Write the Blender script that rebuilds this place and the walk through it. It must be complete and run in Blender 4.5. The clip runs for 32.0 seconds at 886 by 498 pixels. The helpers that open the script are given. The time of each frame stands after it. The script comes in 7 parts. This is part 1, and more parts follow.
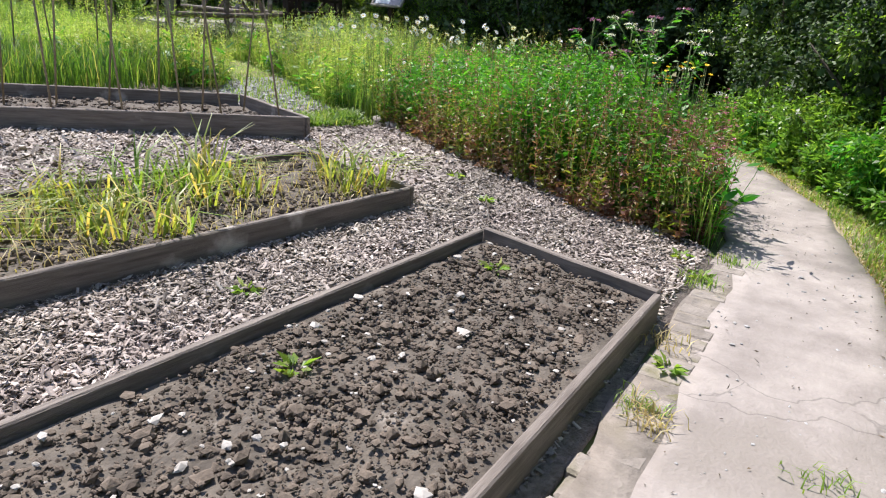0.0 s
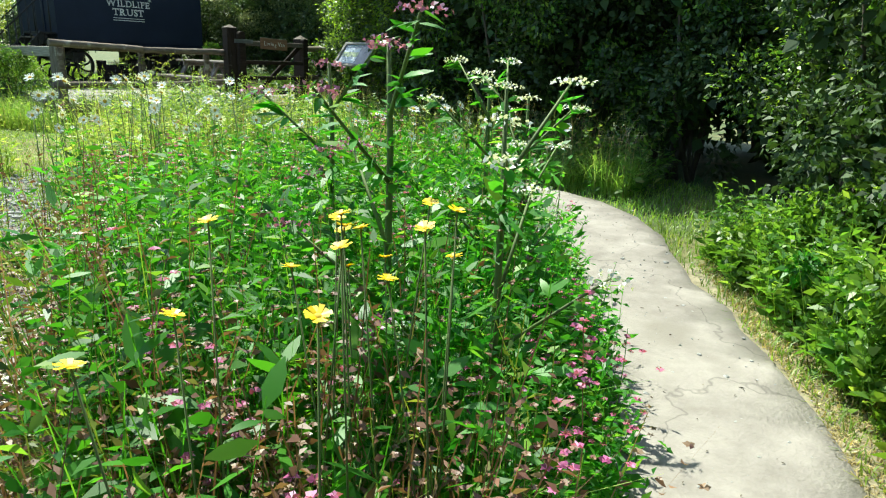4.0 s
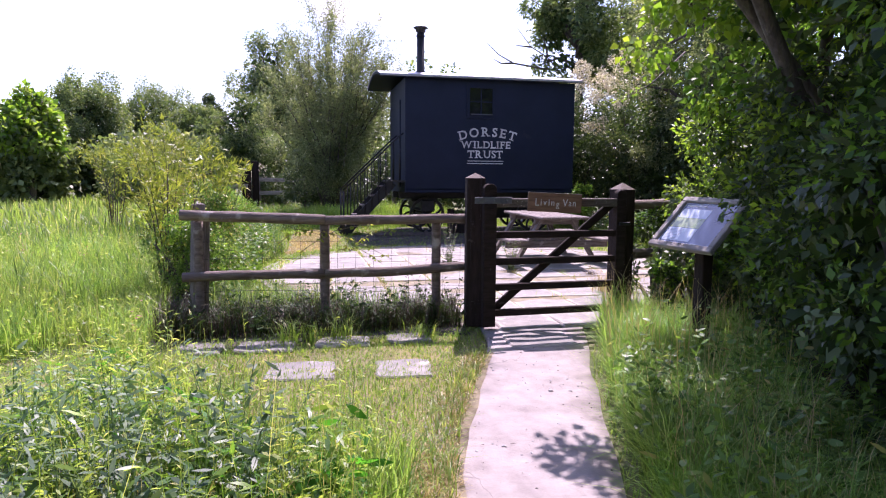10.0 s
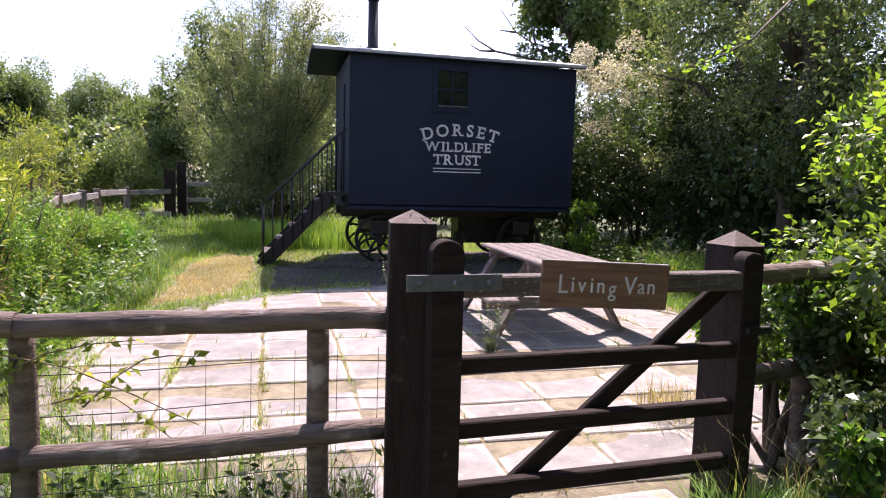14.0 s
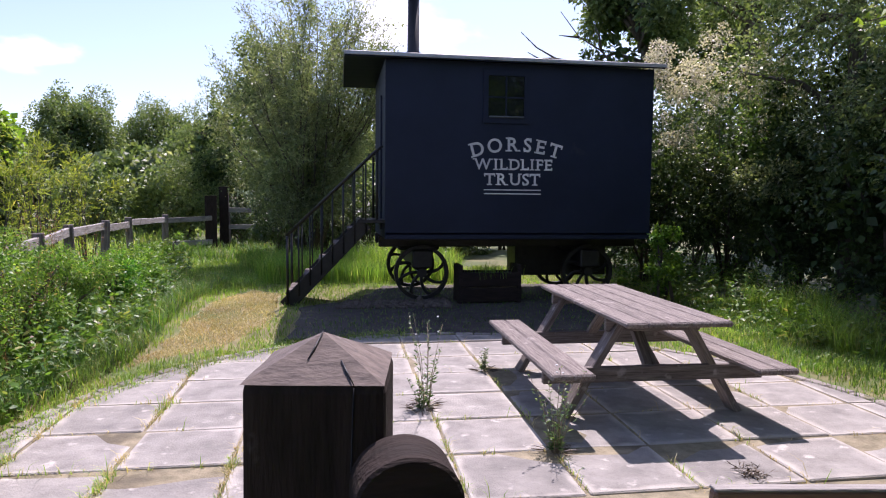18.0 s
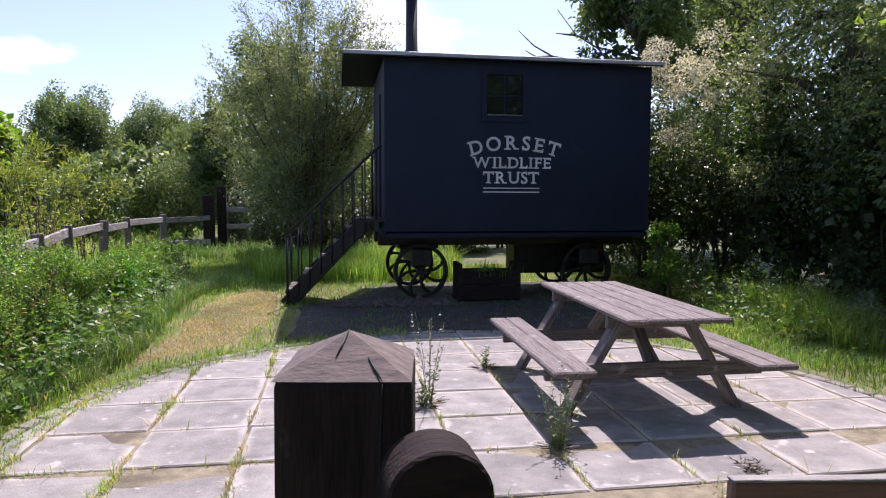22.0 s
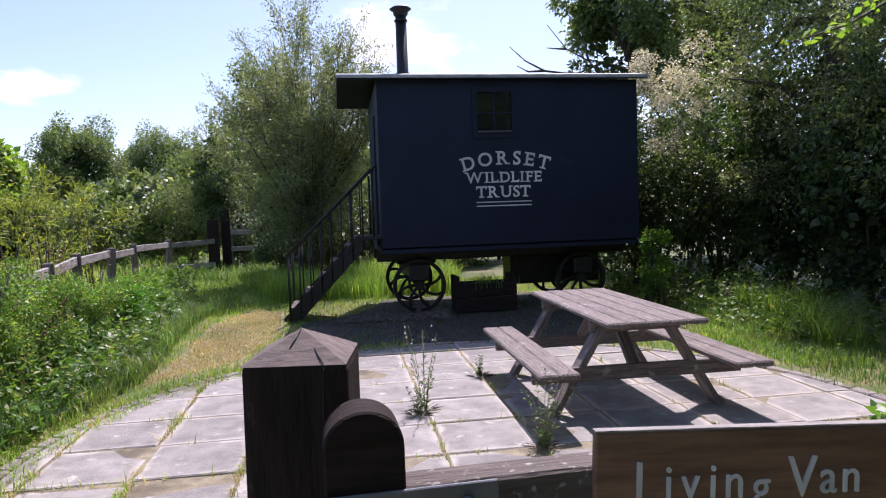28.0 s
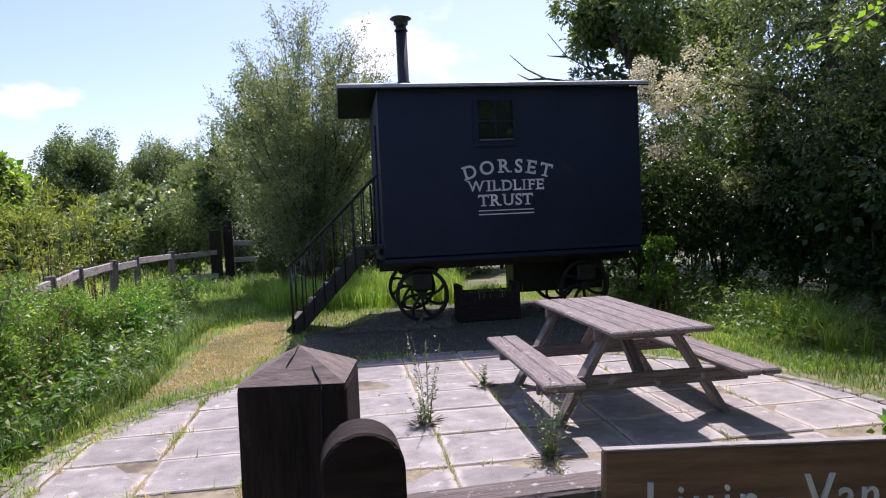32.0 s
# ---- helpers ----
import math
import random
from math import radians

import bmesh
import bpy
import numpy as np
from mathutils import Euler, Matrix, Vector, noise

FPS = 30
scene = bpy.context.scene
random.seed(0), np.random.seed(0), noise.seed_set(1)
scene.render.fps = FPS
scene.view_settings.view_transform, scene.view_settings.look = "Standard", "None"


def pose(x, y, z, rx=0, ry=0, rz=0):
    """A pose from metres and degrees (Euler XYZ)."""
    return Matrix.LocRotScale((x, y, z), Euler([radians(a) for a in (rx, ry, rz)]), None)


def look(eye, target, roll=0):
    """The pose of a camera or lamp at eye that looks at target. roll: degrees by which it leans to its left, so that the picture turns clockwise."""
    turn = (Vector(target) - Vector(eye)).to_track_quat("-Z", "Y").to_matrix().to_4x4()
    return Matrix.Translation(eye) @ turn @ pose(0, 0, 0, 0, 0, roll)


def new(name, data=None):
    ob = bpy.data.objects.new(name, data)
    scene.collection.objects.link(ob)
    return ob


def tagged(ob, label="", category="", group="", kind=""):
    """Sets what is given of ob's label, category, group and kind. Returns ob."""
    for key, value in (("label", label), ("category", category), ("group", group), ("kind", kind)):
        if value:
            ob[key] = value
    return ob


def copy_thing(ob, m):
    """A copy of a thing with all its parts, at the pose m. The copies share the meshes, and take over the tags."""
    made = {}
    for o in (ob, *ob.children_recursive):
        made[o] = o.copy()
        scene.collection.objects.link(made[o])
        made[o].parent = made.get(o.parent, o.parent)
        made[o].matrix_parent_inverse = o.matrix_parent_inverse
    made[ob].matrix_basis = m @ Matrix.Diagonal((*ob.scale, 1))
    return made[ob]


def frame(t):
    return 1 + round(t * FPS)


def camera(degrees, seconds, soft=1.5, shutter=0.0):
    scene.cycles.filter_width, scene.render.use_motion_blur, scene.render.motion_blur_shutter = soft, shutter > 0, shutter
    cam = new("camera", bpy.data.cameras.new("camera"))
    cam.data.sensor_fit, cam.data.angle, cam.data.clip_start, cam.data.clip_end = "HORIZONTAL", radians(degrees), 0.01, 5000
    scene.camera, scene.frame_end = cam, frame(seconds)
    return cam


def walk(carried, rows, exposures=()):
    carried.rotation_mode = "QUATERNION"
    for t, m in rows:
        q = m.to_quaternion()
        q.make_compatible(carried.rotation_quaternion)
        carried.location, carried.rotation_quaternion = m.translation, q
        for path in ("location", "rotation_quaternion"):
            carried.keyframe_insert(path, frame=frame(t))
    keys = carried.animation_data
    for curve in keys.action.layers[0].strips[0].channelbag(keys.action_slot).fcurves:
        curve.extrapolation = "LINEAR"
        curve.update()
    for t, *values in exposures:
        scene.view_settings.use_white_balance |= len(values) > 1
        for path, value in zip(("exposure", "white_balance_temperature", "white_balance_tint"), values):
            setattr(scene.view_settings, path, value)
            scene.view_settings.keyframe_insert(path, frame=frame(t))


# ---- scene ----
cam = camera(68.0, 32.0, 1.15)
PATH = [
    (0, (-10.309, -9.989, 1.009), (-8.684, -9.056, 0.309), 4.6),
    (0.5, (-9.762, -9.981, 0.97), (-8.093, -9.158, 0.237), 4.0),
    (1, (-9.242, -9.932, 0.952), (-7.481, -9.297, 0.248), 3.7),
    (1.5, (-8.723, -9.893, 0.912), (-6.92, -9.288, 0.293), 4.4),
    (2, (-8.297, -9.824, 0.891), (-6.491, -9.232, 0.267), 2.1),
    (2.5, (-7.856, -9.845, 0.911), (-6.15, -9.002, 0.294), 1.4),
    (3, (-7.441, -9.833, 0.918), (-5.824, -8.823, 0.316), 1.1),
    (3.3, (-7.136, -9.814, 0.951), (-5.567, -8.739, 0.332), -0.5),
    (3.5, (-6.966, -9.822, 0.954), (-5.428, -8.69, 0.36), 1.1),
    (3.7, (-6.778, -9.818, 0.971), (-5.294, -8.616, 0.376), 2.1),
    (4, (-6.49, -9.785, 0.998), (-4.984, -8.59, 0.447), 2.1),
    (4.3, (-6.21, -9.742, 1.03), (-4.758, -8.499, 0.44), -0.1),
    (4.5, (-5.987, -9.701, 1.052), (-4.518, -8.465, 0.493), 0.7),
    (6.5, (-4.007, -8.625, 1.201), (-2.923, -7.002, 0.765), 3.3),
    (7, (-3.62, -8.322, 1.245), (-2.651, -6.641, 0.759), 1.4),
    (7.5, (-3.174, -8.042, 1.25), (-2.341, -6.298, 0.734), 3.3),
    (8, (-2.791, -7.691, 1.254), (-1.944, -5.94, 0.789), 3.5),
    (8.5, (-2.426, -7.337, 1.231), (-1.803, -5.485, 0.806), 1.8),
    (9, (-2.148, -6.899, 1.278), (-1.537, -5.023, 0.95), 1.7),
    (9.5, (-1.865, -6.439, 1.332), (-1.356, -4.521, 1.088), 0.2),
    (10, (-1.677, -6.106, 1.387), (-1.242, -4.166, 1.172), 0.3),
    (10.5, (-1.488, -5.562, 1.398), (-1.014, -3.637, 1.135), -1.0),
    (11, (-1.269, -5.108, 1.423), (-0.906, -3.148, 1.268), -0.7),
    (11.5, (-1.086, -4.634, 1.465), (-0.612, -2.693, 1.389), 1.0),
    (12, (-0.948, -4.194, 1.514), (-0.468, -2.256, 1.39), 0.6),
    (12.5, (-0.81, -3.712, 1.476), (-0.362, -1.77, 1.313), 1.5),
    (13, (-0.765, -3.342, 1.516), (-0.241, -1.429, 1.264), 1.2),
    (13.5, (-0.631, -2.84, 1.493), (-0.137, -0.909, 1.323), 1.2),
    (14, (-0.543, -2.554, 1.542), (-0.037, -0.63, 1.339), 1.5),
    (14.5, (-0.455, -2.131, 1.545), (0.116, -0.219, 1.409), 1.2),
    (15, (-0.355, -1.873, 1.581), (0.043, 0.085, 1.489), 2.1),
    (15.5, (-0.322, -1.615, 1.549), (0.162, 0.323, 1.453), 0.8),
    (17.5, (-0.013, -1.011, 1.615), (0.331, 0.956, 1.496), 0.5),
    (18, (-0.009, -0.99, 1.611), (0.312, 0.979, 1.463), 0.5),
    (18.5, (-0.008, -0.991, 1.606), (0.327, 0.974, 1.45), 0.5),
    (19, (-0.013, -0.988, 1.598), (0.295, 0.978, 1.404), 0.5),
    (19.5, (-0.018, -0.979, 1.602), (0.288, 0.989, 1.43), 0.2),
    (20, (-0.022, -0.976, 1.603), (0.284, 0.993, 1.428), -0.1),
    (20.5, (-0.029, -0.974, 1.606), (0.284, 0.993, 1.423), 0.4),
    (21, (-0.036, -0.973, 1.608), (0.282, 0.995, 1.439), -0.3),
    (21.5, (-0.042, -0.978, 1.61), (0.287, 0.988, 1.441), -0.3),
    (22, (-0.047, -1.006, 1.614), (0.283, 0.96, 1.461), 0.2),
    (22.5, (-0.051, -1.038, 1.615), (0.301, 0.926, 1.474), 0.0),
    (23, (-0.061, -1.064, 1.62), (0.281, 0.903, 1.506), -0.2),
    (23.5, (-0.049, -1.103, 1.604), (0.286, 0.866, 1.501), 0.2),
    (24, (-0.079, -1.148, 1.597), (0.255, 0.822, 1.519), 0.4),
    (24.5, (-0.138, -1.229, 1.606), (0.211, 0.739, 1.517), 0.3),
    (25, (-0.126, -1.244, 1.606), (0.258, 0.718, 1.525), 1.1),
    (25.5, (-0.076, -1.23, 1.598), (0.275, 0.737, 1.51), 1.0),
    (27.5, (0.042, -1.284, 1.627), (0.361, 0.689, 1.54), -0.9),
    (28, (0.044, -1.285, 1.628), (0.357, 0.687, 1.519), -2.0),
    (28.5, (0.044, -1.283, 1.631), (0.353, 0.69, 1.523), -2.4),
    (29, (0.05, -1.281, 1.633), (0.359, 0.693, 1.549), -2.3),
    (29.5, (0.052, -1.279, 1.633), (0.346, 0.698, 1.57), -2.1),
    (30, (0.05, -1.268, 1.633), (0.342, 0.709, 1.576), -1.8),
    (30.5, (0.049, -1.269, 1.635), (0.331, 0.71, 1.586), -1.9),
    (31, (0.046, -1.262, 1.633), (0.335, 0.716, 1.571), -1.6),
    (31.5, (0.048, -1.262, 1.636), (0.339, 0.716, 1.573), -2.1),
    (32, (0.053, -1.251, 1.634), (0.359, 0.724, 1.551), -2.6),
]
walk(cam, [(t, look(eye, target, roll)) for t, eye, target, roll in PATH], [(0.0, 0.75, 6250, 14), (3.0, 0.8, 6350, 1), (4.0, 0.98, 6400, -8), (6.5, 1.0, 6100, 26), (7.0, 1.02, 6150, 34), (8.0, 1.3, 5900, 34), (9.5, 1.12, 5900, 46), (11.5, 0.78, 6200, 38), (13.0, 0.68, 6200, 31), (14.0, 1.1, 6400, 35), (18.0, 0.66, 6050, 32), (32.0, 0.56, 5950, 31)])

# ---- world and sun ----
SUN_TO = Vector((0.22, 0.58, 1.0)).normalized()
world = bpy.data.worlds.new("world")
scene.world = world
world.use_nodes = True
wn, wl = world.node_tree.nodes, world.node_tree.links
wn.clear()
sky = wn.new("ShaderNodeTexSky")
sky.sky_type = "NISHITA"
sky.sun_disc = False
sky.sun_elevation = math.asin(SUN_TO.z)
sky.sun_rotation = math.atan2(SUN_TO.x, SUN_TO.y)
sky.air_density, sky.dust_density, sky.ozone_density = 1.0, 1.1, 1.1
wco = wn.new("ShaderNodeTexCoord")
wmap = wn.new("ShaderNodeMapping")
wmap.inputs["Scale"].default_value = (1.0, 1.0, 2.0)
cloud = wn.new("ShaderNodeTexNoise")
cloud.inputs["Scale"].default_value, cloud.inputs["Detail"].default_value = 14.0, 6.0
wl.new(wco.outputs["Generated"], wmap.inputs["Vector"])
wl.new(wmap.outputs["Vector"], cloud.inputs["Vector"])
sky_colour = sky.outputs["Color"]
# a few small fair-weather clouds over the trees
for cx, cy, cz, wide in ((6.2, 61.0, 16.2, 6.0), (-25.5, 61.0, 12.0, 3.2), (-75.0, 61.0, 24.0, 9.0), (70.0, -40.0, 40.0, 14.0), (-60.0, -50.0, 30.0, 14.0)):
    c = Vector((cx, cy, cz)).normalized()
    away = wn.new("ShaderNodeVectorMath")
    away.operation = "DISTANCE"
    away.inputs[1].default_value = (c.x, c.y, c.z * 2.0)
    wl.new(wmap.outputs["Vector"], away.inputs[0])
    width = radians(wide)
    rag = wn.new("ShaderNodeMath")
    rag.operation = "MULTIPLY_ADD"
    rag.inputs[1].default_value = -2.2 * width
    wl.new(cloud.outputs["Fac"], rag.inputs[0])
    wl.new(away.outputs["Value"], rag.inputs[2])
    ramp_c = wn.new("ShaderNodeMapRange")
    ramp_c.interpolation_type = "SMOOTHSTEP"
    ramp_c.inputs["From Min"].default_value, ramp_c.inputs["From Max"].default_value = -0.85 * width, -0.1 * width
    ramp_c.inputs["To Min"].default_value, ramp_c.inputs["To Max"].default_value = 1.0, 0.0
    wl.new(rag.outputs["Value"], ramp_c.inputs["Value"])
    wmix = wn.new("ShaderNodeMixRGB")
    wmix.inputs[2].default_value = (6.6, 6.7, 6.8, 1)
    wl.new(ramp_c.outputs["Result"], wmix.inputs[0])
    wl.new(sky_colour, wmix.inputs[1])
    sky_colour = wmix.outputs["Color"]
wbg = wn.new("ShaderNodeBackground")
wbg.inputs["Strength"].default_value = 0.13
wout = wn.new("ShaderNodeOutputWorld")
wl.new(sky_colour, wbg.inputs["Color"])
wl.new(wbg.outputs["Background"], wout.inputs["Surface"])
sun = new("sun", bpy.data.lights.new("sun", "SUN"))
sun.data.energy, sun.data.angle, sun.data.color = 4.7, radians(0.53), (1.0, 0.94, 0.84)
sun.matrix_world = look((0, 0, 0), -SUN_TO)

# ---- materials ----


def shader(name):
    m = bpy.data.materials.new(name)
    m.use_nodes = True
    nt = m.node_tree
    return m, nt.nodes, nt.links, nt.nodes["Principled BSDF"]


def surface(name, dark, light, rough=0.8, scale=6.0, stretch=(1, 1, 1), bump=0.3, bump_scale=40.0, metal=0.0, spots=None, spot_size=3.0, spot_at=0.62, vary=0.15, coords="Object"):
    """Colour between two tones by coarse and fine noise, optional stains, fine relief, and a shift from piece to piece."""
    m, n, l, bsdf = shader(name)
    co = n.new("ShaderNodeTexCoord")
    info = n.new("ShaderNodeObjectInfo")
    off = n.new("ShaderNodeVectorMath")
    off.operation = "MULTIPLY_ADD"
    comb = n.new("ShaderNodeCombineXYZ")
    for k in range(3):
        l.new(info.outputs["Random"], comb.inputs[k])
    l.new(comb.outputs[0], off.inputs[0])
    off.inputs[1].default_value = (31.0, 17.0, 23.0)
    l.new(co.outputs[coords], off.inputs[2])
    mp = n.new("ShaderNodeMapping")
    mp.inputs["Scale"].default_value = stretch
    l.new(off.outputs[0], mp.inputs["Vector"])
    a = n.new("ShaderNodeTexNoise")
    a.inputs["Scale"].default_value, a.inputs["Detail"].default_value, a.inputs["Roughness"].default_value = scale, 8.0, 0.65
    l.new(mp.outputs[0], a.inputs["Vector"])
    ramp = n.new("ShaderNodeValToRGB")
    ramp.color_ramp.elements[0].position, ramp.color_ramp.elements[1].position = 0.3, 0.72
    ramp.color_ramp.elements[0].color, ramp.color_ramp.elements[1].color = (*dark, 1), (*light, 1)
    l.new(a.outputs["Fac"], ramp.inputs["Fac"])
    colour = ramp.outputs["Color"]
    if spots:
        s = n.new("ShaderNodeTexNoise")
        s.inputs["Scale"].default_value, s.inputs["Detail"].default_value = spot_size, 5.0
        l.new(off.outputs[0], s.inputs["Vector"])
        sr = n.new("ShaderNodeValToRGB")
        sr.color_ramp.elements[0].position, sr.color_ramp.elements[1].position = spot_at, spot_at + 0.1
        l.new(s.outputs["Fac"], sr.inputs["Fac"])
        mx = n.new("ShaderNodeMixRGB")
        mx.inputs[2].default_value = (*spots, 1)
        l.new(sr.outputs["Color"], mx.inputs[0])
        l.new(colour, mx.inputs[1])
        colour = mx.outputs["Color"]
    hsv = n.new("ShaderNodeHueSaturation")
    val = n.new("ShaderNodeMapRange")
    val.inputs["To Min"].default_value, val.inputs["To Max"].default_value = 1 - vary, 1 + vary
    l.new(info.outputs["Random"], val.inputs["Value"])
    l.new(val.outputs["Result"], hsv.inputs["Value"])
    l.new(colour, hsv.inputs["Color"])
    l.new(hsv.outputs["Color"], bsdf.inputs["Base Color"])
    rr = n.new("ShaderNodeMapRange")
    rr.inputs["To Min"].default_value, rr.inputs["To Max"].default_value = max(0.03, rough - 0.12), min(1.0, rough + 0.12)
    l.new(a.outputs["Fac"], rr.inputs["Value"])
    l.new(rr.outputs["Result"], bsdf.inputs["Roughness"])
    bsdf.inputs["Metallic"].default_value = metal
    if bump:
        b = n.new("ShaderNodeTexNoise")
        b.inputs["Scale"].default_value, b.inputs["Detail"].default_value = bump_scale, 6.0
        l.new(mp.outputs[0], b.inputs["Vector"])
        bp = n.new("ShaderNodeBump")
        bp.inputs["Strength"].default_value, bp.inputs["Distance"].default_value = bump, 0.01
        l.new(b.outputs["Fac"], bp.inputs["Height"])
        l.new(bp.outputs["Normal"], bsdf.inputs["Normal"])
    return m


def leafy(name, dark, light, third=None, through_light=0.4, rough=0.45):
    """Leaves and blades: tone by island, light shining through, a soft gloss."""
    m, n, l, bsdf = shader(name)
    geo = n.new("ShaderNodeNewGeometry")
    ramp = n.new("ShaderNodeValToRGB")
    els = ramp.color_ramp.elements
    els[0].color, els[1].color = (*dark, 1), (*light, 1)
    if third:
        e = els.new(0.86)
        e.color = (*light, 1)
        els[-1].color = (*third, 1)
    l.new(geo.outputs["Random Per Island"], ramp.inputs["Fac"])
    co = n.new("ShaderNodeTexCoord")
    nz = n.new("ShaderNodeTexNoise")
    nz.inputs["Scale"].default_value, nz.inputs["Detail"].default_value = 0.9, 4.0
    l.new(co.outputs["Object"], nz.inputs["Vector"])
    mr = n.new("ShaderNodeMapRange")
    mr.inputs["From Min"].default_value, mr.inputs["From Max"].default_value = 0.3, 0.7
    mr.inputs["To Min"].default_value, mr.inputs["To Max"].default_value = 0.7, 1.3
    l.new(nz.outputs["Fac"], mr.inputs["Value"])
    hsv = n.new("ShaderNodeHueSaturation")
    l.new(mr.outputs["Result"], hsv.inputs["Value"])
    patch = n.new("ShaderNodeTexNoise")
    patch.inputs["Scale"].default_value, patch.inputs["Detail"].default_value = 2.3, 3.0
    l.new(co.outputs["Object"], patch.inputs["Vector"])
    turn = n.new("ShaderNodeMapRange")
    turn.inputs["From Min"].default_value, turn.inputs["From Max"].default_value = 0.3, 0.7
    turn.inputs["To Min"].default_value, turn.inputs["To Max"].default_value = 0.488, 0.518
    l.new(patch.outputs["Fac"], turn.inputs["Value"])
    l.new(turn.outputs["Result"], hsv.inputs["Hue"])
    l.new(ramp.outputs["Color"], hsv.inputs["Color"])
    l.new(hsv.outputs["Color"], bsdf.inputs["Base Color"])
    bsdf.inputs["Roughness"].default_value = rough
    tr = n.new("ShaderNodeBsdfTranslucent")
    tint = n.new("ShaderNodeMixRGB")
    tint.blend_type = "MULTIPLY"
    tint.inputs[0].default_value = 1.0
    tint.inputs[2].default_value = (1.5, 1.5, 0.7, 1)
    l.new(hsv.outputs["Color"], tint.inputs[1])
    l.new(tint.outputs["Color"], tr.inputs["Color"])
    mix = n.new("ShaderNodeMixShader")
    mix.inputs[0].default_value = through_light
    l.new(bsdf.outputs[0], mix.inputs[1])
    l.new(tr.outputs[0], mix.inputs[2])
    l.new(mix.outputs[0], n["Material Output"].inputs["Surface"])
    return m


M_ground = surface("soil_and_turf", (0.05, 0.075, 0.02), (0.12, 0.15, 0.045), 0.95, 1.6, bump=0.6, bump_scale=30, spots=(0.16, 0.15, 0.06), spot_size=0.7, spot_at=0.5, vary=0.0)
M_mown = surface("dry_turf", (0.095, 0.10, 0.03), (0.29, 0.235, 0.11), 0.95, 2.2, bump=0.6, bump_scale=60, spots=(0.1, 0.13, 0.03), spot_size=1.3, spot_at=0.5, vary=0.0)
M_path = surface("worn_path", (0.215, 0.188, 0.172), (0.385, 0.345, 0.318), 0.92, 4.5, bump=0.4, bump_scale=70, spots=(0.24, 0.212, 0.188), spot_size=1.1, spot_at=0.58, vary=0.0)
M_slab = surface("concrete_slab", (0.16, 0.148, 0.133), (0.338, 0.315, 0.283), 0.8, 5.0, bump=0.6, bump_scale=80, spots=(0.46, 0.425, 0.38), spot_size=9, spot_at=0.63, vary=0.15)


def cracked(m, scale, width, depth):
    """Fine wandering cracks over a surface."""
    n, l = m.node_tree.nodes, m.node_tree.links
    bsdf = n["Principled BSDF"]
    link = bsdf.inputs["Base Color"].links[0]
    src = link.from_socket
    co = n.new("ShaderNodeTexCoord")
    wob = n.new("ShaderNodeTexNoise")
    wob.inputs["Scale"].default_value, wob.inputs["Detail"].default_value = scale * 3, 5.0
    add = n.new("ShaderNodeMixRGB")
    add.blend_type = "ADD"
    add.inputs[0].default_value = 0.35 / scale
    l.new(co.outputs["Object"], wob.inputs["Vector"])
    l.new(co.outputs["Object"], add.inputs[1])
    l.new(wob.outputs["Color"], add.inputs[2])
    vor = n.new("ShaderNodeTexVoronoi")
    vor.feature = "DISTANCE_TO_EDGE"
    vor.inputs["Scale"].default_value = scale
    l.new(add.outputs["Color"], vor.inputs["Vector"])
    mr = n.new("ShaderNodeMapRange")
    mr.inputs["From Max"].default_value = width * scale
    mr.inputs["To Min"].default_value = 1 - depth
    l.new(vor.outputs["Distance"], mr.inputs["Value"])
    mul = n.new("ShaderNodeMixRGB")
    mul.blend_type = "MULTIPLY"
    mul.inputs[0].default_value = 1.0
    l.new(src, mul.inputs[1])
    l.new(mr.outputs["Result"], mul.inputs[2])
    l.new(mul.outputs["Color"], bsdf.inputs["Base Color"])


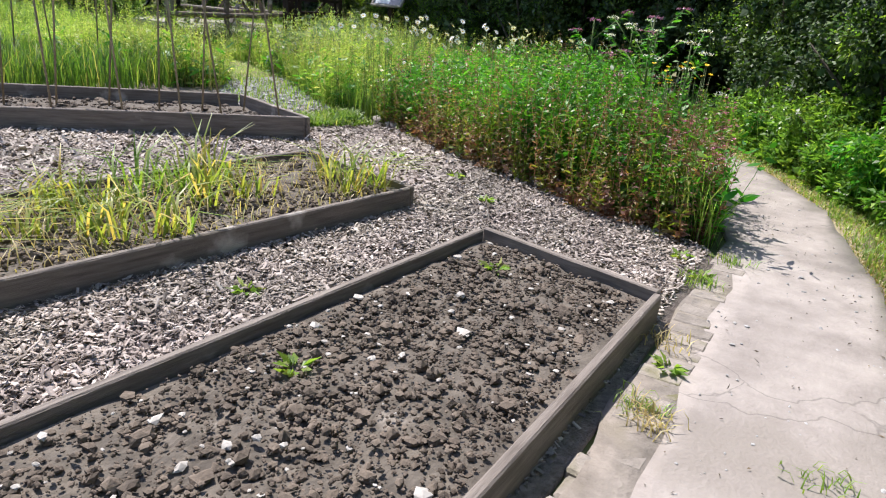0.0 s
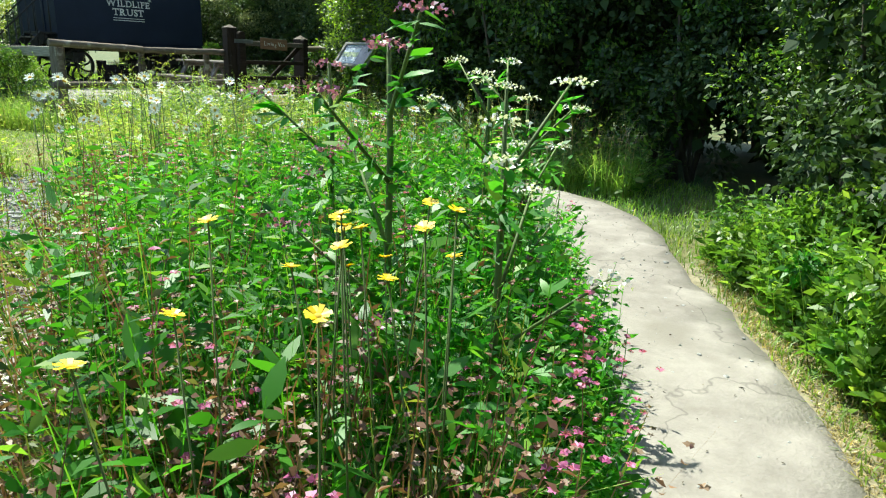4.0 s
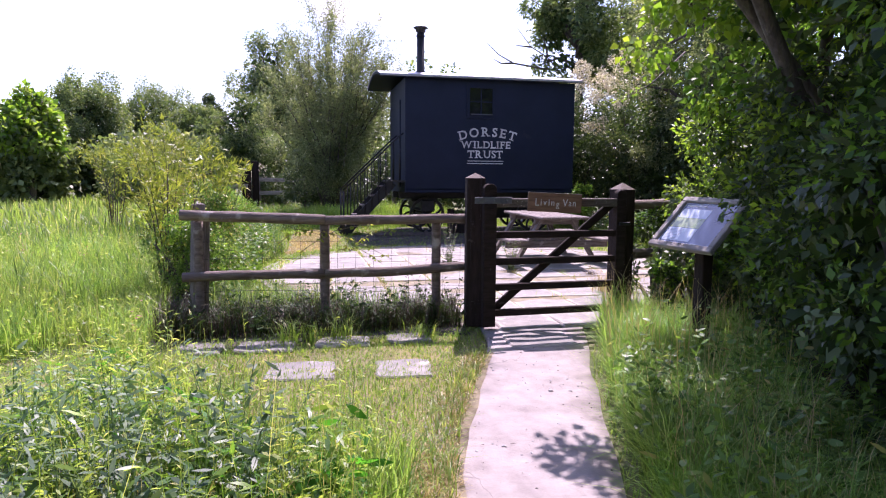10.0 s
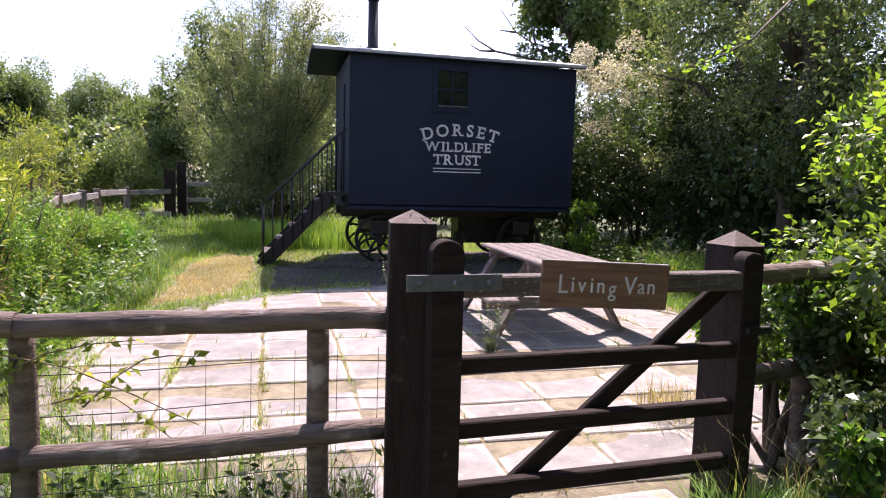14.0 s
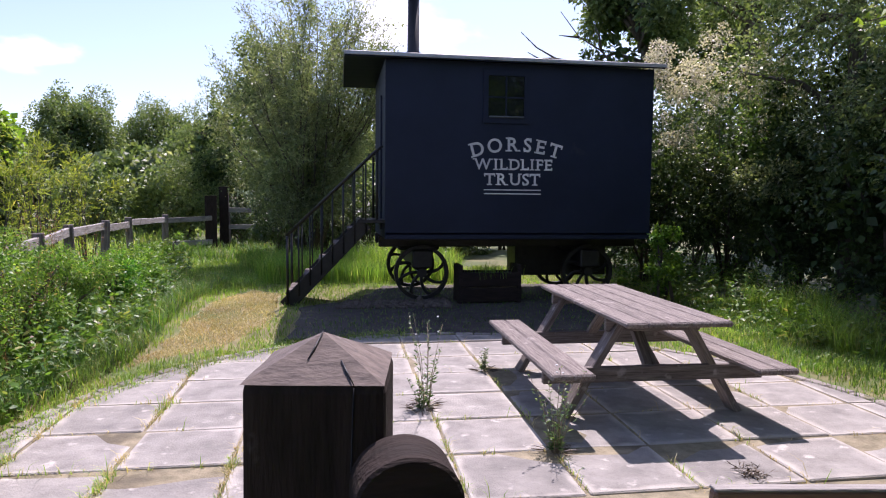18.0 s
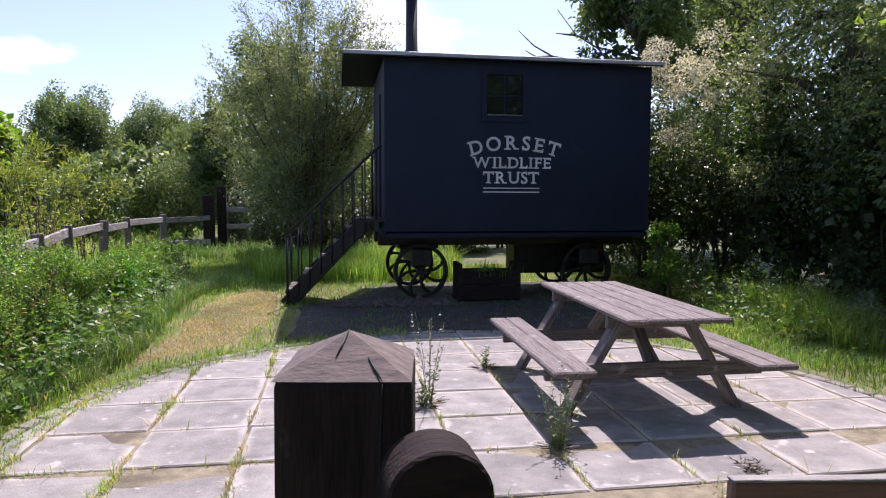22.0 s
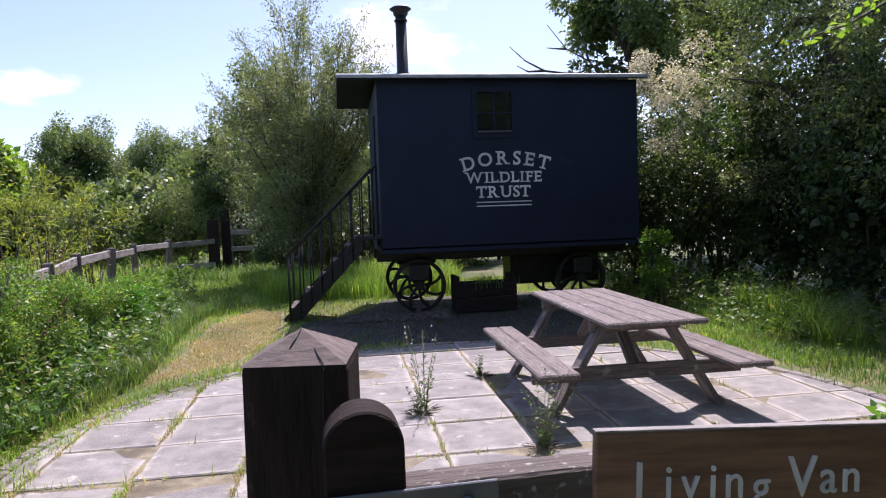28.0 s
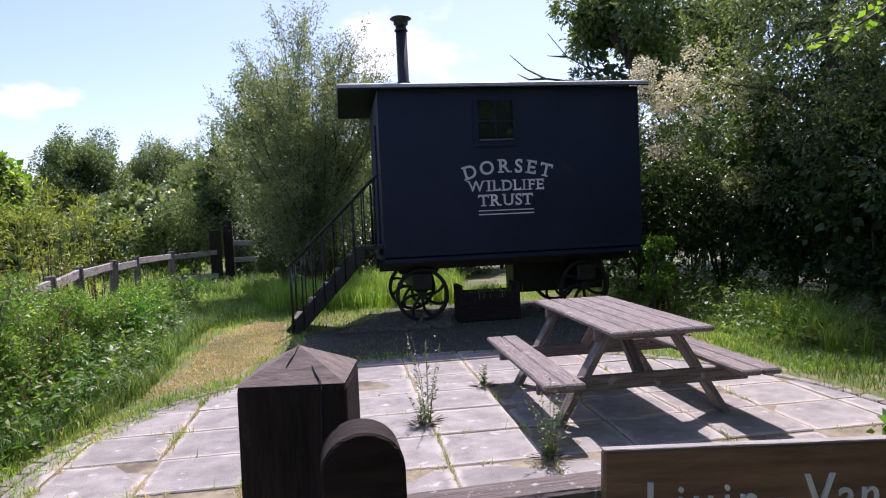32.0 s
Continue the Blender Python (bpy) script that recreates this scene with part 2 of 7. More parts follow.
def pale_rim(m, half_x, half_y, colour):
    """Bleached mortar-stained rim round each slab."""
    n, l = m.node_tree.nodes, m.node_tree.links
    bsdf = n["Principled BSDF"]
    src = bsdf.inputs["Base Color"].links[0].from_socket
    co = n.new("ShaderNodeTexCoord")
    xyz = n.new("ShaderNodeSeparateXYZ")
    l.new(co.outputs["Object"], xyz.inputs[0])
    sides = []
    for axis, half in (("X", half_x), ("Y", half_y)):
        a = n.new("ShaderNodeMath")
        a.operation = "ABSOLUTE"
        l.new(xyz.outputs[axis], a.inputs[0])
        d = n.new("ShaderNodeMath")
        d.operation = "DIVIDE"
        d.inputs[1].default_value = half
        l.new(a.outputs[0], d.inputs[0])
        sides.append(d)
    big = n.new("ShaderNodeMath")
    big.operation = "MAXIMUM"
    l.new(sides[0].outputs[0], big.inputs[0])
    l.new(sides[1].outputs[0], big.inputs[1])
    nz = n.new("ShaderNodeTexNoise")
    nz.noise_dimensions = "4D"
    nz.inputs["Scale"].default_value, nz.inputs["Detail"].default_value = 5.0, 6.0
    info = n.new("ShaderNodeObjectInfo")
    ten = n.new("ShaderNodeMath")
    ten.operation = "MULTIPLY"
    ten.inputs[1].default_value = 37.0
    l.new(info.outputs["Random"], ten.inputs[0])
    l.new(ten.outputs[0], nz.inputs["W"])
    l.new(co.outputs["Object"], nz.inputs["Vector"])
    add = n.new("ShaderNodeMath")
    add.operation = "MULTIPLY_ADD"
    add.inputs[1].default_value = 0.55
    l.new(nz.outputs["Fac"], add.inputs[0])
    l.new(big.outputs[0], add.inputs[2])
    mr = n.new("ShaderNodeMapRange")
    mr.interpolation_type = "SMOOTHSTEP"
    mr.inputs["From Min"].default_value, mr.inputs["From Max"].default_value = 1.08, 1.3
    mr.inputs["To Max"].default_value = 0.75
    l.new(add.outputs[0], mr.inputs["Value"])
    mix = n.new("ShaderNodeMixRGB")
    mix.inputs[2].default_value = (*colour, 1)
    l.new(mr.outputs["Result"], mix.inputs[0])
    l.new(src, mix.inputs[1])
    l.new(mix.outputs["Color"], bsdf.inputs["Base Color"])


pale_rim(M_slab, 0.31, 0.3, (0.48, 0.44, 0.385))
cracked(M_path, 0.4, 0.005, 0.35)
M_joint = surface("sandy_joint", (0.14, 0.12, 0.07), (0.34, 0.29, 0.19), 0.95, 9, bump=0.6, bump_scale=60, spots=(0.12, 0.10, 0.065), spot_size=2.2, spot_at=0.58, vary=0.0)
M_pole = surface("barky_pole", (0.075, 0.055, 0.043), (0.27, 0.21, 0.175), 0.88, 4, (1, 7, 7), 0.8, 14, spots=(0.42, 0.38, 0.34), spot_size=6, spot_at=0.6, vary=0.14)
M_grey = surface("bleached_rail", (0.17, 0.155, 0.14), (0.44, 0.405, 0.37), 0.85, 5, (1, 12, 12), 0.5, 20, spots=(0.13, 0.11, 0.1), spot_size=3, spot_at=0.6, vary=0.15)
M_brick = surface("edging_brick", (0.2, 0.175, 0.152), (0.35, 0.31, 0.275), 0.92, 12, bump=0.7, bump_scale=70, spots=(0.14, 0.13, 0.07), spot_size=6, spot_at=0.55, vary=0.18)
M_wood = surface("weathered_timber", (0.075, 0.056, 0.047), (0.33, 0.285, 0.255), 0.85, 5, (1, 14, 14), 0.6, 22, spots=(0.42, 0.38, 0.35), spot_size=9, spot_at=0.64, vary=0.16)
M_bed = surface("raised_bed_board", (0.1, 0.082, 0.07), (0.27, 0.232, 0.205), 0.85, 4, (1, 12, 12), 0.4, 20, spots=(0.5, 0.46, 0.42), spot_size=4, spot_at=0.62, vary=0.1)
M_dark = surface("dark_oak", (0.014, 0.010, 0.008), (0.044, 0.030, 0.025), 0.85, 5, (1, 7, 7), 0.5, 18, spots=(0.115, 0.094, 0.08), spot_size=11, spot_at=0.68, vary=0.1)
M_dark.node_tree.nodes["Principled BSDF"].inputs["Specular IOR Level"].default_value = 0.2
M_cap = surface("weathered_end_grain", (0.065, 0.048, 0.04), (0.225, 0.178, 0.15), 0.85, 12, (2.0, 5, 5), 0.22, 40, spots=(0.26, 0.22, 0.19), spot_size=24, spot_at=0.66, vary=0.08)
M_lichen = surface("lichened_oak", (0.05, 0.038, 0.032), (0.17, 0.14, 0.12), 0.85, 6, (1, 10, 10), 0.6, 18, spots=(0.34, 0.32, 0.29), spot_size=60, spot_at=0.62, vary=0.05)
M_sign = surface("varnished_sign_board", (0.15, 0.075, 0.045), (0.33, 0.185, 0.115), 0.6, 5, (1, 9, 9), 0.3, 20, spots=(0.11, 0.1, 0.045), spot_size=6, spot_at=0.6, vary=0.05)
M_white = surface("white_paint", (0.70, 0.70, 0.68), (0.8, 0.8, 0.78), 0.6, 12, bump=0.1)
M_van = surface("navy_paint", (0.007, 0.012, 0.028), (0.014, 0.021, 0.044), 0.6, 1.5, bump=0.12, bump_scale=8, spots=(0.028, 0.034, 0.046), spot_size=2.5, spot_at=0.68, vary=0.05)
M_van.node_tree.nodes["Principled BSDF"].inputs["Specular IOR Level"].default_value = 0.3
M_letter = surface("faded_cream_lettering", (0.55, 0.55, 0.54), (0.75, 0.75, 0.73), 0.7, 14, bump=0.1)
M_iron = surface("black_iron", (0.012, 0.012, 0.013), (0.035, 0.032, 0.03), 0.5, 10, bump=0.2, bump_scale=60, metal=0.3, spots=(0.06, 0.04, 0.025), spot_size=9, spot_at=0.7)
M_tin = surface("grey_roof_sheet", (0.30, 0.30, 0.31), (0.5, 0.5, 0.5), 0.45, 5, bump=0.1, metal=0.5)
M_galv = surface("galvanised_strap", (0.12, 0.13, 0.15), (0.26, 0.27, 0.29), 0.55, 16, bump=0.15, metal=0.7)
M_soil = surface("dry_soil", (0.055, 0.045, 0.036), (0.17, 0.145, 0.12), 0.97, 7, bump=0.8, bump_scale=45, spots=(0.24, 0.21, 0.18), spot_size=5, spot_at=0.62, vary=0.0)
# Soil colour darkened to stand in for the van's shade.
M_van_shade = surface("shade_dark_soil", (0.03, 0.025, 0.02), (0.095, 0.08, 0.065), 0.95, 7, bump=0.8, bump_scale=45, spots=(0.14, 0.12, 0.095), spot_size=5, spot_at=0.62, vary=0.0)
M_dust = surface("grey_dirt", (0.13, 0.112, 0.096), (0.31, 0.272, 0.238), 0.95, 9, bump=0.6, bump_scale=60, spots=(0.2, 0.175, 0.14), spot_size=4, spot_at=0.55, vary=0.0)
M_clod = surface("soil_clod", (0.055, 0.042, 0.032), (0.2, 0.158, 0.124), 0.97, 14, bump=0.6, bump_scale=60, vary=0.0)
M_gravel = surface("grey_gravel", (0.16, 0.16, 0.165), (0.5, 0.49, 0.48), 0.85, 30, bump=0.3, vary=0.0)
M_stone = surface("pale_flint", (0.32, 0.29, 0.26), (0.62, 0.59, 0.55), 0.7, 20, bump=0.3, vary=0.2)
M_chipbed = surface("wood_chip_mulch", (0.09, 0.075, 0.062), (0.30, 0.25, 0.22), 0.95, 30, bump=1.0, bump_scale=80, spots=(0.13, 0.10, 0.08), spot_size=1.2, spot_at=0.55, vary=0.0)
M_glass, _n, _l, _b = shader("dark_glass")
_b.inputs["Base Color"].default_value = (0.01, 0.012, 0.014, 1)
_b.inputs["Roughness"].default_value = 0.05
M_bark = surface("bark", (0.05, 0.04, 0.032), (0.16, 0.135, 0.11), 0.95, 6, (4, 4, 1), 0.8, 20, vary=0.1)
M_twig = surface("dry_stem", (0.16, 0.12, 0.08), (0.34, 0.27, 0.18), 0.9, 10, bump=0.0)
M_cane = surface("bamboo_cane", (0.20, 0.16, 0.11), (0.36, 0.30, 0.22), 0.7, 8, (1, 1, 6), 0.3, 20, vary=0.2)

L_grass = leafy("meadow_grass", (0.13, 0.23, 0.042), (0.29, 0.395, 0.1), (0.5, 0.47, 0.24), 0.46)
L_lush = leafy("lush_grass", (0.11, 0.21, 0.03), (0.26, 0.39, 0.07), (0.44, 0.44, 0.17), 0.48)
L_fine = leafy("fine_grass", (0.12, 0.24, 0.045), (0.29, 0.45, 0.11), (0.42, 0.50, 0.2), 0.5)
L_straw = leafy("straw", (0.32, 0.26, 0.11), (0.60, 0.48, 0.25), (0.16, 0.2, 0.05), 0.3)
L_herb = leafy("herb_leaf", (0.03, 0.135, 0.013), (0.11, 0.35, 0.03), (0.28, 0.44, 0.065), 0.5)
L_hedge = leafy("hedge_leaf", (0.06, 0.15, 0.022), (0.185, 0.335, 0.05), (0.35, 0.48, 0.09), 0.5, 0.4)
# Darker copies of the hedge leaf, with shade put into the colour.
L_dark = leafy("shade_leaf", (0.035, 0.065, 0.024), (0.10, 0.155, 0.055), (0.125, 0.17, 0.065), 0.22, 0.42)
L_deep = leafy("deep_shade_leaf", (0.022, 0.05, 0.014), (0.07, 0.125, 0.034), (0.14, 0.22, 0.06), 0.22, 0.6)
L_mead = leafy("meadow_leaf", (0.17, 0.28, 0.05), (0.42, 0.52, 0.13), (0.62, 0.58, 0.28), 0.5)
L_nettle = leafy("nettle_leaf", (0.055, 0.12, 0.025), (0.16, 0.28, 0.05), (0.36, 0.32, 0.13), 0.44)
L_willow = leafy("willow_leaf", (0.105, 0.148, 0.077), (0.27, 0.312, 0.177), (0.40, 0.43, 0.27), 0.45)
L_yellow = leafy("young_willow_leaf", (0.13, 0.19, 0.03), (0.32, 0.37, 0.06), (0.47, 0.44, 0.12), 0.42)
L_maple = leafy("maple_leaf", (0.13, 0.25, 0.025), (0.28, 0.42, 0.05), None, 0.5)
L_far = leafy("far_leaf", (0.085, 0.135, 0.055), (0.20, 0.265, 0.10), (0.32, 0.37, 0.16), 0.4)
L_russet = leafy("russet_seed_head", (0.13, 0.06, 0.042), (0.33, 0.18, 0.125), (0.26, 0.27, 0.10), 0.3)
L_capsule = leafy("dry_seed_capsule", (0.15, 0.085, 0.055), (0.3, 0.2, 0.13), (0.30, 0.15, 0.14), 0.1)
L_bronze = leafy("bronzed_leaf", (0.08, 0.13, 0.02), (0.24, 0.29, 0.05), (0.36, 0.17, 0.07), 0.42)
L_blossom = leafy("hawthorn_blossom", (0.44, 0.41, 0.39), (0.68, 0.64, 0.62), None, 0.3)
L_pink = leafy("campion_petal", (0.42, 0.09, 0.24), (0.62, 0.2, 0.4), (0.5, 0.3, 0.55), 0.3)
L_petal = leafy("white_petal", (0.82, 0.82, 0.82), (0.9, 0.9, 0.9), None, 0.2)
L_gold = leafy("yellow_petal", (0.78, 0.50, 0.0), (0.86, 0.60, 0.003), None, 0.15)
L_purple = leafy("thistle_purple", (0.25, 0.07, 0.22), (0.45, 0.2, 0.4), None, 0.3)

# ---- building helpers ----


def part(name, bm, material, parent, label="", m=None):
    me = bpy.data.meshes.new(name)
    bm.to_mesh(me)
    bm.free()
    me.materials.append(material)
    ob = new(name, me)
    ob.parent = parent
    if m is not None:
        ob.matrix_local = m
    if label:
        tagged(ob, label)
    return ob


def thing(name, label, category, m=None, group="", kind=""):
    ob = new(name)
    ob.empty_display_size = 0.1
    if m is not None:
        ob.matrix_world = m
    return tagged(ob, label, category, group, kind)


def block(sx, sy, sz, bevel=0.004, seg=1):
    bm = bmesh.new()
    bmesh.ops.create_cube(bm, size=1.0)
    bmesh.ops.scale(bm, vec=(sx, sy, sz), verts=bm.verts)
    if bevel:
        bmesh.ops.bevel(bm, geom=bm.edges[:], offset=bevel, segments=seg, affect="EDGES", profile=0.6)
    return bm


def worn(bm, amount, size=8.0, cuts=0):
    if cuts:
        bmesh.ops.subdivide_edges(bm, edges=[e for e in bm.edges if e.calc_length() > 0.15], cuts=cuts, use_grid_fill=True)
    for v in bm.verts:
        v.co += noise.noise_vector(v.co * size) * amount
    return bm


def beam(p0, p1, w, h, bevel=0.006, up=(0, 0, 1)):
    """Pose and block of a bar from p0 to p1: length along its x, w across, h high."""
    a, b = Vector(p0), Vector(p1)
    x = (b - a).normalized()
    y = Vector(up).cross(x).normalized()
    z = x.cross(y)
    m = Matrix((x, y, z)).transposed().to_4x4()
    m.translation = (a + b) / 2
    return m, block((b - a).length, w, h, bevel)


def tube(points, radii, seg=8, closed_ends=True):
    bm = bmesh.new()
    rings = []
    pts = [Vector(p) for p in points]
    for i, p in enumerate(pts):
        d = (pts[min(i + 1, len(pts) - 1)] - pts[max(i - 1, 0)]).normalized()
        u = d.orthogonal().normalized() if i == 0 else (rings_u - d * rings_u.dot(d)).normalized()
        rings_u = u
        w = d.cross(u)
        r = radii[i] if isinstance(radii, (list, tuple)) else radii
        rings.append([bm.verts.new(p + (u * math.cos(2 * math.pi * k / seg) + w * math.sin(2 * math.pi * k / seg)) * r) for k in range(seg)])
    for a, b in zip(rings, rings[1:]):
        for k in range(seg):
            bm.faces.new((a[k], a[(k + 1) % seg], b[(k + 1) % seg], b[k]))
    if closed_ends:
        bm.faces.new(rings[0][::-1])
        bm.faces.new(rings[-1])
    for f in bm.faces:
        f.smooth = len(f.verts) == 4
    return bm


def quads(name, verts, material, parent=None, per=4, faces=None, smooth=False):
    """A mesh of many small pieces; verts (n, per, 3), one quad a piece or the given quads of each piece."""
    v = np.asarray(verts, dtype=np.float32)
    n = v.shape[0]
    fq = np.array(faces if faces else [(0, 1, 2, 3)], dtype=np.int32)
    idx = (fq[None, :, :] + (np.arange(n, dtype=np.int32) * per)[:, None, None]).reshape(-1)
    me = bpy.data.meshes.new(name)
    me.vertices.add(n * per)
    me.vertices.foreach_set("co", v.reshape(-1))
    me.loops.add(len(idx))
    me.loops.foreach_set("vertex_index", idx)
    me.polygons.add(len(idx) // 4)
    me.polygons.foreach_set("loop_start", np.arange(0, len(idx), 4, dtype=np.int32))
    me.update(calc_edges=True)
    me.materials.append(material)
    ob = new(name, me)
    ob.parent = parent
    return ob


rng = np.random.default_rng(7)


def unit(a):
    return a / np.maximum(np.linalg.norm(a, axis=-1, keepdims=True), 1e-6)


def leaf_verts(p, d, length, width, fold=0.25):
    """Pointed leaves at p along d: base, right, tip, left, with a fold along the middle."""
    n = len(p)
    d = unit(d)
    r = unit(np.cross(d, unit(rng.normal(size=(n, 3)) + (0, 0, 1.2))))
    up = np.cross(r, d)
    le, wi = np.broadcast_to(length, n)[:, None], np.broadcast_to(width, n)[:, None]
    mid = p + d * le * 0.45 + up * wi * fold
    return np.stack([p, mid + r * wi * 0.5, p + d * le - up * le * 0.08, mid - r * wi * 0.5], axis=1)


def blade_verts(p, height, width, lean):
    """Grass blades that bend over: two quads each."""
    n = len(p)
    a = rng.uniform(0, 2 * np.pi, n)
    d = np.stack([np.cos(a), np.sin(a), np.zeros(n)], 1)
    r = np.stack([-np.sin(a), np.cos(a), np.zeros(n)], 1)
    h, w, le = height[:, None], np.broadcast_to(width, n)[:, None] * 0.5, np.broadcast_to(lean, n)[:, None] * height[:, None]
    up = np.array([0, 0, 1.0])
    m = p + up * h * 0.58 + d * le * 0.3
    t = p + up * h * (1 - 0.3 * le / np.maximum(h, 1e-3)) + d * le
    return np.stack([p - r * w, p + r * w, m + r * w * 0.8, m - r * w * 0.8, t + r * w * 0.15, t - r * w * 0.15], 1)


def arch_verts(p, height, width, lean):
    """Longer grass blades that arch over: three quads each."""
    n = len(p)
    a = rng.uniform(0, 2 * np.pi, n)
    d = np.stack([np.cos(a), np.sin(a), np.zeros(n)], 1)
    r = np.stack([-np.sin(a), np.cos(a), np.zeros(n)], 1)
    h, le = height[:, None], np.broadcast_to(lean, n)[:, None]
    w = np.broadcast_to(width, n)[:, None] * 0.5
    up = np.array([0, 0, 1.0])
    out = []
    for s, k in ((0, 1.0), (0.4, 0.9), (0.75, 0.6), (1.0, 0.1)):
        c = p + d * h * le * s * s * 0.8 + up * h * (s - 0.42 * le * s * s)
        out += [c - r * w * k, c + r * w * k]
    return np.stack(out, 1)


def lance_verts(p, d, length, width):
    """Lance-shaped leaves that widen, taper and droop: three quads each."""
    n = len(p)
    d = unit(d)
    r = unit(np.cross(d, unit(rng.normal(size=(n, 3)) * 0.6 + (0, 0, 1.2))))
    up = np.cross(r, d)
    le, wi = np.broadcast_to(length, n)[:, None], np.broadcast_to(width, n)[:, None]
    curl = rng.uniform(-0.05, 0.4, n)[:, None]
    out = []
    for s, k in ((0, 0.14), (0.32, 0.95), (0.68, 0.78), (1.0, 0.05)):
        c = p + d * le * s - up * le * curl * s * s
        out += [c - r * wi * 0.5 * k, c + r * wi * 0.5 * k]
    return np.stack(out, 1)


ARCH = [(0, 1, 3, 2), (2, 3, 5, 4), (4, 5, 7, 6)]
BLADE = [(0, 1, 2, 3), (3, 2, 4, 5)]


def inside(poly, x, y):
    res = np.zeros(len(x), bool)
    j = len(poly) - 1
    for i in range(len(poly)):
        (xi, yi), (xj, yj) = poly[i], poly[j]
        res ^= ((yi > y) != (yj > y)) & (x < (xj - xi) * (y - yi) / (yj - yi + 1e-12) + xi)
        j = i
    return res


def scatter(poly, n, avoid=()):
    """About n points spread over a polygon of the plan, clear of other polygons."""
    q = np.array(poly)
    lo, hi = q.min(0), q.max(0)
    out = []
    got = 0
    for _ in range(60):
        x, y = rng.uniform(lo[0], hi[0], n), rng.uniform(lo[1], hi[1], n)
        ok = inside(poly, x, y)
        for a in avoid:
            ok &= ~inside(a, x, y)
        out.append(np.stack([x[ok], y[ok]], 1))
        got += ok.sum()
        if got >= n:
            break
    return np.concatenate(out)[:n]


def rise(y):
    """Height of the ground, which climbs gently from the beds through the gate to the van."""
    return np.interp(np.asarray(y, float), (-6.0, -0.5, 0.5, 3.0, 6.0, 8.0), (-0.15, -0.04, 0.0, 0.07, 0.08, 0.15))


def on_ground(xy, z=0.0):
    return np.column_stack([xy, rise(xy[:, 1]) + z])


def clumps(n, size):
    """Smooth patchiness over the plan, 0 to 1, for points (n, 2)."""
    return np.array([noise.noise(Vector((x * size, y * size, 3.3))) * 0.5 + 0.5 for x, y in n])

# ---- plan ----
PATH_L = [(-14.0, -9.88), (-10.5, -9.78), (-8.75, -9.76), (-6.92, -9.72), (-5.3, -9.36), (-4.4, -8.86), (-3.85, -8.35), (-3.1, -7.75), (-2.4, -6.95), (-1.88, -5.9), (-1.53, -5.0), (-1.13, -3.4), (-0.8, -2.4), (-0.28, -1.4), (-0.02, -0.5), (0.06, 0.3)]
PATH_R = [(-14.0, -10.8), (-10.5, -10.7), (-8.75, -10.62), (-6.6, -10.36), (-5.15, -10.06), (-4.02, -9.54), (-3.2, -8.98), (-2.5, -8.5), (-1.95, -8.16), (-1.5, -7.8), (-1.15, -7.3), (-1.0, -6.85), (-0.96, -6.3), (-0.92, -5.5), (-0.58, -4.4), (-0.05, -3.1), (0.36, -1.95), (0.7, -1.15), (1.25, 0.3)]
PATH_AREA = PATH_L + PATH_R[::-1]
BED_1 = [(-7.48, -8.60), (-7.69, -9.53), (-11.8, -9.41), (-11.8, -8.25)]
BED_2 = [(-6.85, -6.85), (-7.11, -7.91), (-11.6, -7.2), (-11.4, -6.1)]
BED_3 = [(-5.75, -4.98), (-6.15, -6.21), (-9.8, -2.5), (-9.0, -1.5)]
BED_4 = [(-5.2, -2.0), (-5.6, -3.0), (-8.6, -0.4), (-8.0, 0.3)]
CHIPS = [(-6.72, -9.62), (-6.35, -9.0), (-5.7, -7.7), (-4.95, -6.1), (-4.8, -5.2), (-5.0, -3.4), (-9.0, 0.2), (-12.5, -0.9), (-14.0, -9.5)]
MEADOW = [(-6.6, -9.62), (-6.3, -9.0), (-5.6, -7.6), (-4.9, -6.0), (-4.7, -4.9), (-4.9, -2.0), (-9.0, 1.0), (-9.0, 6.0), (-3.6, 5.5), (-2.9, 0.6), (-2.9, -0.9), (-2.2, -2.3), (-1.1, -2.9), (-1.25, -3.5), (-1.7, -5.0), (-2.1, -6.0), (-2.55, -7.1), (-3.1, -8.1), (-3.7, -8.75), (-4.4, -9.2), (-5.3, -9.52)]
# the line that feet keep clear of tall plants
TRODDEN = [(-6.6, -9.6), (-5.6, -9.25), (-5.1, -8.88), (-4.5, -8.58), (-3.9, -8.1), (-3.3, -7.75), (-2.7, -7.1), (-2.2, -6.3), (-1.7, -6.3), (-2.4, -8.6), (-4.0, -9.6), (-6.4, -10.0)]
TRACK = [(-3.6, -3.4), (-4.35, -4.5), (-4.85, -5.35), (-5.75, -5.2), (-5.3, -4.1), (-4.4, -3.3)]
BACK_LAWN = [(-2.9, -1.0), (-2.9, -2.0), (-3.6, -3.4), (-4.4, -3.3), (-4.6, -2.4), (-4.3, -0.8), (-3.4, -0.2)]
LAWN = [(-3.4, 0.3), (-3.0, -0.9), (-2.3, -2.3), (-1.1, -2.9), (-0.8, -2.3), (-0.28, -1.4), (0.0, -0.4), (0.0, 0.3)]
PATIO_C, PATIO_R = (1.02, 3.15), 3.1
PATIO = [(PATIO_C[0] + PATIO_R * math.cos(a * math.pi / 18), PATIO_C[1] + PATIO_R * math.sin(a * math.pi / 18)) for a in range(36)]

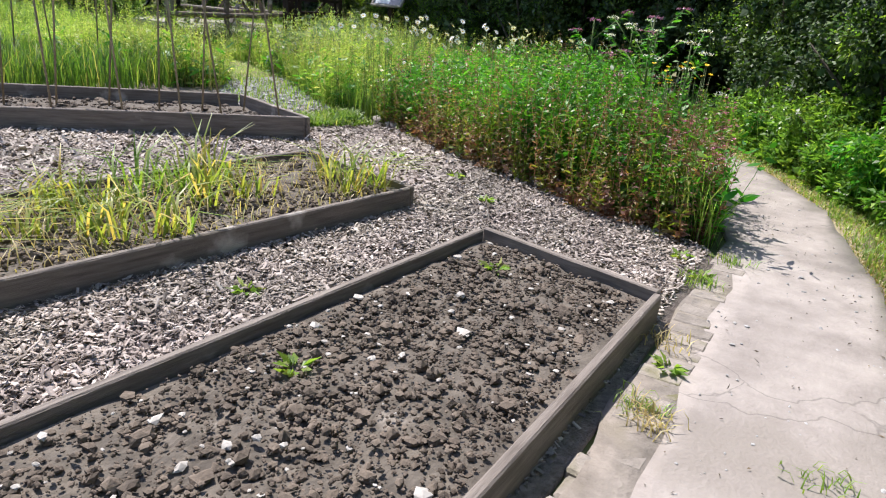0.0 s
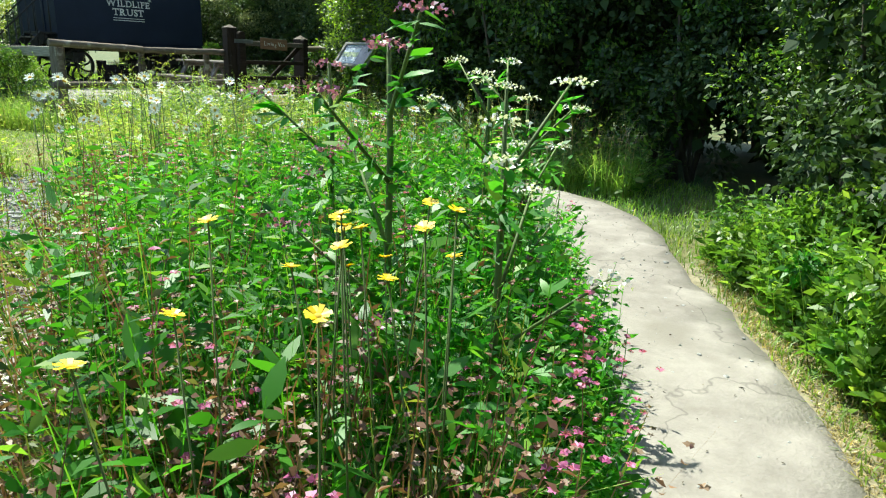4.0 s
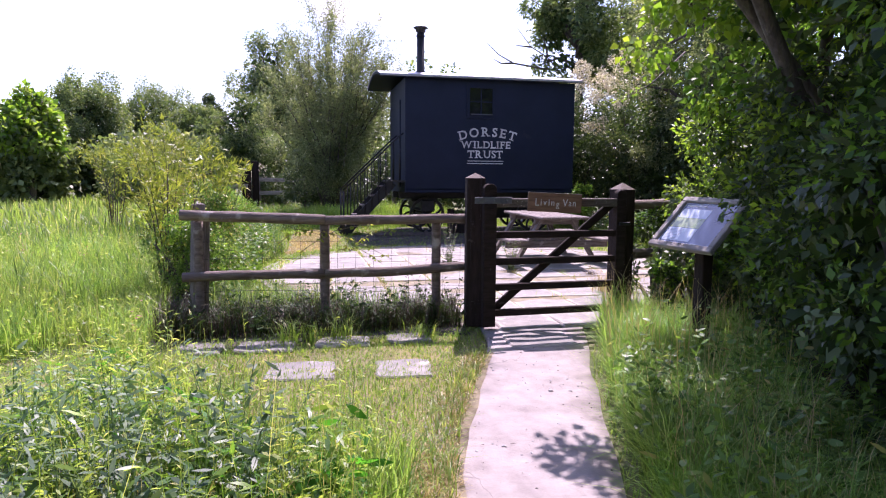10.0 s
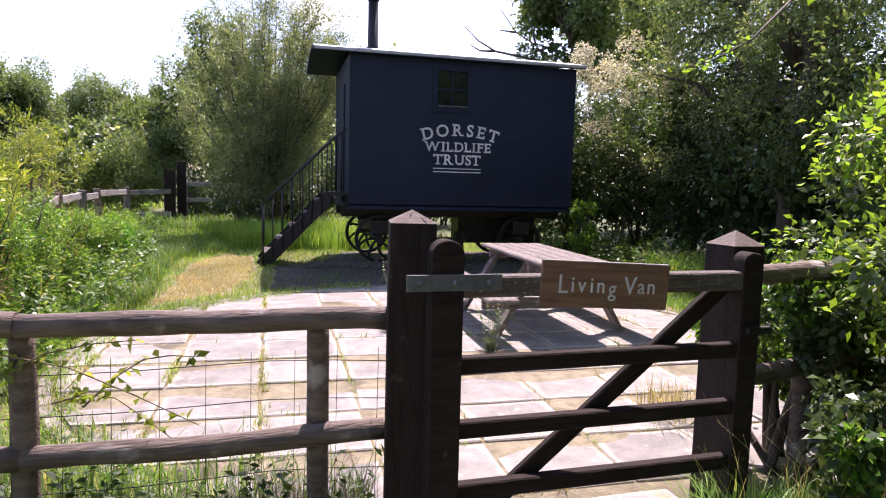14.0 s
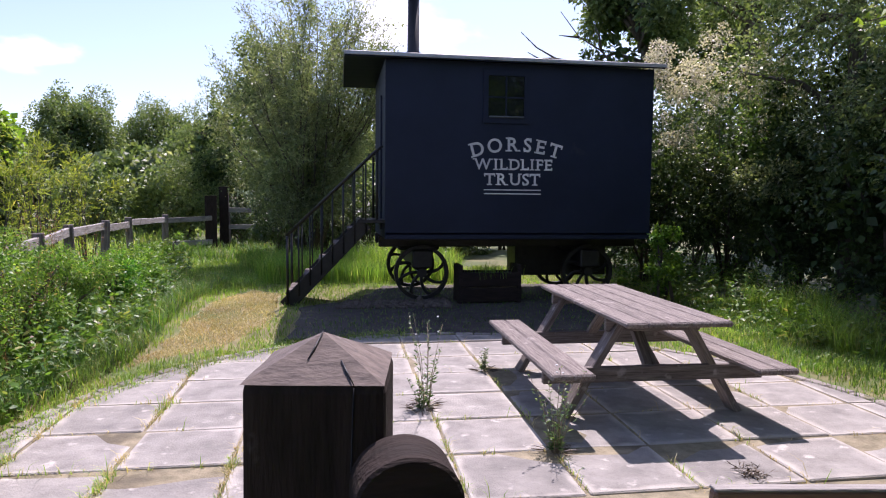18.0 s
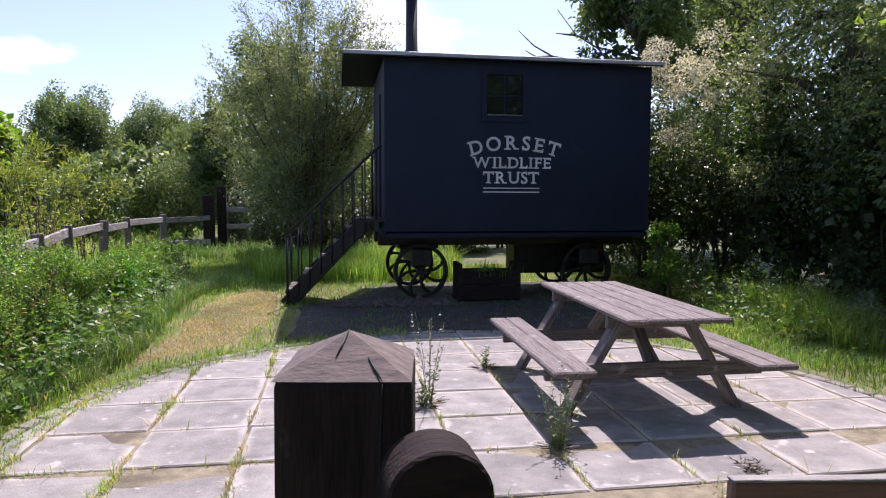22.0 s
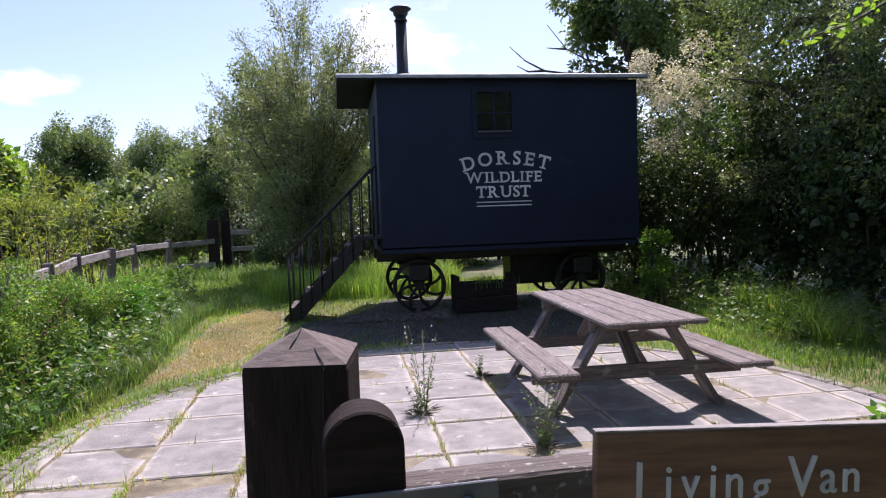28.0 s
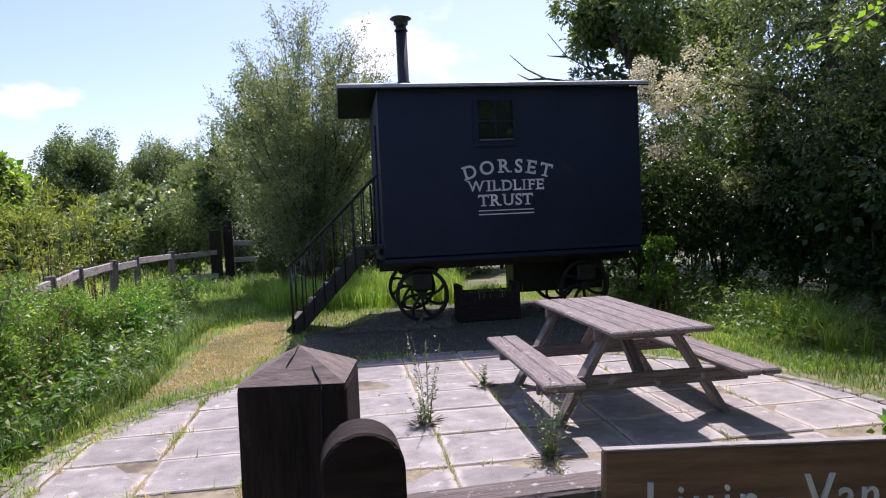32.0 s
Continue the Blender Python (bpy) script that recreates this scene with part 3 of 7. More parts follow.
# ---- ground ----
gv, gf = [], []
gxs = [-1500, -300, -80, -40] + [-24 + 0.5 * i for i in range(97)] + [40, 80, 300, 1500]
gys = [-1500, -300, -80, -40] + [-24 + 0.5 * i for i in range(119)] + [60, 120, 300, 1500]
for yy in gys:
    for xx in gxs:
        near = abs(xx) < 30 and abs(yy) < 40
        gv.append((xx, yy, -0.035 + float(rise(yy)) + (0.018 * noise.noise(Vector((xx * 1.3, yy * 1.3, 0))) if near else 0)))
gw = len(gxs)
for j in range(len(gys) - 1):
    for i in range(gw - 1):
        gf.append((j * gw + i, j * gw + i + 1, (j + 1) * gw + i + 1, (j + 1) * gw + i))
gm = bpy.data.meshes.new("ground")
gm.from_pydata(gv, [], gf)
gm.materials.append(M_ground)
for p in gm.polygons:
    p.use_smooth = True
tagged(new("ground", gm), "rough grassy ground of the garden and meadow", "ground", kind="structure")


def sheet(name, poly, z, material, label, category, step=0.25, relief=0.008, thick=0.05):
    """A flat piece of ground with an uneven surface and a skirt, cut to a polygon of the plan."""
    bm = bmesh.new()
    vs = [bm.verts.new((x, y, 0)) for x, y in poly]
    bm.faces.new(vs)
    q = np.array(poly)
    for ax in (0, 1):
        lo, hi = q[:, ax].min(), q[:, ax].max()
        k = lo + step
        while k < hi:
            co, no = [0, 0, 0], [0, 0, 0]
            co[ax], no[ax] = k, 1
            bmesh.ops.bisect_plane(bm, geom=bm.verts[:] + bm.edges[:] + bm.faces[:], plane_co=co, plane_no=no)
            k += step
    bmesh.ops.recalc_face_normals(bm, faces=bm.faces)
    if bm.faces[:][0].normal.z < 0:
        bmesh.ops.reverse_faces(bm, faces=bm.faces)
    edge = [e for e in bm.edges if e.is_boundary]
    for v in bm.verts:
        v.co.z = z + float(rise(v.co.y)) + relief * noise.noise(Vector((v.co.x * 1.7, v.co.y * 1.7, 5)))
    ext = bmesh.ops.extrude_edge_only(bm, edges=edge)
    for g in ext["geom"]:
        if isinstance(g, bmesh.types.BMVert):
            g.co.z -= thick
    for f in bm.faces:
        f.smooth = True
    me = bpy.data.meshes.new(name)
    bm.to_mesh(me)
    bm.free()
    me.materials.append(material)
    return tagged(new(name, me), label, category, kind="structure")


def wavy(poly, amount=0.05, step=0.2, seed=0.0):
    out = []
    for (x0, y0), (x1, y1) in zip(poly, poly[1:] + poly[:1]):
        k = max(1, int(math.hypot(x1 - x0, y1 - y0) / step))
        for i in range(k):
            x, y = x0 + (x1 - x0) * i / k, y0 + (y1 - y0) * i / k
            o = noise.noise_vector(Vector((x * 2.3, y * 2.3, seed))) * amount
            out.append((x + o.x, y + o.y))
    return out


path = sheet("path", wavy(PATH_AREA, 0.05), 0.0, M_path, "pale worn path of compacted stone dust", "path")
sheet("wood_chip_ground", wavy(CHIPS, 0.06, 0.3, 4), -0.012, M_chipbed, "grey-brown wood chip mulch between the beds", "ground")
sheet("lawn", wavy(LAWN, 0.06, 0.3, 9), -0.006, M_mown, "short dry mown grass before the fence", "grass")
sheet("fence_soil", wavy([(-2.95, -0.46), (-1.6, -0.4), (-0.12, -0.42), (-0.1, 0.18), (-1.4, 0.24), (-2.95, 0.26)], 0.08, 0.2, 17), 0.006, M_soil, "dark bare soil along the foot of the fence", "soil", 0.25, 0.008)
yard = [(-3.2, 5.2), (-2.3, 2.6), (-2.4, 0.5), (4.5, 0.5), (5.2, 4.0), (6.0, 6.5), (6.0, 13.0), (-1.5, 13.5), (-3.4, 13.0), (-3.6, 8.0)]
sheet("van_lawn", wavy(yard, 0.08, 0.4, 12), -0.018, M_mown, "patchy dry lawn around the living van", "grass")
sheet("patio_base", PATIO, -0.003, M_joint, "gritty joints under the round patio", "patio", 0.5)

# ---- patio slabs ----
patio = thing("patio", "round patio of pale square concrete slabs with weedy joints", "patio", kind="structure")
slab_meshes = []
for k in range(5):
    bm = block(0.628, 0.6, 0.05, 0.008)
    worn(bm, 0.006, 5 + k)
    me = bpy.data.meshes.new("slab")
    bm.to_mesh(me)
    bm.free()
    me.materials.append(M_slab)
    slab_meshes.append(me)
srnd = random.Random(5)
for ci in range(-6, 8):
    for ri in range(-6, 8):
        cx = -1.26 + 0.3225 + 0.645 * (ci + 1)
        cy = 2.53 + 0.615 * ri - 0.012 * (cx - 1.5)
        d = max(math.hypot(cx + sx * 0.32 - PATIO_C[0], cy + sy * 0.3 - PATIO_C[1]) for sx in (-1, 1) for sy in (-1, 1))
        near_d = min(math.hypot(cx + sx * 0.32 - PATIO_C[0], cy + sy * 0.3 - PATIO_C[1]) for sx in (-1, 1) for sy in (-1, 1))
        if near_d > PATIO_R - 0.1 or cy < 0.2:
            continue
        m = pose(cx, cy, -0.022 + float(rise(cy)) + srnd.uniform(-0.004, 0.004), srnd.uniform(-0.4, 0.4), srnd.uniform(-0.4, 0.4), -0.7 + srnd.uniform(-0.9, 0.9))
        if d < PATIO_R:
            ob = new("slab", slab_meshes[srnd.randrange(5)])
        else:
            bm = block(0.628, 0.6, 0.05, 0)
            bmesh.ops.subdivide_edges(bm, edges=bm.edges[:], cuts=3, use_grid_fill=True)
            for v in bm.verts:
                w = m @ v.co
                r = math.hypot(w.x - PATIO_C[0], w.y - PATIO_C[1])
                if r > PATIO_R:
                    f = PATIO_R / r
                    v.co.x += (PATIO_C[0] + (w.x - PATIO_C[0]) * f) - w.x
                    v.co.y += (PATIO_C[1] + (w.y - PATIO_C[1]) * f) - w.y
            me = bpy.data.meshes.new("slab")
            bm.to_mesh(me)
            bm.free()
            me.materials.append(M_slab)
            ob = new("slab", me)
        ob.matrix_world = m
        ob.parent = patio
# a ring of small setts round the edge
bm = block(0.2, 0.1, 0.06, 0.012)
sett_me = bpy.data.meshes.new("sett")
worn(bm, 0.006, 9).to_mesh(sett_me)
bm.free()
sett_me.materials.append(M_brick)
for k in range(96):
    a = 2 * math.pi * k / 96
    x, y = PATIO_C[0] + (PATIO_R + 0.07) * math.cos(a), PATIO_C[1] + (PATIO_R + 0.07) * math.sin(a)
    if y < 0.35:
        continue
    ob = new("sett", sett_me)
    ob.matrix_world = pose(x, y, -0.022 + float(rise(y)), 0, srnd.uniform(-2, 2), math.degrees(a) + 90 + srnd.uniform(-3, 3))
    ob.parent = patio
# slabs through the gate and on the lawn


def stone_row(name, label, places):
    t = thing(name, label, "paving", kind="structure")
    for x, y, sx, sy, rz in places:
        b = worn(block(sx, sy, 0.05, 0.012), 0.014, 6, 3)
        part("slab", b, M_slab, t, m=pose(x, y, float(rise(y)) - (0.008 if "footing" in name else 0.014), 1.0, 0.3, rz))
    return t


stone_row("gate_paving", "pale concrete slabs under the wooden gate", [(0.5 + 0.64 * i, 0.0, 0.62, 0.6, 1) for i in range(2)] + [(0.42, -0.62, 0.6, 0.58, -3)])
stone_row("stepping_stones", "two pale stepping slabs set in the mown grass", [(-1.66, -1.22, 0.5, 0.42, -5), (-0.9, -1.3, 0.42, 0.4, -6)])
stone_row("fence_footing_slabs", "row of sunken slabs along the foot of the fence", [(-2.5, -0.5, 0.42, 0.3, -8), (-1.95, -0.52, 0.48, 0.3, -6), (-1.3, -0.48, 0.46, 0.28, -4), (-0.72, -0.46, 0.4, 0.26, -2)])

# brick edging between the first bed and the path
edging = thing("brick_edging", "weathered brick edging laid flat beside the path", "edging", kind="structure")
bm = block(0.16, 0.099, 0.06, 0.01)
brick_me = bpy.data.meshes.new("brick")
worn(bm, 0.005, 11).to_mesh(brick_me)
bm.free()
brick_me.materials.append(M_brick)
for k in range(54):
    x = -12.0 + 0.107 * k
    y = -9.675 - 0.004 * (x + 9)
    ob = new("brick", brick_me)
    ob.matrix_world = pose(x, y + srnd.uniform(-0.015, 0.015), -0.181 + srnd.uniform(-0.005, 0.003), srnd.uniform(-2, 2), srnd.uniform(-2, 2), 90 + srnd.uniform(-3, 3))
    ob.parent = edging
sheet("edging_dirt", wavy([(-12.0, -9.62), (-6.6, -9.6), (-6.7, -9.82), (-12.0, -9.84)], 0.05, 0.12, 61), -0.001, M_dust, "grey dirt washed over the brick edging", "soil", 0.15, 0.008)
setts = thing("path_setts", "worn bricks sunk along the path edge by the lawn", "edging", kind="structure")
for k in range(15):
    x, y = -1.2 + 0.43 * k / 14, -3.25 + 1.1 * k / 14
    ob = new("brick", brick_me)
    ob.matrix_world = pose(x + srnd.uniform(-0.02, 0.02), y, float(rise(y)) - 0.022 + srnd.uniform(-0.004, 0.004), srnd.uniform(-2, 2), srnd.uniform(-2, 2), -20 + srnd.uniform(-6, 6))
    ob.parent = setts
# trodden bare soil along the hedge side of the path
side = PATH_R[1:8]
sheet("verge_soil", wavy([(x, y + 0.03) for x, y in side] + [(x + 0.1, y - 0.17) for x, y in side[::-1]], 0.07, 0.15, 21), -0.006, M_joint, "bare trodden soil along the path edge", "soil", 0.2, 0.012)
# stones along the flower border
border = thing("border_stones", "low mossy stones edging the flower border", "edging", kind="structure")
line = [(-6.5, -9.35), (-6.1, -8.5), (-5.5, -7.25), (-4.93, -6.05), (-4.75, -5.0)]
for (x0, y0), (x1, y1) in zip(line, line[1:]):
    k = int(math.hypot(x1 - x0, y1 - y0) / 0.24)
    for i in range(k):
        if srnd.random() < 0.4:
            continue
        b = bmesh.new()
        bmesh.ops.create_icosphere(b, subdivisions=2, radius=1)
        bmesh.ops.scale(b, vec=(srnd.uniform(0.05, 0.13), srnd.uniform(0.04, 0.07), srnd.uniform(0.02, 0.045)), verts=b.verts)
        worn(b, 0.03, 9 + i)
        part("stone", b, M_brick, border, m=pose(x0 + (x1 - x0) * i / k, y0 + (y1 - y0) * i / k, -0.14, 0, 0, 60 + srnd.uniform(-20, 20)))

# ---- raised beds ----


def raised_bed(poly, label, height=0.15, soil=0.09, thick=0.034):
    t = thing("raised_bed", label, "raised bed")
    cx, cy = sum(p[0] for p in poly) / 4, sum(p[1] for p in poly) / 4
    t.matrix_world = pose(cx, cy, -0.15)
    pts = [Vector((x - cx, y - cy, 0)) for x, y in poly]
    for i, (a, b) in enumerate(zip(pts, pts[1:] + pts[:1])):
        d = (b - a).normalized()
        s = thick if i % 2 else 0.0
        m, bm = beam(a + d * s + Vector((0, 0, height / 2 - 0.04)), b - d * s + Vector((0, 0, height / 2 - 0.04)), thick, height + 0.08, 0.006)
        worn(bm, 0.004, 3, 3)
        part("board", bm, M_bed, t, m=m)
    inset = []
    for p in pts:
        inset.append(Vector((p.x - math.copysign(0.03, p.x), p.y - math.copysign(0.03, p.y), 0)))
    bm = bmesh.new()
    n = 46
    grid = []
    for j in range(n + 1):
        row = []
        for i in range(n + 1):
            u, v = i / n, j / n
            p = (inset[0] * (1 - u) + inset[3] * u) * (1 - v) + (inset[1] * (1 - u) + inset[2] * u) * v
            q = p + Vector((cx, cy, 0))
            p.z = soil + 0.016 * noise.noise(q * 3) + 0.018 * noise.noise(q * 11)
            row.append(bm.verts.new(p))
        grid.append(row)
    for j in range(n):
        for i in range(n):
            bm.faces.new((grid[j][i], grid[j][i + 1], grid[j + 1][i + 1], grid[j + 1][i]))
    bmesh.ops.recalc_face_normals(bm, faces=bm.faces)
    part("soil", bm, M_soil, t, "dry crumbly soil")
    return t


raised_bed(BED_1, "timber raised bed of bare crumbly soil beside the path", 0.12, 0.065)
raised_bed(BED_2, "timber raised bed of yellowing garlic plants", 0.12, 0.07)
raised_bed(BED_3, "timber raised bed with bean canes", 0.185, 0.075)
raised_bed(BED_4, "far timber raised bed overgrown with grass", 0.2, 0.12)

ICO = bmesh.new()
bmesh.ops.create_icosphere(ICO, subdivisions=1, radius=1)
ICO.verts.ensure_lookup_table()
ICO_V = np.array([v.co[:] for v in ICO.verts])
ICO_F = np.array([[v.index for v in f.verts] for f in ICO.faces])
ICO.free()


def lumps(name, centres, size, material, flat=0.7):
    """Many small irregular lumps in one mesh."""
    n, k = len(centres), len(ICO_V)
    v = ICO_V[None] * (1 + rng.uniform(-0.35, 0.35, (n, k, 1)))
    v = v * (np.asarray(size)[:, None, None]) * np.array([1, 1, flat]) * rng.uniform(0.7, 1.3, (n, 1, 3))
    v = v + centres[:, None, :]
    f = (ICO_F[None] + (np.arange(n) * k)[:, None, None]).reshape(-1, 3)
    me = bpy.data.meshes.new(name)
    me.from_pydata(v.reshape(-1, 3).tolist(), [], f.tolist())
    me.materials.append(material)
    return new(name, me)


def shrink(poly, by):
    cx, cy = sum(p[0] for p in poly) / len(poly), sum(p[1] for p in poly) / len(poly)
    return [(x + (cx - x) * by, y + (cy - y) * by) for x, y in poly]


near_bed = [(-7.54, -8.66), (-7.73, -9.47), (-11.3, -9.37), (-11.3, -8.34)]
xy = scatter(near_bed, 15000)
tagged(lumps("soil_clods", np.column_stack([xy, rng.uniform(-0.09, -0.062, len(xy))]), rng.gamma(1.15, 0.0036, len(xy)) + 0.0024, M_clod), "loose dry clods of soil in the bed", "soil", kind="stuff")
xy = scatter(near_bed, 240)
tagged(lumps("flint_stones", np.column_stack([xy, rng.uniform(-0.07, -0.055, len(xy))]), rng.gamma(1.6, 0.0035, len(xy)) + 0.0035, M_stone, 0.5), "small pale flint stones on the soil", "stones", kind="stuff")
xy = scatter(shrink(BED_2, 0.04), 4200)
tagged(lumps("soil_clods", np.column_stack([xy, rng.uniform(-0.08, -0.06, len(xy))]), rng.gamma(1.4, 0.005, len(xy)) + 0.004, M_clod), "dark clods of soil under garlic plants", "soil", kind="stuff")
xy = scatter(shrink(BED_3, 0.04), 2600)
tagged(lumps("soil_clods", np.column_stack([xy, rng.uniform(-0.08, -0.06, len(xy))]), rng.gamma(1.4, 0.006, len(xy)) + 0.005, M_clod), "dark clods of soil under bean canes", "soil", kind="stuff")

# wood chips, lying loose
M_chip = leafy("wood_chip", (0.12, 0.096, 0.08), (0.43, 0.37, 0.335), (0.66, 0.59, 0.54), 0.02, 0.85)


def chips(poly, count, sides, label, avoid):
    xy = scatter(poly, count, avoid)
    n = len(xy)
    a = rng.uniform(0, 2 * np.pi, n)
    tilt = rng.normal(0, 0.35, (n, 2))
    le, wi = rng.gamma(2.0, 0.0052, n) + 0.0025, rng.gamma(2.4, 0.0016, n) + 0.001
    if not sides:
        le, wi = le * 1.3, wi * 1.5
    d = np.stack([np.cos(a), np.sin(a), tilt[:, 0]], 1) * le[:, None]
    r = np.stack([-np.sin(a), np.cos(a), tilt[:, 1]], 1) * wi[:, None]
    c = np.column_stack([xy, rise(xy[:, 1]) + rng.uniform(-0.012, 0.012, n)])
    top = np.stack([c - d - r, c + d - r * 0.7, c + d * 0.9 + r, c - d + r], 1)
    if not sides:
        return tagged(quads("wood_chips", top, M_chip), label, "wood chips", kind="stuff")
    low = top - np.array([0, 0, 0.002])
    return tagged(quads("wood_chips", np.concatenate([top, low], 1), M_chip, per=8, faces=[(0, 1, 2, 3), (0, 4, 5, 1), (2, 6, 7, 3)]), label, "wood chips", kind="stuff")


NEAR_CHIPS = [(-5.9, -8.0), (-6.6, -9.55), (-10.6, -9.5), (-10.6, -7.5), (-7.0, -7.6)]
chips(NEAR_CHIPS, 42000, True, "loose bleached wood chips beside the beds", [BED_1, BED_2])
chips([(-4.95, -5.2), (-5.05, -6.3), (-6.6, -9.55), (-11, -9.5), (-11, -4.0)], 65000, False, "loose bleached wood chips farther along the beds", [BED_1, BED_2, BED_3, NEAR_CHIPS])

# a bare gravelled patch in the meadow
GRAVEL = [(-4.0, -6.25), (-3.7, -5.35), (-2.95, -5.55), (-2.3, -6.05), (-2.4, -6.6), (-3.0, -6.75)]
sheet("gravel_patch", wavy(GRAVEL, 0.08, 0.2, 3), 0.0, M_gravel, "bare patch of grey gravel in the meadow", "gravel", 0.2, 0.01)
xy = scatter(GRAVEL, 3000)
tagged(lumps("gravel", on_ground(xy, 0.004), rng.gamma(2.0, 0.003, len(xy)) + 0.003, M_gravel), "loose grey gravel", "gravel", kind="stuff")
# gravel under the van
xy = scatter([(0.0, 7.9), (1.6, 7.8), (1.6, 8.5), (0.1, 8.5)], 900)
tagged(lumps("gravel", on_ground(xy, 0.0), rng.gamma(2.0, 0.008, len(xy)) + 0.008, M_clod), "rubble and soil heaped by the van wheel", "gravel", kind="stuff")

# ---- gate and fence ----


def post(name, label, x, y, w, h, rz=0.0, cap=0.09, material=None, category="post"):
    t = thing(name, label, category, pose(x, y, 0, 0, 0, rz))
    bm = block(h, w, w, 0.012, 2)
    worn(bm, 0.004, 4, 2)
    part("shaft", bm, material or M_dark, t, m=pose(0, 0, h / 2 - 0.02, 0, -90, 0))
    if cap:
        bm = bmesh.new()
        s = w / 2 - 0.002
        base = [bm.verts.new((sx * s, sy * s, 0)) for sx, sy in ((-1, -1), (1, -1), (1, 1), (-1, 1))]
        apex = bm.verts.new((0, 0, cap))
        bm.faces.new(base[::-1])
        for i in range(4):
            bm.faces.new((base[i], base[(i + 1) % 4], apex))
        bmesh.ops.subdivide_edges(bm, edges=bm.edges[:], cuts=4, use_grid_fill=True)
        worn(bm, 0.0014, 14)
        part("cap", bm, M_cap, t, "weathered pointed top", pose(0, 0, h - 0.021))
    return t


gate_post = post("gate_post", "thick dark oak gate post with a pointed weathered cap", -0.026, -0.116, 0.177, 1.409, -8, 0.048)
for pts in (((0.0, -0.002, 1.4375), (-0.006, -0.028, 1.422), (-0.012, -0.05, 1.410)), ((0.03, -0.05, 1.410), (0.038, -0.066, 1.401), (0.05, -0.0885, 1.389)), ((0.05, -0.0892, 1.385), (0.044, -0.0892, 1.2), (0.04, -0.0892, 1.0)), ((-0.05, -0.0892, 1.2), (-0.048, -0.0892, 0.9), (-0.052, -0.0892, 0.6))):
    part("crack", tube(pts, [0.0008, 0.0016, 0.0006], 5), M_iron, gate_post, "dark drying crack")
post("gate_post", "dark oak latch post with a pointed cap", 1.62, 0.14, 0.19, 1.30, 6, 0.07)

GA, GB = Vector((0.06, -0.245, 0)), Vector((1.475, -0.19, 0))
gdir = (GB - GA).normalized()
gate = thing("wooden_gate", "closed five-bar wooden field gate, dark and weathered", "gate", pose(GA.x, GA.y, 0, 0, 0, math.degrees(math.atan2(gdir.y, gdir.x))))
glen = (GB - GA).length
for z, h in ((1.16, 0.08), (0.86, 0.065), (0.61, 0.065), (0.365, 0.065), (0.12, 0.065)):
    part("bar", worn(block(glen - 0.1, 0.05 if z < 1 else 0.07, h, 0.006), 0.003, 4), M_lichen if z > 1 else M_dark, gate, m=pose(glen / 2, 0, z))


def rounded_stile(h, w, d):
    """An upright whose top is rounded from side to side."""
    bm = bmesh.new()
    prof = [(-w / 2, 0), (w / 2, 0), (w / 2, h - w * 0.45)] + [(w / 2 * math.cos(a), h - w * 0.45 + w * 0.45 * math.sin(a)) for a in [math.pi * k / 12 for k in range(1, 12)]] + [(-w / 2, h - w * 0.45)]
    f = bm.faces.new([bm.verts.new((x, -d / 2, z)) for x, z in prof])
    ext = bmesh.ops.extrude_face_region(bm, geom=[f])
    bmesh.ops.translate(bm, vec=(0, d, 0), verts=[g for g in ext["geom"] if isinstance(g, bmesh.types.BMVert)])
    bmesh.ops.recalc_face_normals(bm, faces=bm.faces)
    bmesh.ops.bevel(bm, geom=bm.edges[:], offset=0.004, segments=1, affect="EDGES")
    return bm


part("hinge_stile", rounded_stile(1.337, 0.122, 0.08), M_dark, gate, m=pose(0.006, -0.03, 0.0))
part("latch_stile", rounded_stile(1.22, 0.1, 0.08), M_dark, gate, m=pose(glen - 0.05, 0, 0.06))
m, bm = beam((0.08, 0.045, 0.14), (glen - 0.12, 0.045, 1.14), 0.035, 0.075)
part("brace", bm, M_dark, gate, m=m)
strap = part("hinge_strap", block(0.36, 0.006, 0.06, 0.002), M_galv, gate, "grey galvanised steel strap hinge", pose(0.03, -0.076, 1.185))
for bx in (-0.13, 0.0, 0.13):
    b = bmesh.new()
    bmesh.ops.create_uvsphere(b, u_segments=10, v_segments=6, radius=0.011)
    part("bolt_head", b, M_galv, strap, m=pose(bx, -0.004, 0))
part("latch", block(0.12, 0.03, 0.03, 0.004), M_iron, gate, m=pose(glen - 0.02, -0.05, 0.95))


def words(text, size, extrude=0.002, bold=0.0):
    """A mesh of the letters, centred."""
    cu = bpy.data.curves.new("words", "FONT")
    cu.body, cu.size, cu.extrude, cu.align_x, cu.align_y = text, size, extrude, "CENTER", "CENTER"
    cu.offset, cu.resolution_u = bold, 4
    ob = bpy.data.objects.new("words", cu)
    scene.collection.objects.link(ob)
    dg = bpy.context.evaluated_depsgraph_get()
    me = bpy.data.meshes.new_from_object(ob.evaluated_get(dg))
    bpy.data.objects.remove(ob)
    bpy.data.curves.remove(cu)
    bm = bmesh.new()
    bm.from_mesh(me)
    bpy.data.meshes.remove(me)
    return bm


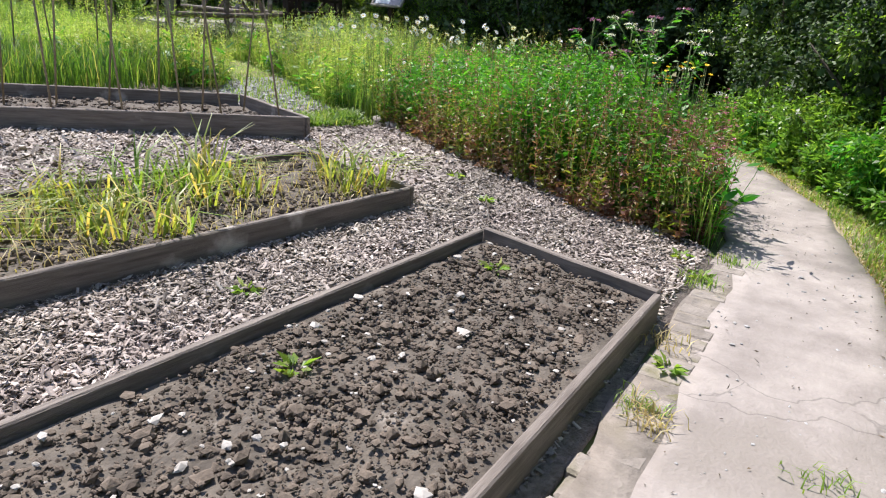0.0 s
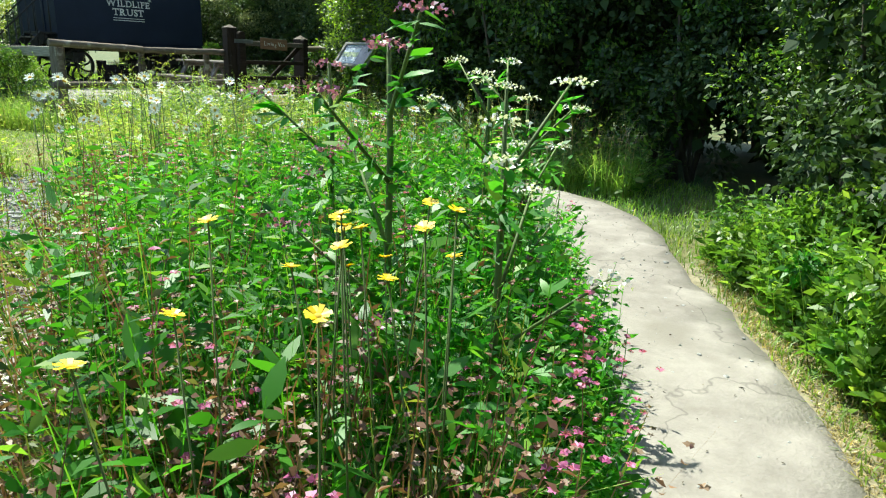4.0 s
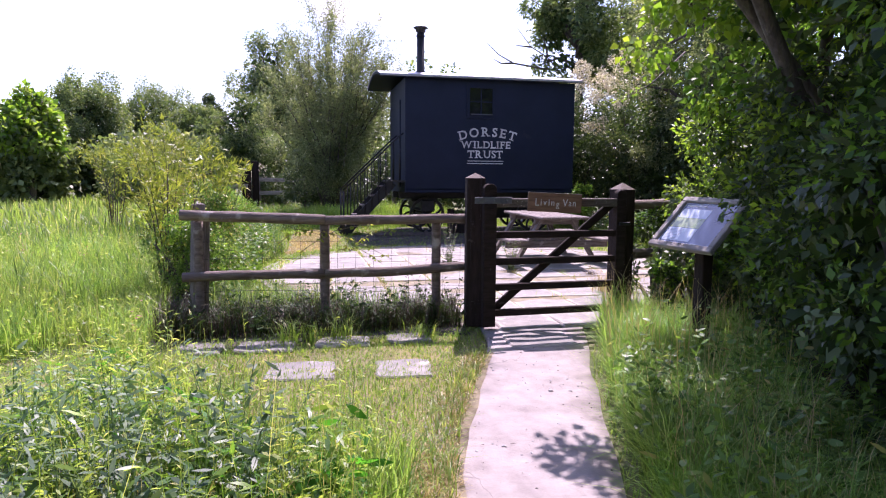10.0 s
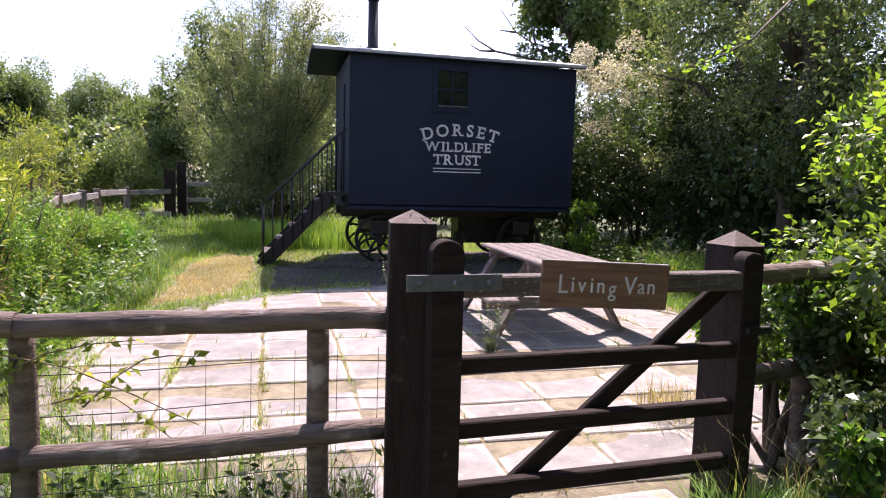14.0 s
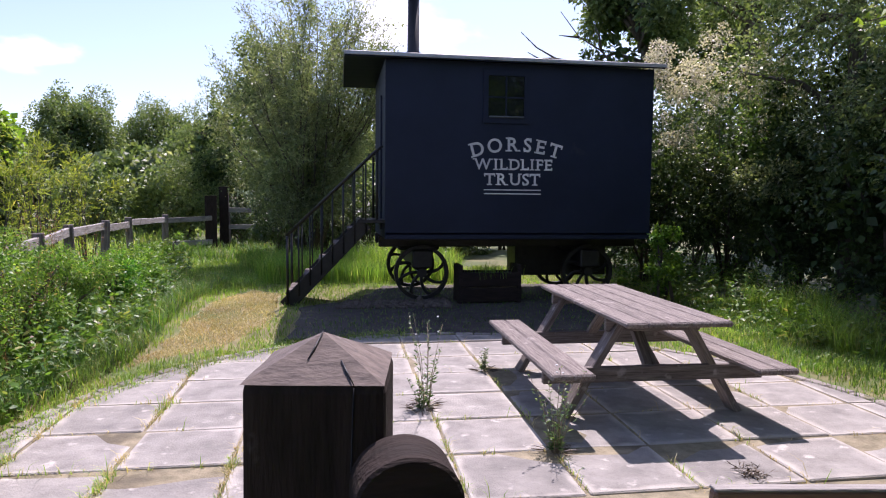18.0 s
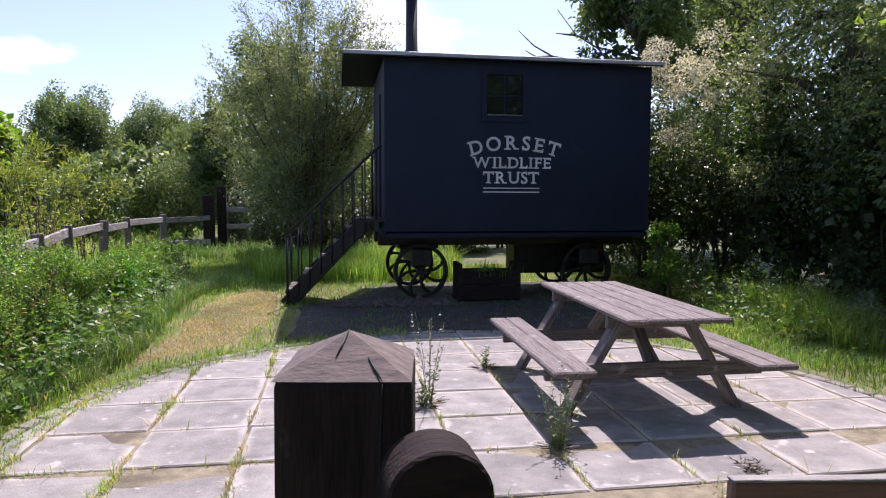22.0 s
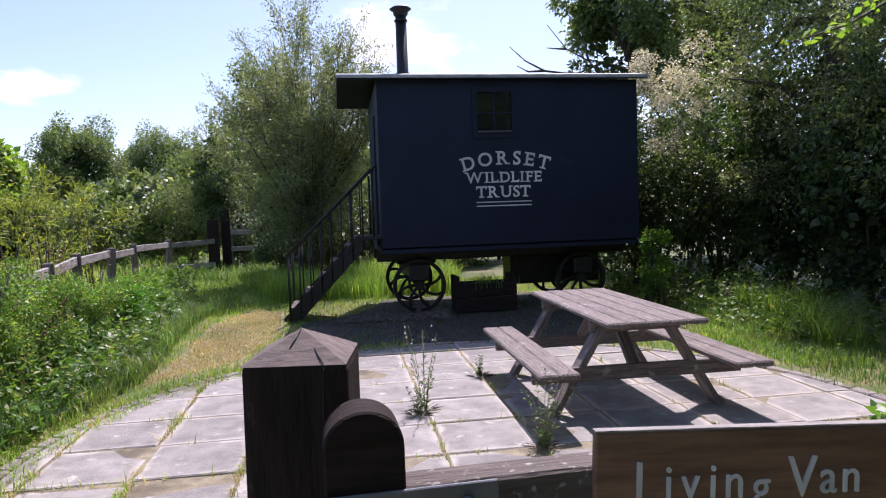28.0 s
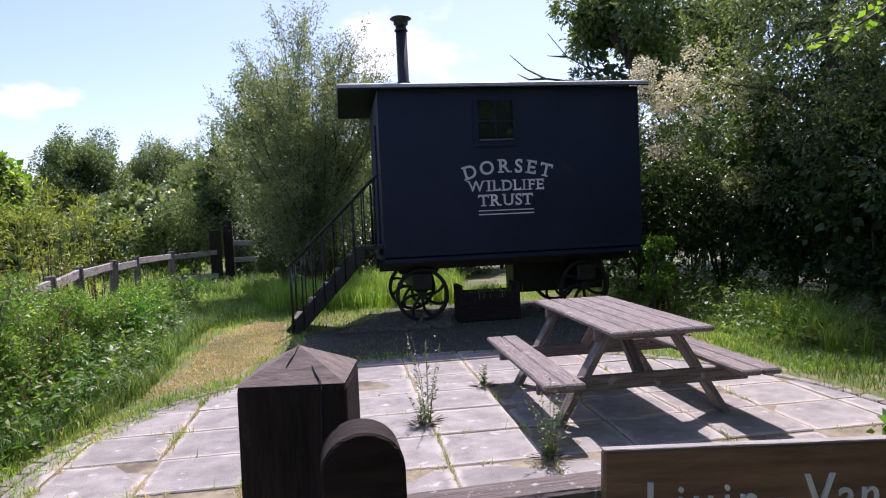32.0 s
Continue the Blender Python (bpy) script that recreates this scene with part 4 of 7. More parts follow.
gate_sign = thing("gate_sign", "brown wooden board with hand-painted pale words, fixed on the gate", "sign", gate.matrix_world @ pose(0.645, -0.062, 1.16, 0, 2.4, -5.0))
part("board", worn(block(0.53, 0.018, 0.178, 0.004), 0.0015, 5), M_sign, gate_sign)
part("weathered_edge", block(0.528, 0.017, 0.004, 0.001), M_grey, gate_sign, "pale weathered top edge", pose(0, 0, 0.0895))
for txt, x in (("L", -0.178), ("i", -0.138), ("v", -0.1), ("i", -0.06), ("n", -0.022), ("g", 0.026)):
    part("letter", words(txt, 0.088 if txt != "L" else 0.104), M_letter, gate_sign, m=pose(x, -0.011, -0.002 if txt != "g" else -0.012, 90, 0, 0) @ Matrix.Diagonal((0.86, 1, 1, 1)))
for txt, x in (("V", 0.1), ("a", 0.148), ("n", 0.19)):
    part("letter", words(txt, 0.088 if txt != "V" else 0.102), M_letter, gate_sign, m=pose(x, -0.011, 0.0, 90, 0, 0) @ Matrix.Diagonal((0.86, 1, 1, 1)))


def pole_between(p0, p1, r, wob=0.015, seg=9):
    a, b = Vector(p0), Vector(p1)
    k = max(5, int((b - a).length / 0.09))
    pts, rad = [], []
    for i in range(k + 1):
        p = a.lerp(b, i / k)
        o = noise.noise_vector(p * 2.1) * wob
        pts.append(p + o)
        rad.append(r * (1 + 0.12 * noise.noise(p * 4) + 0.07 * noise.noise(p * 17)))
    bm = tube(pts, rad, seg)
    return bm


def pole_fence(name, label, posts, rails, h_post=1.05, r_post=0.045):
    """posts: (x, y); rails: lists of points."""
    t = thing(name, label, "fence", pose(posts[0][0], posts[0][1], 0))
    o = Vector((posts[0][0], posts[0][1], 0))
    for x, y in posts:
        g = float(rise(y))
        part("post", pole_between(Vector((x, y, g - 0.05)) - o, Vector((x, y, g + h_post)) - o, r_post, 0.01), M_pole, t)
    for pts, r in rails:
        for a, b in zip(pts, pts[1:]):
            part("rail", pole_between(Vector(a) - o, Vector(b) - o, r), M_pole, t)
    return t


pole_fence("pole_fence", "rustic weathered pole fence with two rails beside the gate", [(-0.36, 0.06), (-1.42, 0.09), (-2.54, 0.12)],
           [([(-0.1, -0.02, 1.0), (-1.42, 0.04, 0.995)], 0.046), ([(-1.42, 0.04, 1.0), (-2.68, 0.08, 1.05)], 0.049), ([(-0.1, 0.0, 0.53), (-1.42, 0.06, 0.49), (-2.68, 0.1, 0.49)], 0.045)], 1.0, 0.045)
wire = thing("wire_netting", "rusty stock wire stretched along the pole fence", "wire", pose(-1.3, 0.1, 0))
for z in (0.18, 0.34, 0.64, 0.8):
    part("strand", tube([(-1.25 + 0.25 * i, 0.012 * math.sin(i * 1.7), z + 0.01 * math.sin(i)) for i in range(11)], 0.0022, 4), M_iron, wire)
for i in range(15):
    part("upright_strand", tube([(-1.2 + 0.17 * i, 0, 0.05), (-1.19 + 0.17 * i, 0.004, 0.85)], 0.0015, 4), M_iron, wire)
spray = thing("bramble_spray", "trailing bramble shoot with small leaves along the wire", "bramble", pose(-1.35, 0.02, 0))
prnd = random.Random(17)
leafp, leafd = [], []
for x0, z0, x1, z1 in ((-0.35, 0.92, 0.55, 0.62), (-0.3, 0.7, 0.35, 0.95), (0.05, 0.72, 0.45, 0.58), (0.15, 0.7, 0.55, 0.88), (-0.5, 0.78, -0.1, 0.86)):
    pts = [Vector((x0 + (x1 - x0) * u, -0.03 + 0.05 * math.sin(u * 5), z0 + (z1 - z0) * u + 0.07 * math.sin(u * 3.1))) for u in (0, 0.25, 0.5, 0.75, 1)]
    part("shoot", tube(pts, [0.004, 0.0035, 0.003, 0.0025, 0.0015], 5), M_twig, spray)
    for _ in range(26):
        u = prnd.random() * 3.99
        q = pts[int(u)].lerp(pts[int(u) + 1], u % 1)
        leafp.append(q)
        leafd.append((prnd.gauss(0, 1), prnd.gauss(0, 0.6), prnd.gauss(0, 0.7)))
quads("leaves", leaf_verts(np.array(leafp), np.array(leafd), rng.uniform(0.025, 0.055, len(leafp)), 0.028), L_yellow, spray)
pole_fence("pole_fence", "weathered pole fence running into the hedge", [(2.25, 0.32), (3.3, 0.5)], [([(1.62, 0.2, 1.12), (3.5, 0.55, 1.1)], 0.055), ([(1.62, 0.2, 0.6), (3.5, 0.55, 0.58)], 0.05)], 1.12, 0.05)


def rail_fence(label, pts, h=1.15, gap=1.1, low=0.55):
    """A fence of sawn square posts and flat rails along a line of the plan."""
    t = thing("rail_fence", label, "fence", pose(pts[0][0], pts[0][1], 0))
    o = Vector((pts[0][0], pts[0][1], 0))
    for a, b in zip(pts, pts[1:]):
        a3, b3 = Vector((a[0], a[1], float(rise(a[1])))), Vector((b[0], b[1], float(rise(b[1]))))
        k = max(1, round((b3 - a3).length / gap))
        for i in range(k):
            p = a3.lerp(b3, i / k)
            lean = srnd.uniform(-3, 3)
            part("post", worn(block(h + 0.1, 0.14, 0.14, 0.01), 0.006, 4), M_wood, t, m=Matrix.Translation(p - o + Vector((0, 0, h / 2))) @ pose(0, 0, 0, lean, -90 + lean, 20))
        for z in (h - 0.08, h * low):
            for i in range(k):
                p, q = a3.lerp(b3, i / k), a3.lerp(b3, (i + 1.04) / k)
                m, bm = beam(p - o + Vector((0, -0.07, z + srnd.uniform(-0.035, 0.035))), q - o + Vector((0, -0.07, z + srnd.uniform(-0.035, 0.035))), 0.06, 0.13)
                part("rail", worn(bm, 0.012, 5, 2), M_grey, t, m=m)
    return t


rail_fence("grey weathered timber post and rail fence half hidden by bushes", [(-2.55, 0.2), (-3.3, 6.0), (-3.95, 9.6), (-4.3, 13.7), (-4.2, 16.2), (-3.3, 17.2)], 1.0, 1.75, 0.3)
rail_fence("distant timber rail fence in front of the trees", [(-2.95, 17.75), (3.5, 18.4)], 1.22, 1.6)
rail_fence("grey timber fence across the far meadow", [(-30.0, 11.5), (-9.0, 9.5)], 1.1, 2.0)
post("corner_post", "tall square dark corner post of the far fence", -3.3, 17.3, 0.3, 1.7, 10, 0.0)
post("corner_post", "taller square dark post beside the corner post", -3.03, 17.75, 0.24, 1.95, 4, 0.0)

# ---- information lectern ----
lec = thing("information_lectern", "tilted timber-framed information panel on a post, its print faded", "information board", pose(1.375, -1.575, -0.05, 0, 0, -84) @ Matrix.Diagonal((1.09, 1.0, 1.0, 1.0)))
part("post", worn(block(0.98, 0.1, 0.1, 0.008), 0.003, 4), M_dark, lec, m=pose(0, 0.06, 0.46, 0, -90, 0))
board = part("panel_backing", block(0.62, 0.48, 0.02, 0.004), M_wood, lec, m=pose(0, 0, 1.08, 47, 0, 0))
for sx, sy, lx, ly in ((0, 0.235, 0.66, 0.05), (0, -0.235, 0.66, 0.05), (0.305, 0, 0.05, 0.42), (-0.305, 0, 0.05, 0.42)):
    b = block(max(lx, ly), min(lx, ly), 0.045, 0.006)
    part("frame_rail", b, M_grey, board, m=pose(sx, sy, 0.018, 0, 0, 0 if lx > ly else 90))
M_panel = surface("faded_print", (0.035, 0.055, 0.11), (0.08, 0.11, 0.18), 0.2, 3, bump=0.0, vary=0)
M_panel.node_tree.nodes["Principled BSDF"].inputs["Coat Weight"].default_value = 1.0
M_panel.node_tree.nodes["Principled BSDF"].inputs["Coat Roughness"].default_value = 0.06
M_print = surface("grey_print", (0.2, 0.22, 0.27), (0.3, 0.32, 0.36), 0.4, 20, bump=0)
part("printed_panel", block(0.56, 0.42, 0.006, 0), M_panel, board, "faded blue and green printed panel under clear sheet", pose(0, 0, 0.0135))
for i in range(9):
    part("text_line", block(0.15, 0.0035, 0.001, 0), M_print, board, m=pose(-0.17, -0.065 - 0.015 * i, 0.0172))
    part("text_line", block(0.13, 0.0035, 0.001, 0), M_print, board, m=pose(0.2, 0.15 - 0.016 * i, 0.0172))
M_sky_print = surface("printed_sky", (0.42, 0.5, 0.6), (0.62, 0.68, 0.74), 0.3, 4, bump=0)
M_green_print = surface("printed_meadow", (0.2, 0.3, 0.1), (0.5, 0.55, 0.3), 0.3, 16, bump=0, spots=(0.75, 0.76, 0.6), spot_size=20, spot_at=0.6)
M_sky_print.node_tree.nodes["Principled BSDF"].inputs["Coat Weight"].default_value = 1.0
M_green_print.node_tree.nodes["Principled BSDF"].inputs["Coat Weight"].default_value = 1.0
part("printed_sky", block(0.3, 0.09, 0.001, 0), M_sky_print, board, "printed pale sky", pose(-0.11, 0.1, 0.0172))
part("printed_meadow", block(0.3, 0.1, 0.001, 0), M_green_print, board, "printed green meadow", pose(-0.11, 0.004, 0.0172))
part("panel_title", block(0.2, 0.014, 0.001, 0), M_white, board, "pale heading bar", pose(-0.15, 0.178, 0.0175))
part("text_ground", block(0.3, 0.13, 0.0008, 0), M_sky_print, board, "pale printed ground of the text", pose(-0.11, -0.115, 0.0168))
for sx, sy, lx, ly in ((0, 0.2, 0.55, 0.008), (0, -0.2, 0.55, 0.008), (0.272, 0, 0.008, 0.392), (-0.272, 0, 0.008, 0.392)):
    part("printed_margin", block(lx, ly, 0.001, 0), M_sky_print, board, m=pose(sx, sy, 0.0172))

# ---- picnic table ----
tbl = thing("picnic_table", "weathered wooden picnic table with two attached benches", "picnic table", pose(2.265, 3.99, 0.075, 0, 0, 88.6))
TL = 2.0
for i in range(5):
    part("top_board", worn(block(TL, 0.1485, 0.04, 0.012), 0.002, 4, 1), M_wood, tbl, m=pose(0, -0.302 + 0.151 * i, 0.725))
for sy in (-1, 1):
    for i in range(2):
        part("seat_board", worn(block(TL, 0.1485, 0.045, 0.012), 0.002, 4, 1), M_wood, tbl, m=pose(0, sy * (0.65 + 0.151 * i), 0.388))
for sx in (-0.58, 0.68):
    part("top_bearer", block(0.72, 0.045, 0.095, 0.005), M_wood, tbl, m=pose(sx, 0, 0.658, 0, 0, 90))
    part("seat_bearer", block(1.66, 0.045, 0.11, 0.005), M_wood, tbl, m=pose(sx - 0.05, 0, 0.31, 0, 0, 90))
    for sy in (-1, 1):
        m, bm = beam((sx, sy * 0.66, 0.0), (sx, sy * 0.24, 0.7), 0.05, 0.135, 0.005, (1, 0, 0))
        part("leg", bm, M_wood, tbl, m=m)
    m, bm = beam((sx - 0.03 * (1 if sx > 0 else -1), 0, 0.34), (sx * 0.3, 0, 0.69), 0.09, 0.045)
    part("brace", bm, M_wood, tbl, m=m)

# ---- living van ----
VX0, VX1, VY0, VY1, VZ0, VZ1 = 0.66, 4.56, 8.1, 10.4, 1.13, 3.53
van = thing("living_van", "navy painted living van on iron wheels with a curved roof", "wagon", pose(VX0, VY0, 0))
vl, vd = VX1 - VX0, VY1 - VY0


def wall_with_hole(w, h, t, x0, x1, z0, z1):
    """An upright wall in x and z with one opening."""
    bm = bmesh.new()
    for a, b, c, d in ((0, x0, 0, h), (x1, w, 0, h), (x0, x1, 0, z0), (x0, x1, z1, h)):
        r = bmesh.ops.create_cube(bm, size=1.0)
        bmesh.ops.scale(bm, vec=(b - a, t, d - c), verts=r["verts"])
        bmesh.ops.translate(bm, vec=((a + b) / 2, t / 2, (c + d) / 2), verts=r["verts"])
    bmesh.ops.remove_doubles(bm, verts=bm.verts, dist=0.0005)
    return bm


part("side_wall", wall_with_hole(vl, VZ1 - VZ0, 0.05, 1.43, 1.96, 1.65, 2.22), M_van, van, m=pose(0, 0, VZ0))
part("side_wall", block(vl, 0.05, VZ1 - VZ0, 0.004), M_van, van, m=pose(vl / 2, vd - 0.025, (VZ0 + VZ1) / 2))
part("end_wall", block(0.05, vd - 0.1, VZ1 - VZ0, 0.004), M_van, van, m=pose(vl - 0.025, vd / 2, (VZ0 + VZ1) / 2))
part("end_wall", block(0.05, vd - 0.1, VZ1 - VZ0, 0.004), M_van, van, m=pose(0.025, vd / 2, (VZ0 + VZ1) / 2))
part("door", block(0.03, 0.75, 1.95, 0.004), M_van, van, "plank door at the top of the steps", pose(-0.012, 1.0, VZ0 + 1.02))
part("floor", block(vl, vd, 0.09, 0.004), M_van, van, m=pose(vl / 2, vd / 2, VZ0 - 0.02))
# curved roof, arched across the van
bm = bmesh.new()
x0r, x1r, ov = -0.54, vl + 0.11, 0.12
prof = []
for k in range(17):
    u = k / 16
    yy = -ov + u * (vd + 2 * ov)
    prof.append((yy, VZ1 - 0.01 + 0.20 * math.sin(math.pi * u)))
top, bot = [], []
for xx in (x0r, x1r):
    top.append([bm.verts.new((xx, yy, zz + 0.045)) for yy, zz in prof])
    bot.append([bm.verts.new((xx, yy, zz)) for yy, zz in prof])
for k in range(16):
    bm.faces.new((top[0][k], top[1][k], top[1][k + 1], top[0][k + 1]))
    bm.faces.new((bot[0][k], bot[0][k + 1], bot[1][k + 1], bot[1][k]))
    bm.faces.new((top[0][k], top[0][k + 1], bot[0][k + 1], bot[0][k]))
    bm.faces.new((top[1][k], bot[1][k], bot[1][k + 1], top[1][k + 1]))
bm.faces.new((top[0][0], bot[0][0], bot[1][0], top[1][0]))
bm.faces.new((top[0][-1], top[1][-1], bot[1][-1], bot[0][-1]))
bmesh.ops.recalc_face_normals(bm, faces=bm.faces)
part("roof", bm, M_van, van)
bm = bmesh.new()
rows2 = [[bm.verts.new((xx, yy, zz + 0.052)) for yy, zz in prof] for xx in (x0r - 0.012, x1r + 0.012)]
for k in range(16):
    bm.faces.new((rows2[0][k], rows2[1][k], rows2[1][k + 1], rows2[0][k + 1]))
ex = bmesh.ops.extrude_face_region(bm, geom=bm.faces[:])
bmesh.ops.translate(bm, vec=(0, 0, 0.012), verts=[g for g in ex["geom"] if isinstance(g, bmesh.types.BMVert)])
bmesh.ops.recalc_face_normals(bm, faces=bm.faces)
part("roof_sheet", bm, M_tin, van, "grey metal sheet")
part("eaves_trim", block(x1r - x0r + 0.03, 0.022, 0.05, 0.004), M_tin, van, m=pose((x0r + x1r) / 2, -ov - 0.013, VZ1 + 0.03))
# window
win = part("window_frame", wall_with_hole(0.66, 0.74, 0.05, 0.07, 0.59, 0.08, 0.66), M_van, van, m=pose(1.365, -0.022, VZ0 + 1.565))
part("pane", block(0.52, 0.008, 0.58, 0), M_glass, win, m=pose(0.33, 0.03, 0.37))
part("glazing_bar", block(0.022, 0.02, 0.58, 0.002), M_van, win, m=pose(0.33, 0.022, 0.37))
part("glazing_bar", block(0.52, 0.02, 0.022, 0.002), M_van, win, m=pose(0.33, 0.021, 0.36))
part("window_sill", block(0.5, 0.03, 0.02, 0.004), M_galv, win, "grey worn sill", pose(0.33, -0.012, 0.09))
# lettering
LET = thing("painted_lettering", "cream serif words painted on the navy side of the van", "lettering", pose(2.525, VY0 - 0.004, 0))


def serif(bm, x0, x1, z, t):
    r = bmesh.ops.create_cube(bm, size=1.0)
    bmesh.ops.scale(bm, vec=(x1 - x0, t, 0.004), verts=r["verts"])
    bmesh.ops.translate(bm, vec=((x0 + x1) / 2, z, 0), verts=r["verts"])


def word_letters(text, size, x0, x1, z, bow=0.0):
    """Bold slab-serif capitals spread evenly from x0 to x1, the line arched by bow."""
    glyphs = []
    for ch in text:
        bm = words(ch, size, 0.0015, size * 0.016)
        xs, ys = [v.co.x for v in bm.verts], [v.co.y for v in bm.verts]
        lo, hi, y0, y1 = min(xs), max(xs), min(ys), max(ys)
        t, sw = size * 0.075, size * 0.13
        if ch in "RIFT":
            mid = (lo + hi) / 2 if ch in "IT" else lo + size * 0.06
            serif(bm, mid - sw * 1.3, mid + sw * 1.3, y0 + t / 2, t)
        if ch in "IDLRFE":
            mid = (lo + hi) / 2 if ch == "I" else lo + size * 0.05
            serif(bm, mid - sw * 1.1, mid + sw * (1.1 if ch == "I" else 0.5), y1 - t / 2, t)
        if ch in "DLE":
            serif(bm, lo - sw * 0.75, lo + sw, y0 + t / 2, t)
        if ch == "R":
            serif(bm, hi - sw * 0.9, hi + sw * 0.7, y0 + t / 2, t)
        if ch in "WU":
            for xx in (lo, hi):
                serif(bm, xx - sw * 0.8, xx + sw * 0.8, y1 - t / 2, t)
        ends = {"T": ((lo, 1), (hi, 1)), "F": ((hi, 1),), "E": ((hi, 1), (hi, 0)), "L": ((hi, 0),), "S": ((hi - t, 1), (lo + t, 0))}.get(ch, ())
        for xx, up in ends:
            r = bmesh.ops.create_cube(bm, size=1.0)
            bmesh.ops.scale(bm, vec=(t, size * 0.2, 0.004), verts=r["verts"])
            bmesh.ops.translate(bm, vec=(xx, y1 - size * 0.1 if up else y0 + size * 0.1, 0), verts=r["verts"])
        xs = [v.co.x for v in bm.verts]
        glyphs.append((bm, min(xs), max(xs)))
    gap = (x1 - x0 - sum(b - a for _, a, b in glyphs)) / (len(text) - 1)
    x, mid, half = x0, (x0 + x1) / 2, (x1 - x0) / 2
    for bm, a, b in glyphs:
        cx = x - a
        u = (x + (b - a) / 2 - mid) / half
        part("letter", bm, M_letter, LET, m=pose(cx, 0, z - bow * u * u, 90, math.degrees(2 * bow * u / half), 0))
        x += b - a + gap


word_letters("DORSET", 0.275, -0.69, 0.65, 2.395, 0.105)
word_letters("WILDLIFE", 0.22, -0.64, 0.52, 2.115)
word_letters("TRUST", 0.235, -0.475, 0.345, 1.905)
for z in (1.765, 1.71):
    part("underline", block(0.83, 0.003, 0.016, 0), M_letter, LET, m=pose(-0.06, 0, z))
# chassis, axles and wheels
for y in (0.62, vd - 0.75):
    part("chassis_beam", block(vl + 0.1, 0.1, 0.16, 0.01), M_iron, van, m=pose(vl / 2, y, VZ0 - 0.13))


def iron_wheel(x, y, r):
    w = part("wheel", tube([(0, -0.04, 0), (0, 0.14, 0)], 0.07, 14), M_iron, van, m=pose(x, y, r + 0.155))
    bm = bmesh.new()
    seg = 40
    loops = []
    for rr, yy in ((r, 0.0), (r, 0.1), (r - 0.055, 0.1), (r - 0.055, 0.0)):
        loops.append([bm.verts.new((rr * math.cos(2 * math.pi * k / seg), yy, rr * math.sin(2 * math.pi * k / seg))) for k in range(seg)])
    for a, b in zip(loops, loops[1:] + loops[:1]):
        for k in range(seg):
            bm.faces.new((a[k], a[(k + 1) % seg], b[(k + 1) % seg], b[k]))
    bmesh.ops.recalc_face_normals(bm, faces=bm.faces)
    part("rim", bm, M_iron, w)
    for k in range(8):
        a0 = 2 * math.pi * k / 8
        pts = []
        for s in range(6):
            q = s / 5
            rad = 0.05 + q * (r - 0.07)
            an = a0 + 0.45 * q * q
            pts.append((rad * math.cos(an), 0.05, rad * math.sin(an)))
        part("spoke", tube(pts, 0.025, 6), M_iron, w)
    return w


for x, r in ((0.56, 0.4), (3.1, 0.4)):
    for y in (0.36, vd - 0.5):
        iron_wheel(x, y, r)
    part("axle", tube([(x, 0.4, r + 0.155), (x, vd - 0.4, r + 0.155)], 0.035, 10), M_iron, van)
    part("axle_block", block(0.3, vd - 0.5, 0.26, 0.02), M_iron, van, m=pose(x, vd / 2, r + 0.36))
    part("turntable", block(0.62, 0.9, 0.1, 0.02), M_iron, van, m=pose(x, vd / 2, VZ0 - 0.22))
# Added dark block that stands in for the shaded undercarriage.
part("tool_box", block(1.5, 0.5, 0.6, 0.01), M_iron, van, "dark block standing in for the shaded undercarriage", pose(2.86, 1.15, 0.74))
# chimney
chim = part("chimney", tube([(0, 0, 0), (0, 0, 0.06), (0, 0, 0.1), (0, 0, 0.98)], [0.14, 0.13, 0.088, 0.082], 18), M_iron, van, "tall black stove chimney", pose(0.45, 0.62, VZ1 + 0.14))
part("cowl", tube([(0, 0, 0.93), (0, 0, 0.96), (0, 0, 1.0), (0, 0, 1.035), (0, 0, 1.06)], [0.085, 0.11, 0.11, 0.165, 0.13], 18), M_iron, chim)
part("collar", tube([(0, 0, 0.85), (0, 0, 0.87)], [0.1, 0.1], 18), M_iron, chim)

# ---- van steps ----
steps = thing("van_steps", "black iron steps with handrails up to the van door", "steps", pose(VX0, VY0 + 0.12, 0))
sx0, sz0, sx1, sz1 = -1.36, 0.13, -0.26, 1.29
for y in (0.0, 0.85):
    m, bm = beam((sx0, y, sz0), (sx1, y, sz1), 0.045, 0.2)
    part("stringer", bm, M_iron, steps, m=m)
for i in range(5):
    u = (i + 0.65) / 5.4
    part("tread", worn(block(0.8, 0.24, 0.035, 0.005), 0.002), M_cap, steps, "worn timber tread", pose(sx0 + (sx1 - sx0) * u + 0.02, 0.425, sz0 + (sz1 - sz0) * u + 0.07, 0, 0, 90))
part("landing", block(0.45, 0.95, 0.05, 0.005), M_iron, steps, m=pose(-0.15, 0.425, 1.31))
for y in (-0.03, 0.88):
    rail = part("handrail", tube([(sx0 + 0.02, y, sz0 + 0.98), (sx1 + 0.12, y, sz1 + 0.98), (-0.03, y, sz1 + 1.06)], 0.019, 8), M_iron, steps)
    for i in range(9):
        u = i / 8
        xb, zb = sx0 + 0.03 + (sx1 - sx0 + 0.12) * u, sz0 + (sz1 - sz0) * u * 1.0
        part("baluster", tube([(xb, y, zb), (xb, y, zb + 0.97)], 0.011 if i % 8 else 0.018, 6), M_iron, steps)

